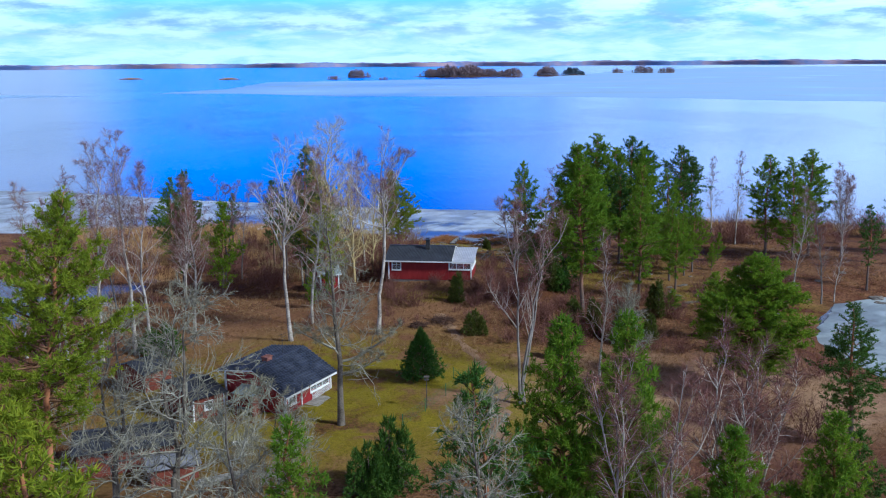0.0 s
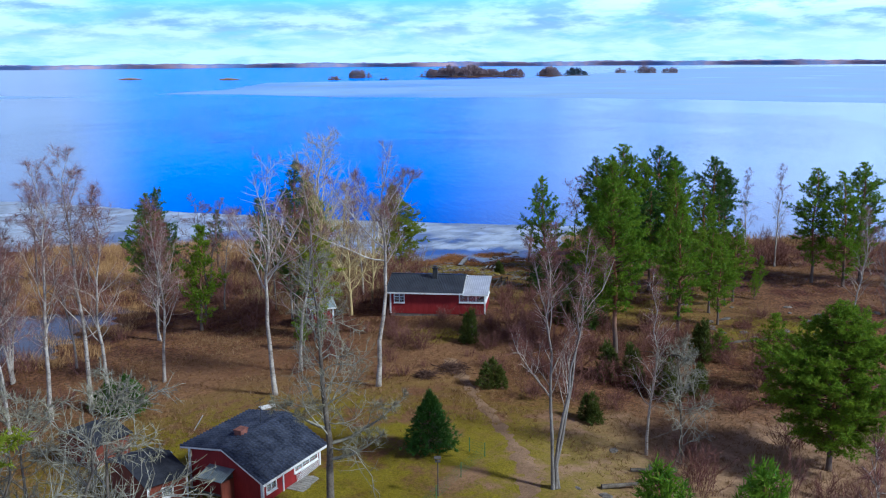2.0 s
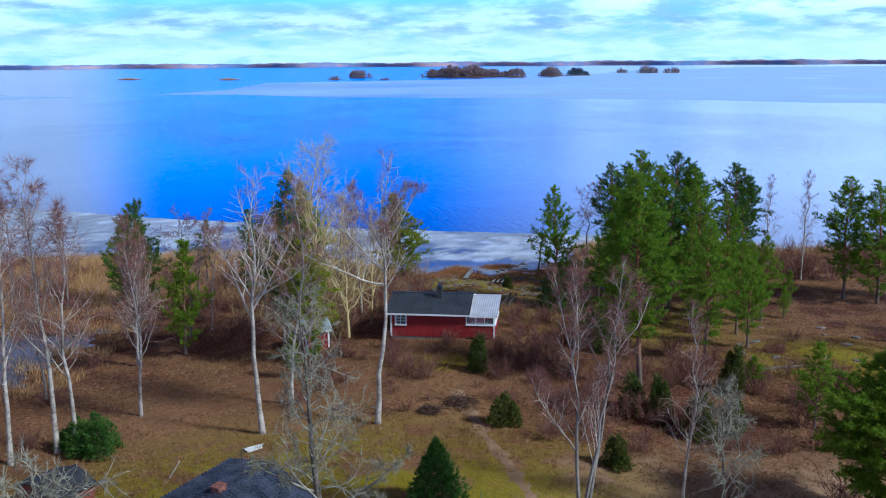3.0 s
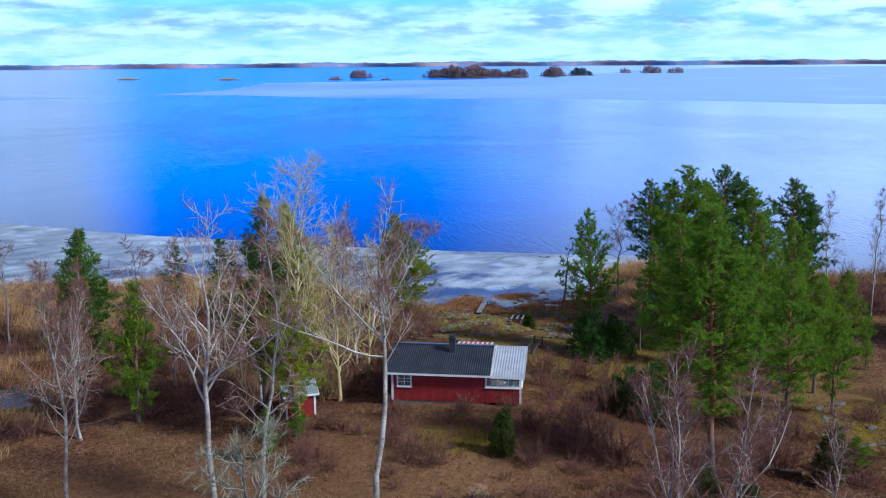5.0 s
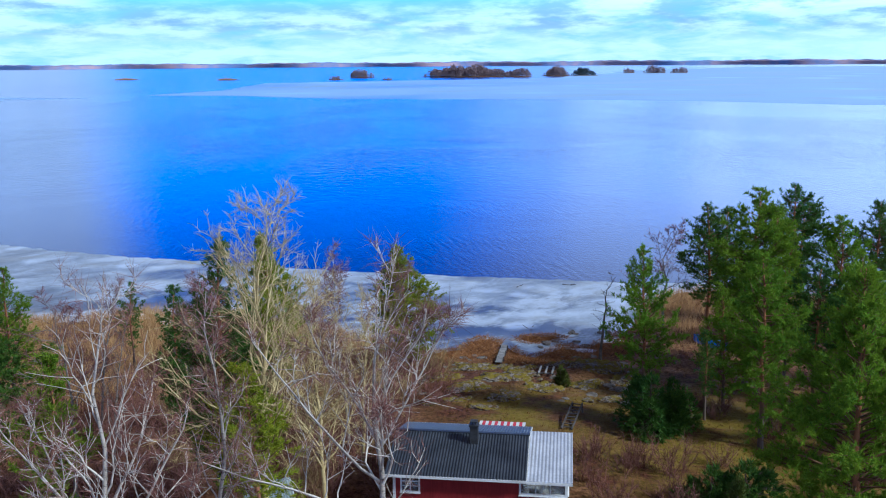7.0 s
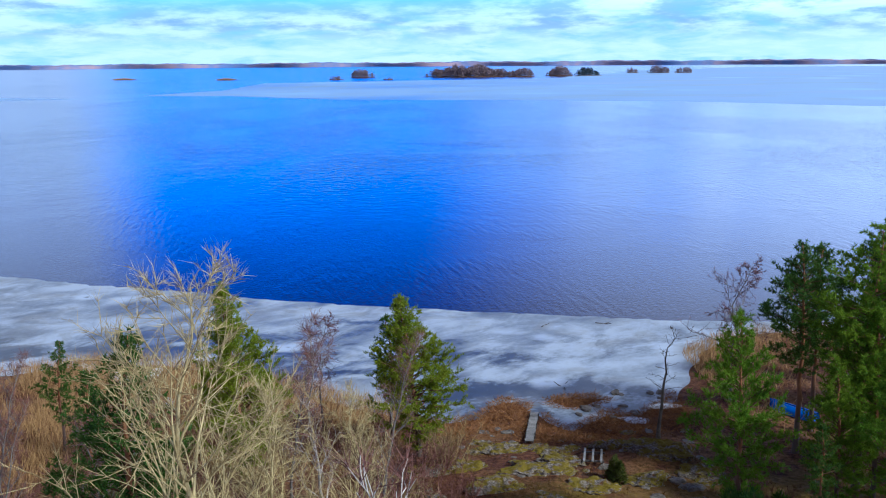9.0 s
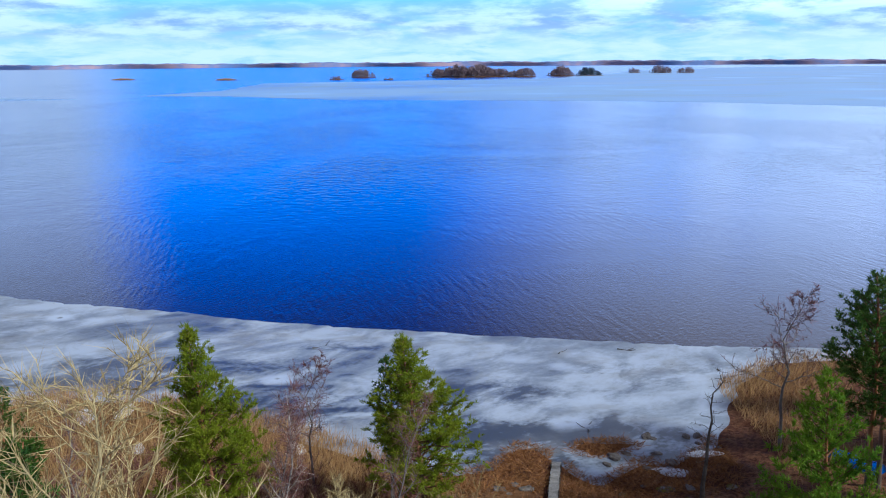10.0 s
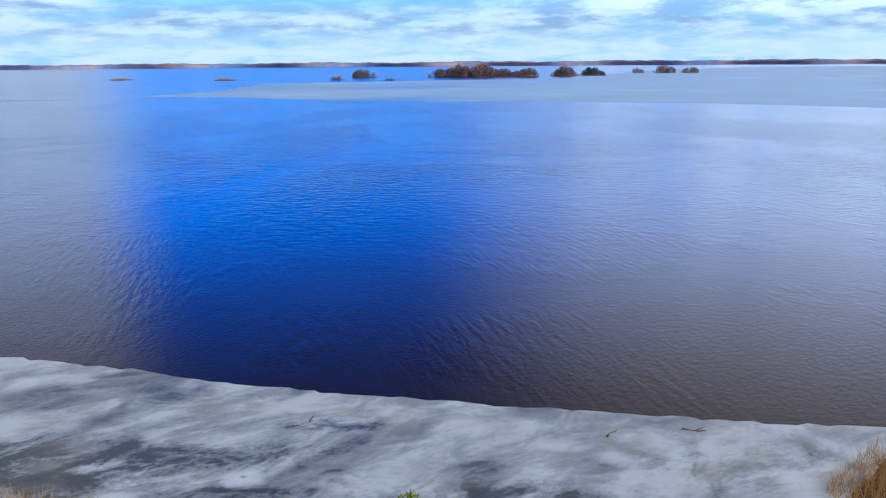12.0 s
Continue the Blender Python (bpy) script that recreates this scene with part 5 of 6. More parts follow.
# first cabin ----------------------------------------------------------------
YM = pose(-11.45, 66.5, 1.78, 0, 0, 63.6)
yard_cabin, yw = house("yard_cabin", YM, 5.95, 5.45, 1.82, 1.46, RED, TILE_ROOF, "red wooden cabin with black tiled roof on the lawn", 0.38, (0.30, 0.045, 0.34, 0.085),
                       {"front": [(0.42, 1.27, 0.80, 1.60), (3.25, 5.65, 0.95, 1.62)], "left": [(2.3, 3.15, 0.16, 1.80)]}, 0.3, category="cabin", ridge=2.64, z_back=2.95)
window(yard_cabin, yw["front"], 0.42, 1.27, 0.80, 1.60, 2, 1)
window(yard_cabin, yw["front"], 3.25, 5.65, 0.95, 1.62, 3, 1)
bm = bmesh.new()
add_box(bm, 2.3, 0.03, 0.16, 3.15, 0.09, 1.80)
put("door", bm, DARK_WOOD, yard_cabin, yw["left"] @ Matrix.Translation((0.14, 0, 0)))
bm = bmesh.new()
add_box(bm, 1.95, -0.07, 0.2, 2.05, 0.0, 1.78)
put("downpipe", bm, WHITE, yard_cabin)
bm = bmesh.new()
add_box(bm, 1.75, 2.85, 2.7, 2.40, 3.35, 3.62)
put("chimney", bm, BRICK, yard_cabin, None, "short red brick chimney")
bm = bmesh.new()
add_box(bm, 1.70, 2.8, 3.62, 2.45, 3.4, 3.69)
put("chimney_cap", bm, BRICK, yard_cabin)


def porch_roof(parent):
    """Sheet canopy over the gable door, on brackets, with a boarded wind screen."""
    m = yw["left"]
    lo = m @ Vector((1.55, -1.25, 1.68))
    hi = m @ Vector((1.55, 0.0, 2.05))
    al = (m.to_3x3() @ Vector((1, 0, 0)))
    roof_sheet("door_canopy", parent, GREY_SHEET, lo, al, hi - lo, 1.9, (hi - lo).length, 0.15, 0.012, thick=0.03, label="grey-green sheet canopy")
    for x in (1.7, 3.3):
        bm = bmesh.new()
        add_box(bm, x - 0.05, -1.15, -0.3, x + 0.05, -1.05, 1.66)
        put("canopy_post", bm, BROWN_RED, parent, m)
    bm = bmesh.new()
    add_box(bm, 3.25, -1.1, -0.2, 3.35, -0.02, 1.5)
    put("wind_screen", bm, BROWN_RED, parent, m)


porch_roof(yard_cabin)


def deck_and_lattice(parent):
    for k in range(9):
        bm = bmesh.new()
        add_box(bm, 2.3 + k * 0.27, -1.25, 0.22, 2.3 + k * 0.27 + 0.245, -0.01, 0.27)
        put("deck_board", bm, GREY_WOOD, parent)
    for x in (2.4, 4.6):
        bm = bmesh.new()
        add_box(bm, x - 0.06, -1.2, -0.4, x + 0.06, -0.1, 0.215)
        put("deck_bearer", bm, GREY_WOOD, parent)
    for k in range(16):
        for sgn in (1, -1):
            bm = bmesh.new()
            x = 3.35 + k * 0.16
            pts = [(x, 0.22), (x + 0.04, 0.22), (x + 0.04 + sgn * 0.6, 0.82), (x + sgn * 0.6, 0.82)]
            y = -0.06 if sgn > 0 else -0.085
            f = [bm.verts.new((min(max(a, 3.3), 5.85), y, z)) for a, z in pts]
            bk = [bm.verts.new((v.co.x, y + 0.02, v.co.z)) for v in f]
            bm.faces.new(f)
            bm.faces.new(bk[::-1])
            for i in range(4):
                bm.faces.new((f[i], bk[i], bk[(i + 1) % 4], f[(i + 1) % 4]))
            bmesh.ops.recalc_face_normals(bm, faces=bm.faces[:])
            put("lattice_slat", bm, WHITE, parent)


deck_and_lattice(yard_cabin)


def aerial():
    root = empty("roof_aerial", YM @ pose(4.2, 3.2, 3.22), "grey television aerial on the cabin's ridge", "aerial")
    mesh_ob("mast", *stem_mesh([(0, 0, -0.05), (0, 0, 1.7)], [0.02, 0.016], 6), SOOT, root)
    for z, w in ((1.6, 0.5), (1.35, 0.4), (1.1, 0.32)):
        bm = bmesh.new()
        add_box(bm, -w, -0.01, z - 0.01, w, 0.01, z + 0.01)
        put("crossbar", bm, SOOT, root)


aerial()

# sheds ----------------------------------------------------------------------
shed, sw = house("shed", pose(-18.15, 66.25, 1.35, 0, 0, 43), 2.5, 5.2, 1.95, 0.55, BROWN_RED, FELT_ROOF, "weathered brown-red shed with dark felt roof", 0.25, (0.9, 0.004, 0, 0),
                 {"front": [(0.95, 1.5, 0.95, 1.45)]}, 0.15, category="shed", trim=False)
window(shed, sw["front"], 0.95, 1.5, 0.95, 1.45, 1, 1)
for x in (0.0, 2.5):
    bm = bmesh.new()
    add_box(bm, x - 0.06, -0.03, 0.1, x + 0.06, 0.0, 1.9)
    put("corner_board", bm, WHITE, shed)
red_shed, _ = house("red_shed", pose(-24.0, 73.4, 0.95, 0, 0, 56), 2.8, 3.8, 1.85, 0.6, BROWN_RED, FELT_ROOF, "small weathered brown-red shed with dark felt roof under birches", 0.22, (0.9, 0.004, 0, 0), {}, 0.15, category="shed", trim=False)
barn, _ = house("garage", pose(-23.2, 57.0, 1.1, 0, 0, 18), 6.0, 4.0, 1.95, 0.6, BROWN_RED, FELT_ROOF, "low dark-roofed garage under a bare tree", 0.3, (0.9, 0.004, 0, 0), {}, 0.12, category="garage", trim=False)
lean_to, _ = house("lean_to", pose(-17.9, 55.2, 1.45, 0, 0, 24), 2.9, 2.4, 1.25, 0.22, BROWN_RED, PALE_FELT, "low lean-to with a pale grey felt roof beside the garage", 0.2, (0.9, 0.004, 0, 0), {}, 0.1, category="lean-to", trim=False)
outhouse, ow = house("outhouse", pose(-13.9, 104.7, 1.95, 0, 0, 20), 2.1, 2.6, 2.0, 0.55, RED, GREY_SHEET, "small red outhouse with pale sheet roof under a pine", 0.28, (0.15, 0.012, 0, 0), {"right": [(0.7, 1.4, 0.2, 1.9)]}, 0.15, category="outhouse")
bm = bmesh.new()
add_box(bm, 0.7, 0.03, 0.2, 1.4, 0.08, 1.9)
put("door", bm, WHITE, outhouse, ow["right"] @ Matrix.Translation((0.14, 0, 0)))


# ---------------------------------------------------------------- shore and yard things
def plank_walk():
    """The narrow jetty from the rocks to the ice: boards on two bearers and short legs."""
    a, b = Vector((1.0, 138.7, 0.85)), Vector((1.95, 145.4, 0.42))
    ln = (b - a).length
    root = empty("jetty", look(a, b) @ pose(0, 0, 0, -90), "narrow grey plank jetty reaching out to the ice", "jetty")
    n = 30
    for k in range(n):
        bm = bmesh.new()
        y = ln * k / n
        w = 0.30 + random.uniform(-0.03, 0.03)
        add_box(bm, -w, y + 0.012, 0.0, w, y + ln / n - 0.012, 0.04)
        put("plank", bm, GREY_WOOD, root)
    for x in (-0.26, 0.26):
        bm = bmesh.new()
        add_box(bm, x - 0.04, 0, -0.12, x + 0.04, ln, 0.0)
        put("bearer", bm, DARK_WOOD, root)
    for y in (1.4, 3.6, 5.9):
        for x in (-0.33, 0.33):
            bm = bmesh.new()
            add_box(bm, x - 0.04, y - 0.04, -0.75, x + 0.04, y + 0.04, 0.18)
            put("leg", bm, DARK_WOOD, root)


plank_walk()


def boat_skids():
    """Three pale rails on crossbars for hauling a boat up the rocks."""
    a, b = Vector((4.7, 133.6, gz(4.7, 133.6) + 0.30)), Vector((5.2, 136.6, gz(5.2, 136.6) + 0.22))
    ln = (b - a).length
    root = empty("boat_skids", look(a, b) @ pose(0, 0, 0, -90), "three pale weathered rails for hauling up a boat", "boat skids")
    for x in (-0.55, 0.0, 0.55):
        bm = bmesh.new()
        add_box(bm, x - 0.07, random.uniform(-0.2, 0.2), 0.0, x + 0.07, ln + random.uniform(-0.25, 0.25), 0.09)
        put("rail", bm, GREY_WOOD, root)
    for y in (0.5, ln - 0.6):
        bm = bmesh.new()
        add_box(bm, -0.75, y - 0.06, -0.10, 0.75, y + 0.06, 0.0)
        put("crossbar", bm, DARK_WOOD, root)
        for x in (-0.6, 0.6):
            bm = bmesh.new()
            add_box(bm, x - 0.05, y - 0.05, -0.7, x + 0.05, y + 0.05, -0.10)
            put("leg", bm, DARK_WOOD, root)


boat_skids()


def ladder():
    a, b = Vector((4.8, 119.4, gz(4.8, 119.4) + 0.10)), Vector((6.1, 123.6, gz(6.1, 123.6) + 0.75))
    ln = (b - a).length
    root = empty("ladder", look(a, b) @ pose(0, 0, 0, -90), "dark wooden ladder lying over a grass mound", "ladder")
    for x in (-0.36, 0.36):
        bm = bmesh.new()
        add_box(bm, x - 0.05, 0, -0.04, x + 0.05, ln, 0.05)
        put("rail", bm, DARK_WOOD, root)
    for k in range(8):
        bm = bmesh.new()
        y = ln * (k + 0.5) / 8
        add_box(bm, -0.31, y - 0.05, -0.02, 0.31, y + 0.05, 0.03)
        put("rung", bm, DARK_WOOD, root)
    for x in (-0.36, 0.36):
        bm = bmesh.new()
        add_box(bm, x - 0.04, ln - 0.15, -0.95, x + 0.04, ln - 0.05, -0.04)
        put("prop", bm, DARK_WOOD, root)


ladder()

BOAT_BLUE = grainy("blue_hull_paint", (0.005, 0.09, 0.50), (0.015, 0.17, 0.72), 1.2, 12, rough=0.35, bumps=0.1)


def boat():
    """A rowing boat laid keel up on the shore."""
    x, y = 21.45, 144.6
    root = empty("rowing_boat", pose(x, y, gz(x, y) + 0.02, 0, 0, 37), "bright blue rowing boat lying upside down on the shore", "boat")
    L, n, k = 4.0, 18, 11
    vs, fs = [], []
    for i in range(n):
        u = i / (n - 1)
        half = 0.72 * (math.sin(math.pi * min(1, 0.18 + u * 0.82)) ** 0.6) * (1 if u < 0.8 else 1 - ((u - 0.8) / 0.2) ** 2 * 0.85)
        deep = 0.55 + 0.10 * (2 * u - 1) ** 2
        for j in range(k):
            a = math.pi * j / (k - 1)
            vs.append((-math.cos(a) * half, (u - 0.5) * L, deep * math.sin(a) ** 0.7))
    fs += [(i * k + j, i * k + j + 1, (i + 1) * k + j + 1, (i + 1) * k + j) for i in range(n - 1) for j in range(k - 1)]
    fs += [tuple(range(k)), tuple((n - 1) * k + j for j in range(k - 1, -1, -1))]
    mesh_ob("hull", vs, fs, BOAT_BLUE, root, smooth=True)
    bm = bmesh.new()
    add_box(bm, -0.03, -1.85, 0.58, 0.03, 1.7, 0.68)
    put("keel", bm, BOAT_BLUE, root)
    for s in (-1, 1):
        vs = []
        for i in range(n):
            u = i / (n - 1)
            half = 0.72 * (math.sin(math.pi * min(1, 0.18 + u * 0.82)) ** 0.6) * (1 if u < 0.8 else 1 - ((u - 0.8) / 0.2) ** 2 * 0.85)
            vs.append((s * (half + 0.02), (u - 0.5) * L, 0.05))
        mesh_ob("gunwale", *tube_mesh([(*vs[i], *vs[i + 1], 0.035, 0.035) for i in range(n - 1)], 5), BOAT_BLUE, root)


boat()


def rock(x, y, sx, sy, sz, seed, mat=None, turn=None, sink=0.35, name="boulder", label="grey granite boulder on the shore", group="shore rocks", crag=0.0):
    rng = random.Random(seed)
    bm = bmesh.new()
    bmesh.ops.create_icosphere(bm, subdivisions=(5 if sx > 1.5 else 4) if crag else 3 if sx > 0.5 else 2, radius=1.0)
    o = Vector((rng.uniform(-50, 50), rng.uniform(-50, 50), rng.uniform(-50, 50)))
    for v in bm.verts:
        k = 1 + 0.42 * noise.noise(v.co * 1.1 + o) + 0.24 * noise.noise(v.co * 2.7 + o) + 0.10 * noise.noise(v.co * 7.0 + o)
        c = v.co * k
        c.z = min(c.z, 0.62 + 0.22 * noise.noise(c * 2 + o) + 0.10 * noise.noise(c * 6 + o))
        v.co = Vector((c.x * sx, c.y * sy, c.z * sz))
        if crag:
            # cracked ledges: steps and clefts at a half-metre scale
            w = v.co * 1.5 + o
            ridge = 1 - abs(noise.noise(w)) * 3.0
            v.co.z += crag * (0.7 * round(2.5 * noise.noise(w * 0.8)) / 2.5 - 0.8 * max(0.0, ridge) + 0.35 * noise.noise(w * 2.6))
    me = bpy.data.meshes.new(name)
    bm.to_mesh(me)
    bm.free()
    me.materials.append(mat or ROCK)
    ob = new(name, me)
    ob.matrix_world = pose(x, y, gz(x, y) - sink * sz + 0.1 * sz, 0, 0, rng.uniform(0, 360) if turn is None else turn)
    return tagged(ob, label, "rock", group)


rr = random.Random(5)
# cracked bedrock behind the lakeside cabin
for x, y, sx, sy, sz in [(-4.5, 133.5, 2.4, 1.2, 0.6), (-1.6, 129.6, 1.9, 1.0, 0.5), (1.2, 132.0, 2.4, 1.2, 0.6), (0.5, 127.0, 1.6, 0.9, 0.45), (4.0, 129.8, 1.8, 1.0, 0.5),
                         (7.6, 131.4, 1.8, 1.0, 0.5), (9.4, 136.2, 2.6, 1.6, 0.9), (7.0, 137.6, 1.6, 1.0, 0.6), (2.6, 137.2, 1.8, 0.9, 0.5), (-1.2, 137.4, 2.2, 1.0, 0.5), (11.5, 133.0, 1.6, 1.1, 0.6)]:
    rock(x, y, sx, sy, sz, int(x * 31 + y * 17), ROCK_MOSS, rr.uniform(-25, 25), 0.25, "rock_outcrop", "cracked mossy granite outcrop near the shore", "granite outcrops", 0.13)
ledge = random.Random(8)
for k in range(20):
    x, y = ledge.uniform(-6.5, 12.5), ledge.uniform(124, 139.5)
    w = ledge.uniform(0.7, 1.5)
    if gz(x, y) > 0.3 and not (4.3 < x < 6.6 and 118 < y < 125):
        rock(x, y, w, w * ledge.uniform(0.35, 0.6), w * ledge.uniform(0.28, 0.42), 900 + k, ROCK_MOSS, ledge.uniform(-30, 20), 0.15, "rock_outcrop", "low cracked granite ledge with moss and old needles", "granite outcrops", 0.09)
for k in range(60):
    x, y = rr.uniform(-6, 13), rr.uniform(126, 142)
    s = rr.uniform(0.18, 0.50)
    rock(x, y, s * rr.uniform(1, 1.6), s, s * rr.uniform(0.5, 0.8), 400 + k, ROCK_MOSS if k % 3 == 0 else None)
for k in range(34):
    x, y = rr.uniform(22, 50), rr.uniform(98, 116)
    s = rr.uniform(0.2, 0.5)
    if gz(x, y) > 0.15:
        rock(x, y, s * rr.uniform(1, 1.7), s, s * rr.uniform(0.45, 0.75), 500 + k, label="grey stone on the mossy slope", group="slope stones")
for k in range(26):
    u = k / 25
    x, y = 36 + 15 * u ** 0.8 + rr.uniform(-1.2, 1.2), 86 + 21 * u ** 0.75 + rr.uniform(-1.5, 1.0)
    s = rr.uniform(0.3, 0.9)
    rock(x, y, s * 1.3, s, s * 0.7, 600 + k, label="grey stone at the bay's edge", group="bay stones")
for k in range(12):
    x, y = rr.uniform(4, 16), rr.uniform(64, 76)
    s = rr.uniform(0.18, 0.4)
    rock(x, y, s * 1.4, s, s * 0.7, 700 + k, label="small grey stone in dry grass", group="meadow stones")
for k in range(16):
    x, y = rr.uniform(5, 14), rr.uniform(145, 151)
    s = rr.uniform(0.15, 0.4)
    ob = rock(x, y, s * 1.6, s, s * 0.8, 750 + k, label="dark stone frozen into the ice", group="stones in the ice")
    ob.location.z = 0.06


def log(x, y, ln, r, turn, seed, label="fallen grey trunk on dry grass"):
    rng = np.random.default_rng(seed)
    n = 8
    pts = np.stack([np.linspace(0, ln, n), np.cumsum(rng.normal(size=n)) * 0.03, np.zeros(n)], -1)
    vs, fs = [], []
    for i, p in enumerate(pts):
        q = r * (1 - 0.5 * i / n)
        vs += [(p[0], p[1] + q * math.cos(a), p[2] + q * math.sin(a)) for a in np.arange(7) * 2 * math.pi / 7]
    fs = [(i * 7 + k, i * 7 + (k + 1) % 7, (i + 1) * 7 + (k + 1) % 7, (i + 1) * 7 + k) for i in range(n - 1) for k in range(7)]
    fs += [tuple(range(6, -1, -1)), tuple((n - 1) * 7 + k for k in range(7))]
    ob = mesh_ob("fallen_log", vs, fs, LICHEN_BARK, smooth=False)
    ob.matrix_world = pose(x, y, gz(x, y) + r * 0.8, 0, 0, turn)
    return tagged(ob, label, "log", "fallen logs")


def ice_branch(x, y, ln, turn, seed, forks=((0.4, 50), (0.65, -40))):
    """A dark branch frozen into the ice."""
    rng = np.random.default_rng(seed)
    main = polyline(rng, np.array([0.0, 0, 0.03]), np.array([1.0, 0, 0.05]), ln, 6, 0.10, 0.0)
    segs = segs_of(main, 0.07, 0.03)
    for u, deg in forks:
        q, _ = along(main, u)
        segs += segs_of(polyline(rng, q, np.array([math.cos(radians(deg)), math.sin(radians(deg)), 0.25]), ln * 0.45, 4, 0.12, 0.0), 0.05, 0.02)
    root = empty("frozen_branch", pose(x, y, 0.06, 0, 0, turn), "dark broken branch frozen into the ice", "branch", "branches in the ice")
    mesh_ob("bough", *tube_mesh(segs, 5), DARK_WOOD, root)


ice_branch(-18.5, 172.7, 2.9, 16, 21)
ice_branch(5.0, 151.6, 2.2, 95, 22, ((0.35, 45), (0.5, -40)))
ice_branch(4.8, 170.5, 1.6, 70, 23, ((0.5, -50),))
ice_branch(10.5, 172.0, 1.8, -20, 24, ((0.5, 40),))


def pole(name, x, y, h, r, mat, label, category, tilt=(0, 0)):
    root = empty(name, pose(x, y, gz(x, y), tilt[0], tilt[1], 0), label, category)
    mesh_ob("post", *stem_mesh([(0, 0, -0.3), (0, 0, h)], [r, r * 0.85], 8), mat, root)
    return root


feeder = pole("bird_feeder", -1.1, 67.0, 2.2, 0.035, DARK_WOOD, "dark bird feeder on a thin post in the lawn", "bird feeder")
bm = bmesh.new()
add_box(bm, -0.16, -0.16, 2.2, 0.16, 0.16, 2.24)
put("tray", bm, DARK_WOOD, feeder)
bm = bmesh.new()
for sx in (-1, 1):
    for sy in (-1, 1):
        add_box(bm, sx * 0.13 - 0.012, sy * 0.13 - 0.012, 2.24, sx * 0.13 + 0.012, sy * 0.13 + 0.012, 2.42)
add_box(bm, -0.2, -0.2, 2.42, 0.2, 0.2, 2.46)
put("feeder_roof", bm, DARK_WOOD, feeder)
pole("clothes_post", -19.0, 79.4, 1.5, 0.04, WHITE, "white tilted clothes post on the grass", "post", (8, 32))


def garden_fence():
    """Green wire fence on thin posts across the lawn."""
    green = grainy("green_wire", (0.02, 0.10, 0.05), (0.05, 0.20, 0.09), 3, 20)
    pts = [(-2.7, 63.3), (-1.2, 66.4), (0.3, 69.5), (1.9, 72.8), (0.9, 73.6)]
    root = empty("garden_fence", pose(0, 0, 0), "low green wire fence with thin posts on the lawn", "fence")
    for x, y in pts:
        z = gz(x, y)
        mesh_ob("post", *stem_mesh([(x, y, z - 0.3), (x, y, z + 1.0)], [0.025, 0.022], 6), green, root)
    for (ax, ay), (bx, by) in zip(pts, pts[1:]):
        for k in range(5):
            h = 0.15 + 0.19 * k
            mesh_ob("wire", *tube_mesh([(ax, ay, gz(ax, ay) + h, bx, by, gz(bx, by) + h, 0.006, 0.006)], 4), green, root)


garden_fence()


def barrel():
    x, y = -19.1, 73.5
    root = empty("barrel", pose(x, y, gz(x, y)), "grey-blue water barrel beside the shed", "barrel")
    mat = grainy("grey_blue_plastic", (0.12, 0.15, 0.19), (0.24, 0.28, 0.33), 2, 12, rough=0.5)
    prof = [(0.24, 0.0), (0.28, 0.12), (0.30, 0.45), (0.28, 0.80), (0.25, 0.90), (0.22, 0.905), (0.20, 0.70)]
    vs, fs, n = [], [], 16
    for r, z in prof:
        vs += [(r * math.cos(a), r * math.sin(a), z) for a in np.arange(n) * 2 * math.pi / n]
    fs = [(i * n + k, i * n + (k + 1) % n, (i + 1) * n + (k + 1) % n, (i + 1) * n + k) for i in range(len(prof) - 1) for k in range(n)]
    fs.append(tuple((len(prof) - 1) * n + k for k in range(n)))
    mesh_ob("drum", vs, fs, mat, root, smooth=True)
    mesh_ob("hoop", *tube_mesh([(0.305 * math.cos(a), 0.305 * math.sin(a), 0.45, 0.305 * math.cos(a + 0.4), 0.305 * math.sin(a + 0.4), 0.45, 0.012, 0.012) for a in np.arange(16) * 0.3927], 4), mat, root)


barrel()


def brush_pile(x, y, w, h, seed):
    rng = np.random.default_rng(seed)
    n = 260
    c = rng.normal(size=(n, 2)) * w * 0.4
    z = np.maximum(0.05, h * (1 - np.hypot(c[:, 0], c[:, 1]) / w)) * rng.random(n)
    d = unit(rng.normal(size=(n, 3)) * np.array([1, 1, 0.25]))
    p = np.stack([c[:, 0], c[:, 1], z], -1)
    ln = rng.uniform(0.5, 1.4, n)[:, None]
    segs = np.concatenate([p - d * ln / 2, p + d * ln / 2, np.full((n, 1), 0.022), np.full((n, 1), 0.010)], 1)
    root = empty("brush_pile", pose(x, y, gz(x, y)), "dark heap of cut branches on the grass", "brush pile")
    tagged(mesh_ob("branchwork", *tube_mesh(segs, 4), grainy("dead_branch", (0.035, 0.018, 0.014), (0.13, 0.07, 0.05), 2, 12), root), kind="stuff")


brush_pile(-0.2, 90.2, 1.7, 0.5, 31)
brush_pile(-2.4, 88.6, 0.8, 0.5, 32)
log(8.9, 68.6, 2.4, 0.16, 10, 1)
log(11.2, 71.4, 2.0, 0.14, 6, 2)
log(20.5, 96.5, 3.5, 0.14, 160, 3)
log(26.0, 101.0, 4.0, 0.16, 15, 4)


def timber_pile(x, y, turn, label, mat, count, ln):
    root = empty("timber_pile", pose(x, y, gz(x, y), 0, 0, turn), label, "timber")
    for k in range(count):
        row, colm = k // 4, k % 4
        bm = bmesh.new()
        add_box(bm, 0.1 * row, colm * 0.19, 0.02 + row * 0.075, ln + 0.1 * row, colm * 0.19 + 0.16, 0.085 + row * 0.075)
        put("board", bm, mat, root)


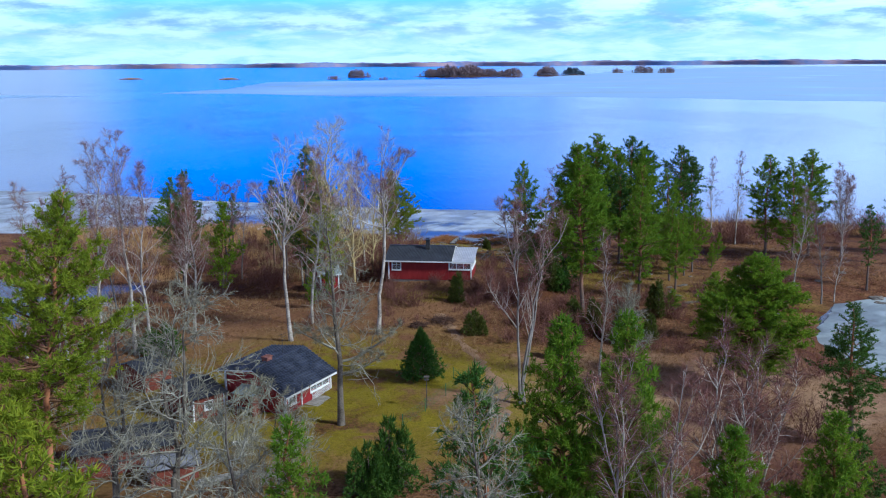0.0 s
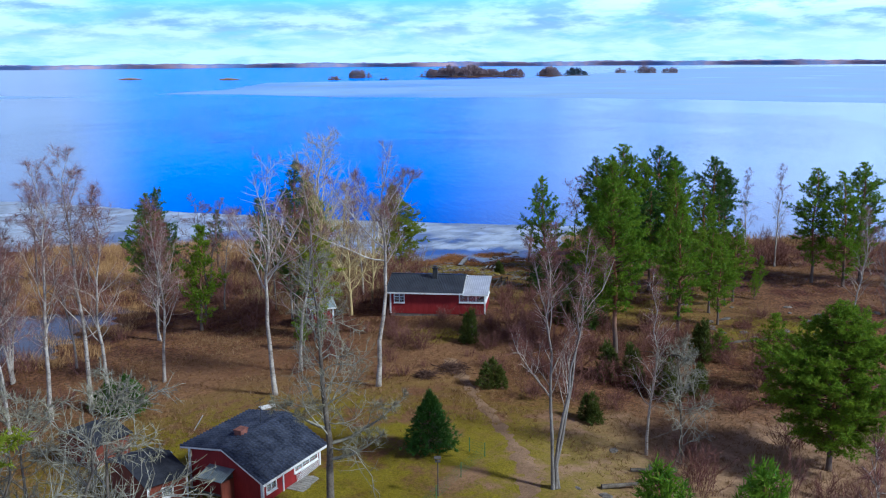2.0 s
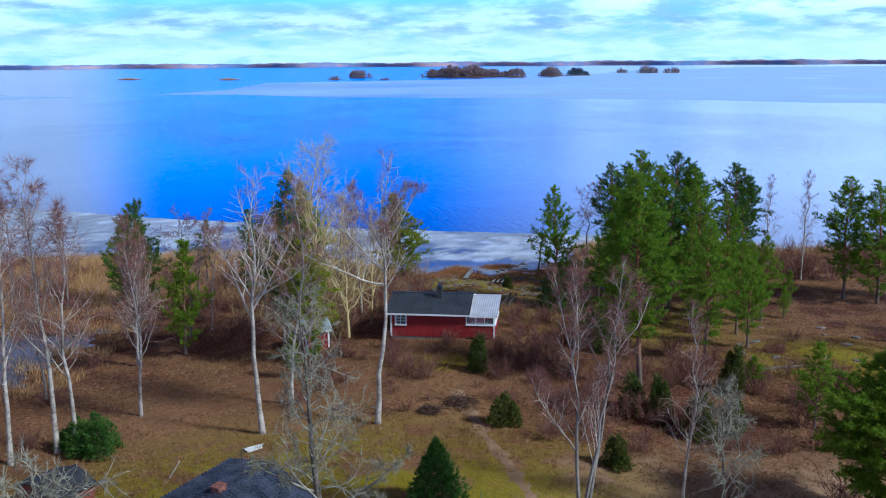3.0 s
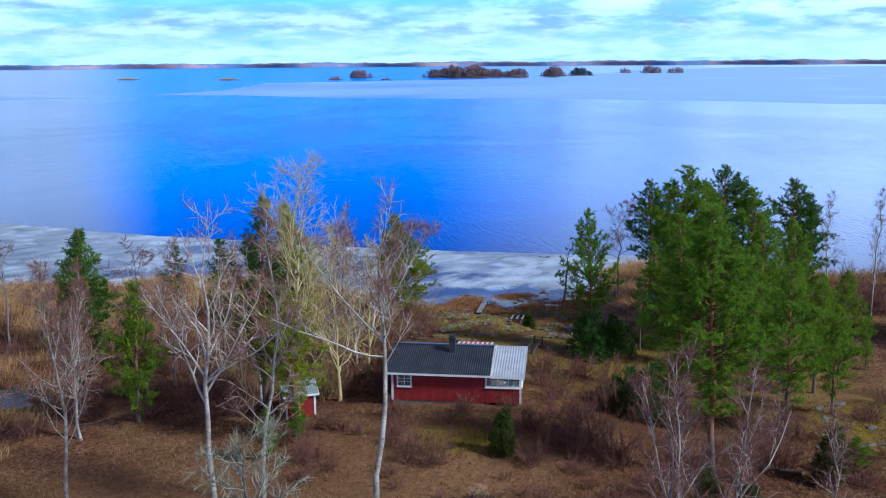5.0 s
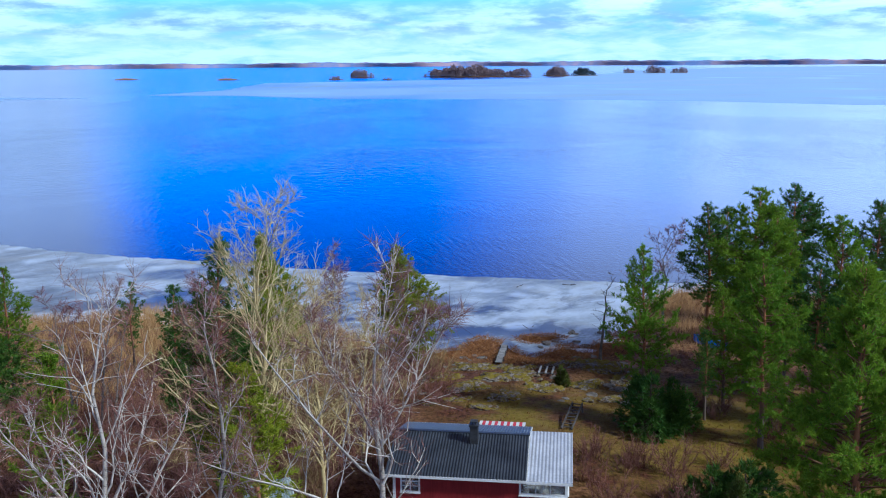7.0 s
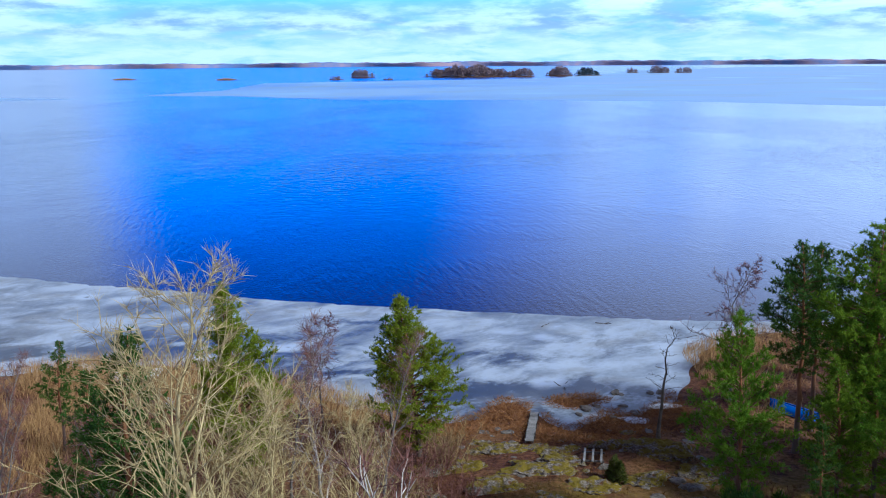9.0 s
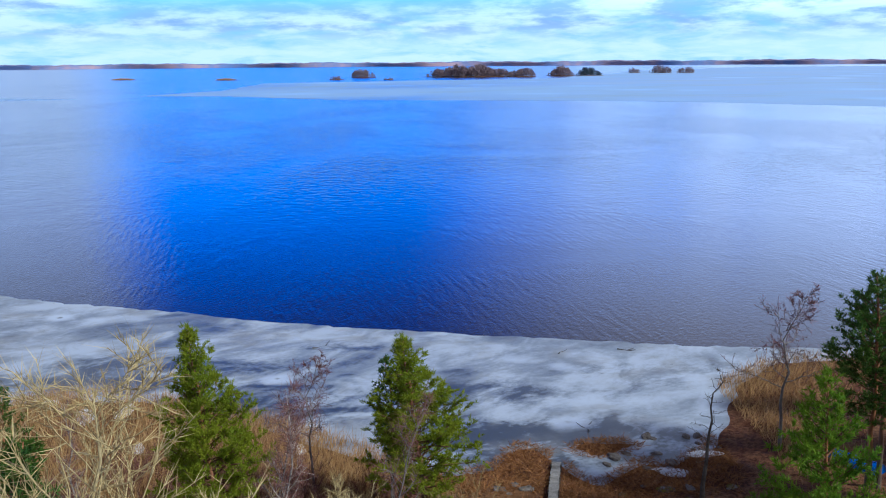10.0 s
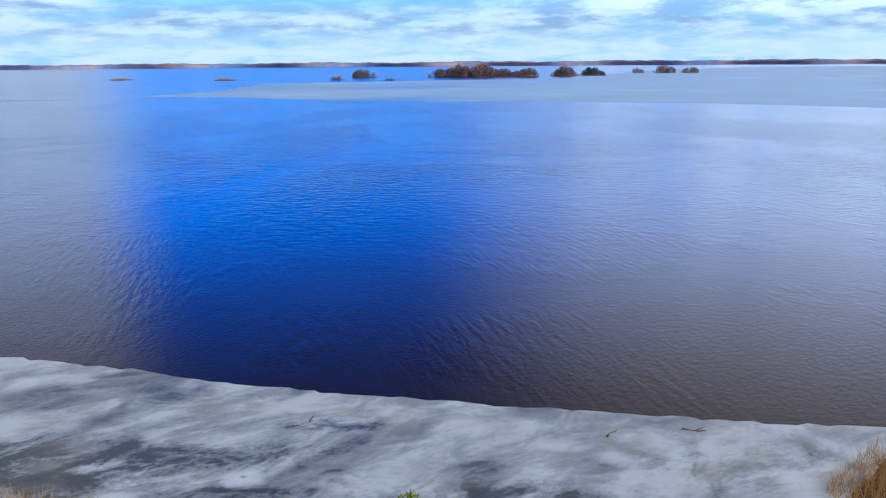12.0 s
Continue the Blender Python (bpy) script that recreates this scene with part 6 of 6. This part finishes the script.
timber_pile(-14.9, 54.9, 30, "pale sawn boards stacked beside the garage", GREY_WOOD, 12, 3.0)
timber_pile(-14.6, 82.6, 35, "long white poles lying behind the cabin", WHITE, 4, 3.6)
timber_pile(-14.2, 61.2, 15, "short pale boards on the lawn", WHITE, 3, 1.0)


def footpath():
    pts = [(-0.5, 93.0), (0.3, 90.0), (0.9, 87.5), (1.7, 84.0), (2.5, 80.5), (3.4, 77.3), (4.1, 74.4), (4.6, 71.0), (4.4, 67.5), (4.0, 63.0), (3.2, 57.0), (2.0, 50.0)]
    vs, fs = [], []
    fine = []
    for (ax, ay), (bx, by) in zip(pts, pts[1:]):
        fine += [(ax + (bx - ax) * k / 6, ay + (by - ay) * k / 6) for k in range(6)]
    n = 5
    for i, (x, y) in enumerate(fine):
        w = 0.75 + (0.45 if y < 74 else 0.0) + 0.20 * math.sin(i * 0.9) + 0.16 * math.sin(i * 2.3)
        for j in range(n):
            s = (j / (n - 1) - 0.5) * 2
            px = x + s * w
            vs.append((px, y, gz(px, y) + 0.035 - 0.10 * abs(s) ** 2))
    fs = [(i * n + j, i * n + j + 1, (i + 1) * n + j + 1, (i + 1) * n + j) for i in range(len(fine) - 1) for j in range(n - 1)]
    ob = mesh_ob("path", vs, fs, grainy("trodden_earth", (0.13, 0.075, 0.04), (0.34, 0.215, 0.125), 0.5, 9), smooth=True)
    tagged(ob, "trodden grey-brown footpath across the grass", "path", kind="structure")


footpath()


def snow_patch(x, y, sx, sy, seed):
    ob = rock(x, y, sx, sy, 0.10, seed, SNOW, None, 0.0, "snow_patch", "small melting patch of old snow", "snow patches")
    ob.location.z = max(gz(x, y), 0.05) + 0.02


for k, (x, y, sx, sy) in enumerate([(9.6, 144.3, 1.5, 0.75), (12.5, 147.3, 1.4, 0.6), (-33, 153.5, 1.6, 0.7), (-30.5, 155, 1.8, 0.6), (-36.5, 156, 2.2, 0.7), (-23, 150.5, 1.6, 0.6), (-16, 148.0, 1.2, 0.5), (-27.0, 147.5, 1.0, 0.4)]):
    snow_patch(x, y, sx, sy, 800 + k)


# ---------------------------------------------------------------- undergrowth
def scatter(seed, n, x0, x1, y0, y1, keep_fn):
    rng = np.random.default_rng(seed)
    x, y = rng.uniform(x0, x1, n), rng.uniform(y0, y1, n)
    k = keep_fn(x, y, rng)
    return x[k], y[k], rng


def away_from_houses(x, y):
    ok = np.ones(x.shape, bool)
    for cx, cy, ang, L, W in ((-6.28, 106.05, -6.9, 9.6, 6.9), (-11.45, 66.5, 63.6, 6.0, 5.5), (-18.15, 66.25, 43, 2.5, 5.2), (-24.0, 73.4, 56, 2.8, 3.8), (-23.2, 57.0, 18, 6, 4), (-17.9, 55.2, 24, 2.9, 2.4), (-13.9, 104.7, 20, 2.1, 2.6)):
        c, s = math.cos(radians(ang)), math.sin(radians(ang))
        u, v = (x - cx) * c + (y - cy) * s, -(x - cx) * s + (y - cy) * c
        ok &= ~((u > -0.5) & (u < L + 0.5) & (v > -0.5) & (v < W + 0.5))
    return ok


def blades(name, x, y, rng, height, width, lean, mat, label, category, per=1):
    x, y = np.repeat(x, per), np.repeat(y, per)
    if per > 1:
        x, y = x + rng.normal(size=x.shape) * 0.07, y + rng.normal(size=y.shape) * 0.07
    z = np.maximum(land_height(x, y), 0.03) - 0.03
    p = np.stack([x, y, z], -1)
    d = unit(rng.normal(size=p.shape) * np.array([lean, lean, 0.1]) + np.array([0.15, 0.05, 1.0]))
    v, f = blade_mesh(p, d, height * rng.uniform(0.45, 1.15, len(p)), np.full(len(p), width), rng)
    return tagged(mesh_ob(name, v.tolist(), f.tolist(), mat), label, category, kind="stuff")


def patchy(x, y):
    return ripple(x, y, 0.55) * 0.5 + ripple(x + 13, y - 7, 1.6) * 0.35


x, y, rng = scatter(1, 110000, -62, -8, 122, 163, lambda x, y, r: (np.minimum(signed(x, y, LAND), 40) > -1.5) & (signed(x, y, LAGOON) < 1.0) & (patchy(x, y) + step(118, 140, y) * 0.7 + r.normal(size=x.shape) * 0.15 > 0.42) & (y > 124 + 0.25 * (x + 40)))
blades("reeds", x, y, rng, 1.4, 0.018, 0.35, REED, "tall straw-coloured reeds along the marshy shore", "reeds")
x, y, rng = scatter(6, 26000, -64, -33, 92, 126, lambda x, y, r: (np.abs(signed(x, y, LAGOON)) < 7) & (land_height(x, y) > -0.22) & (ripple(x * 0.8, y * 1.7, 1.4) + r.normal(size=x.shape) * 0.2 > 0.05))
blades("reeds", x, y, rng, 1.2, 0.018, 0.4, REED, "sparse straw-coloured reeds round the lagoon", "reeds")
x, y, rng = scatter(2, 60000, 17, 75, 140, 171, lambda x, y, r: (signed(x, y, LAND) > -1.2) & (signed(x, y, LAND) < 7 + r.normal(size=x.shape) * 2) & (patchy(x, y) + r.normal(size=x.shape) * 0.2 > -0.1))
blades("reeds", x, y, rng, 1.25, 0.020, 0.45, REED, "tangled straw-coloured reeds on the point", "reeds")
x, y, rng = scatter(3, 26000, -9, 14, 139, 151, lambda x, y, r: (np.maximum(signed(x, y, LAND), signed(x, y, ISLET)) > -0.4) & (np.maximum(signed(x, y, LAND) * 0.7, signed(x, y, ISLET)) < 3.2 + r.normal(size=x.shape) * 0.6) & (np.abs(x - 1.4 - (y - 141) * 0.14) > 0.5))
blades("flattened_reeds", x, y, rng, 0.62, 0.026, 2.4, leafy("old_red_reed", ((0.19, 0.075, 0.025), (0.42, 0.21, 0.08), (0.27, 0.12, 0.04), (0.34, 0.17, 0.06)), 0.85, 0.1), "flattened rust-brown reeds at the water's edge", "reeds")
x, y, rng = scatter(4, 42000, -48, 55, 42, 142, lambda x, y, r: (land_height(x, y) > 0.2) & away_from_houses(x, y) & (patchy(x, y) + r.normal(size=x.shape) * 0.35 > 0.0) & (((x + 6) / 17) ** 2 + ((y - 68) / 13) ** 2 + r.normal(size=x.shape) * 0.2 > 0.9))
blades("dry_grass", x, y, rng, 0.34, 0.016, 0.55, GRASS, "tufts of dry brown grass", "grass", 6)
x, y, rng = scatter(7, 36000, -32, 33, 62, 106, lambda x, y, r: away_from_houses(x, y) & (land_height(x, y) > 0.3) & (((x + 6) / 17) ** 2 + ((y - 68) / 13) ** 2 > 0.9) & (ripple(x + 3, y + 8, 1.1) + r.normal(size=x.shape) * 0.3 > 0.1))
blades("straw_tufts", x, y, rng, 0.42, 0.017, 0.8, leafy("pale_straw", ((0.160, 0.084, 0.036), (0.416, 0.272, 0.144), (0.240, 0.136, 0.064), (0.320, 0.192, 0.088)), 0.85, 0.15), "pale bleached tufts of last year's grass", "grass", 4)
x, y, rng = scatter(5, 12000, -24, 12, 54, 84, lambda x, y, r: (((x + 6) / 18) ** 2 + ((y - 68) / 14) ** 2 < 1) & away_from_houses(x, y))
blades("lawn_grass", x, y, rng, 0.13, 0.014, 0.6, leafy("moss_grass", ((0.11, 0.11, 0.004), (0.32, 0.28, 0.010), (0.20, 0.18, 0.008), (0.28, 0.20, 0.015)), 0.9, 0.1), "short mossy lawn grass", "grass", 5)


MASS = []


def thickets(seed, n, x0, x1, y0, y1, keys, lo, hi, cond=None, group="leafless thickets", mass=False):
    """Leafless thickets strewn over a stretch of ground; mass: the far ones, which run together."""
    rng = random.Random(seed)
    done = 0
    for _ in range(n * 6):
        x, y = rng.uniform(x0, x1), rng.uniform(y0, y1)
        if gz(x, y) < 0.25 or not away_from_houses(np.array([x]), np.array([y]))[0] or (cond and not cond(x, y)):
            continue
        if abs(x - (0.9 + (87.5 - y) * 0.2)) < 1.4 and 62 < y < 94:
            continue
        key, size, turn, fat = rng.choice(keys), rng.uniform(lo, hi), rng.uniform(0, 360), rng.uniform(1.0, 1.5)
        if mass:
            MASS.append((key, pose(x, y, gz(x, y), 0, 0, turn) @ Matrix.Diagonal((size * fat, size * fat, size, 1))))
        else:
            stand(key, "thicket", x, y, size, turn, group, fat=fat)
        done += 1
        if done >= n:
            break


def brushwood():
    """The far thickets in one mesh."""
    vs, fs, base = [], [], 0
    store = {}
    for key, m in MASS:
        if key not in store:
            pv, pf, off = [], [], 0
            for ob in LIBRARY[key][0].children:
                pv += [(*v.co, 1.0) for v in ob.data.vertices]
                pf += [tuple(i + off for i in f.vertices) for f in ob.data.polygons]
                off = len(pv)
            store[key] = (np.array(pv), pf)
        pv, pf = store[key]
        vs += (pv @ np.array(m.transposed()))[:, :3].tolist()
        fs += [tuple(i + base for i in f) for f in pf]
        base += len(pv)
    tagged(mesh_ob("brushwood", vs, fs, BRUSH), "reddish leafless brushwood under the trees and on the shore", "brushwood", kind="stuff")


thickets(1, 75, 4, 32, 82, 108, ("shrub_a", "shrub_b"), 0.6, 1.2, lambda x, y: x > 5 + (y - 82) * 0.05)
thickets(2, 92, -36, -6, 104, 142, ("shrub_a", "shrub_b", "shrub_a"), 0.7, 1.5, mass=True)
thickets(10, 52, -23, -4, 107, 134, ("shrub_c", "shrub_a", "shrub_c"), 0.7, 1.25)
thickets(3, 15, 4.5, 11, 98, 115, ("shrub_a", "shrub_b"), 0.8, 1.35)
thickets(4, 34, 36, 68, 136, 157, ("shrub_a",), 1.0, 1.7, mass=True)
thickets(5, 20, -60, -36, 124, 150, ("shrub_a", "shrub_b"), 0.7, 1.3, mass=True)
thickets(6, 62, -14, 8, 88, 104, ("shrub_b", "shrub_a"), 0.4, 0.85)
thickets(7, 26, 12, 48, 108, 140, ("shrub_b",), 0.5, 1.0, mass=True)
thickets(8, 16, -46, -30, 74, 98, ("shrub_a", "shrub_b"), 0.7, 1.3, mass=True)
thickets(9, 34, 11, 34, 40, 80, ("shrub_b", "shrub_a", "shrub_a"), 0.7, 1.4)
brushwood()
for x, y, s in [(-9.0, 55.5, 0.9), (-11.5, 54.0, 0.9), (-13.0, 58.0, 0.8)]:
    stand("shrub_g", "shrub", x, y, s, group="lichen-grey shrubs")


# ---------------------------------------------------------------- distance
FAR_BARE = leafy("far_bare_wood", ((0.19, 0.14, 0.16), (0.36, 0.26, 0.26), (0.25, 0.18, 0.21), (0.30, 0.22, 0.18)), 0.9, 0)
FAR_PINE = leafy("far_pine_wood", ((0.03, 0.05, 0.06), (0.06, 0.085, 0.085), (0.045, 0.06, 0.085), (0.05, 0.07, 0.05)), 0.9, 0)
# distance haze is put into these blue-violet wood tones
HAZED_SHORE = grainy("hazed_shore_wood", (0.16, 0.24, 0.50), (0.48, 0.34, 0.40), 0.0035, 0.02, bumps=0, spread=0.16)


def islet(x, y, w, depth, h, mat, seed, label, reed=False):
    rng = np.random.default_rng(seed)
    root = empty("islet", pose(x, y, 0), label, "island")
    n = 40
    a = np.linspace(0, 2 * math.pi, n, endpoint=False)
    rr = 1 + 0.12 * np.sin(a * 3 + seed) + 0.07 * np.sin(a * 5 + 2 * seed)
    vs, fs = [(0, 0, 1.1)], []
    for k, (s, z) in enumerate(((0.8, 0.8), (1.0, -0.3))):
        vs += [(math.cos(q) * w / 2 * s * r, math.sin(q) * depth / 2 * s * r, z) for q, r in zip(a, rr)]
    fs += [(0, 1 + i, 1 + (i + 1) % n) for i in range(n)]
    fs += [(1 + i, 1 + n + i, 1 + n + (i + 1) % n, 1 + (i + 1) % n) for i in range(n)]
    mesh_ob("ground", vs, fs, GROUND, root, smooth=True)
    if reed:
        m = int(w * 90)
        ang, rad = rng.random(m) * 6.28, np.sqrt(rng.random(m))
        p = np.stack([np.cos(ang) * rad * w * 0.5, np.sin(ang) * rad * depth * 0.5, np.full(m, 0.2)], -1)
        d = unit(rng.normal(size=(m, 3)) * 0.15 + np.array([0, 0, 1]))
        tagged(mesh_ob("reeds", *blade_mesh(p, d, h * rng.uniform(0.4, 1.1, m) * (1.05 - rad ** 2), np.full(m, 0.16), rng), REED, root), kind="stuff")
        return root
    trees = max(5, int(w * depth / 26))
    tp, td, tl, tw, trunks = [], [], [], [], []
    for _ in range(trees):
        ang, rad = rng.random() * 6.28, math.sqrt(rng.random()) * 0.94
        px, py = math.cos(ang) * rad * w / 2, math.sin(ang) * rad * depth / 2
        th = h * rng.uniform(0.4, 1.0) ** 0.8 * (1 - 0.72 * abs(2 * px / w) ** 2.2) * (0.86 + 0.14 * math.sin(px * 0.16 + seed))
        trunks.append((px, py, 0.2, px, py, th * 0.8, 0.16, 0.05))
        m = 95
        c = rng.random(m) ** 0.7
        q = rng.random(m) * 6.28
        out = th * 0.27 * np.sin(np.clip(c * 0.9 + 0.1, 0, 1) * math.pi) ** 0.7 * rng.random(m) ** 0.5
        tp.append(np.stack([px + np.cos(q) * out, py + np.sin(q) * out, th * (0.02 + 0.86 * c)], -1))
        td.append(unit(np.stack([np.cos(q) * 0.8, np.sin(q) * 0.8, np.full(m, 0.9)], -1) + rng.normal(size=(m, 3)) * 0.25))
        tl.append(th * 0.16 * rng.uniform(0.5, 1.2, m))
        tw.append(np.full(m, 0.18 + 0.020 * th))
    tagged(mesh_ob("trunks", *tube_mesh(trunks, 4), GREY_BARK, root), kind="stuff")
    tagged(mesh_ob("tree_crowns", *blade_mesh(np.concatenate(tp), np.concatenate(td), np.concatenate(tl), np.concatenate(tw), rng), mat, root), kind="stuff")
    return root


islet(-531, 1615, 40, 22, 3.2, REED, 201, "low reed islet far out on the lake", True)
islet(-348, 1534, 34, 20, 3.4, REED, 202, "low ochre reed islet in the lake", True)
islet(-177, 1498, 24, 16, 7, FAR_BARE, 203, "small islet of bare red bushes", False)
islet(-155, 1690, 46, 22, 17, FAR_BARE, 204, "islet with a tuft of bare trees")
islet(-98, 1462, 15, 10, 7, FAR_BARE, 205, "tiny bushy islet in the lake")
islet(20, 1680, 150, 45, 24, FAR_BARE, 206, "wooded island with bare brown trees")
islet(105, 1650, 50, 30, 17, FAR_BARE, 207, "wooded tail of the larger island")
islet(172, 1700, 50, 26, 19, FAR_BARE, 208, "wooded islet with bare trees")
islet(218, 1690, 46, 26, 18, FAR_PINE, 209, "islet with dark trees")
islet(340, 1943, 26, 16, 13, FAR_BARE, 210, "small wooded islet in the lake")
islet(385, 1915, 46, 22, 20, FAR_BARE, 211, "wooded islet with tall bare trees")
islet(425, 1890, 34, 18, 17, FAR_BARE, 212, "wooded islet with bare crowns")


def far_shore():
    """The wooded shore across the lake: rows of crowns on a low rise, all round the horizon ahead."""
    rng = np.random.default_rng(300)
    root = empty("far_shore", Matrix(), "wooded far shore across the lake, coloured blue-violet for haze", "far shore", kind="structure")
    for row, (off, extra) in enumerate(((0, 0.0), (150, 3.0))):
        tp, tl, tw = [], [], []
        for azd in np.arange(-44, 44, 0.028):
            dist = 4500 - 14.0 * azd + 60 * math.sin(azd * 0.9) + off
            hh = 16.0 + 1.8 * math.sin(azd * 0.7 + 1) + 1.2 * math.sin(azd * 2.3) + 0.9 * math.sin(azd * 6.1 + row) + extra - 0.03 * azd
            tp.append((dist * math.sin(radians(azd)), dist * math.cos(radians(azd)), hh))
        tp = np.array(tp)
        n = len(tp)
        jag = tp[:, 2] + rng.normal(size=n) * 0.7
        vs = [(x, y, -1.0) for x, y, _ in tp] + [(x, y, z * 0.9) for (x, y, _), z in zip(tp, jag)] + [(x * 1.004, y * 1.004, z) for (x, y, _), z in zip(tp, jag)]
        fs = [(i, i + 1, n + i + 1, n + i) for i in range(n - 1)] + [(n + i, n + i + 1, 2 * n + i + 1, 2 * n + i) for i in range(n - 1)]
        mesh_ob("woods", vs, fs, HAZED_SHORE, root)
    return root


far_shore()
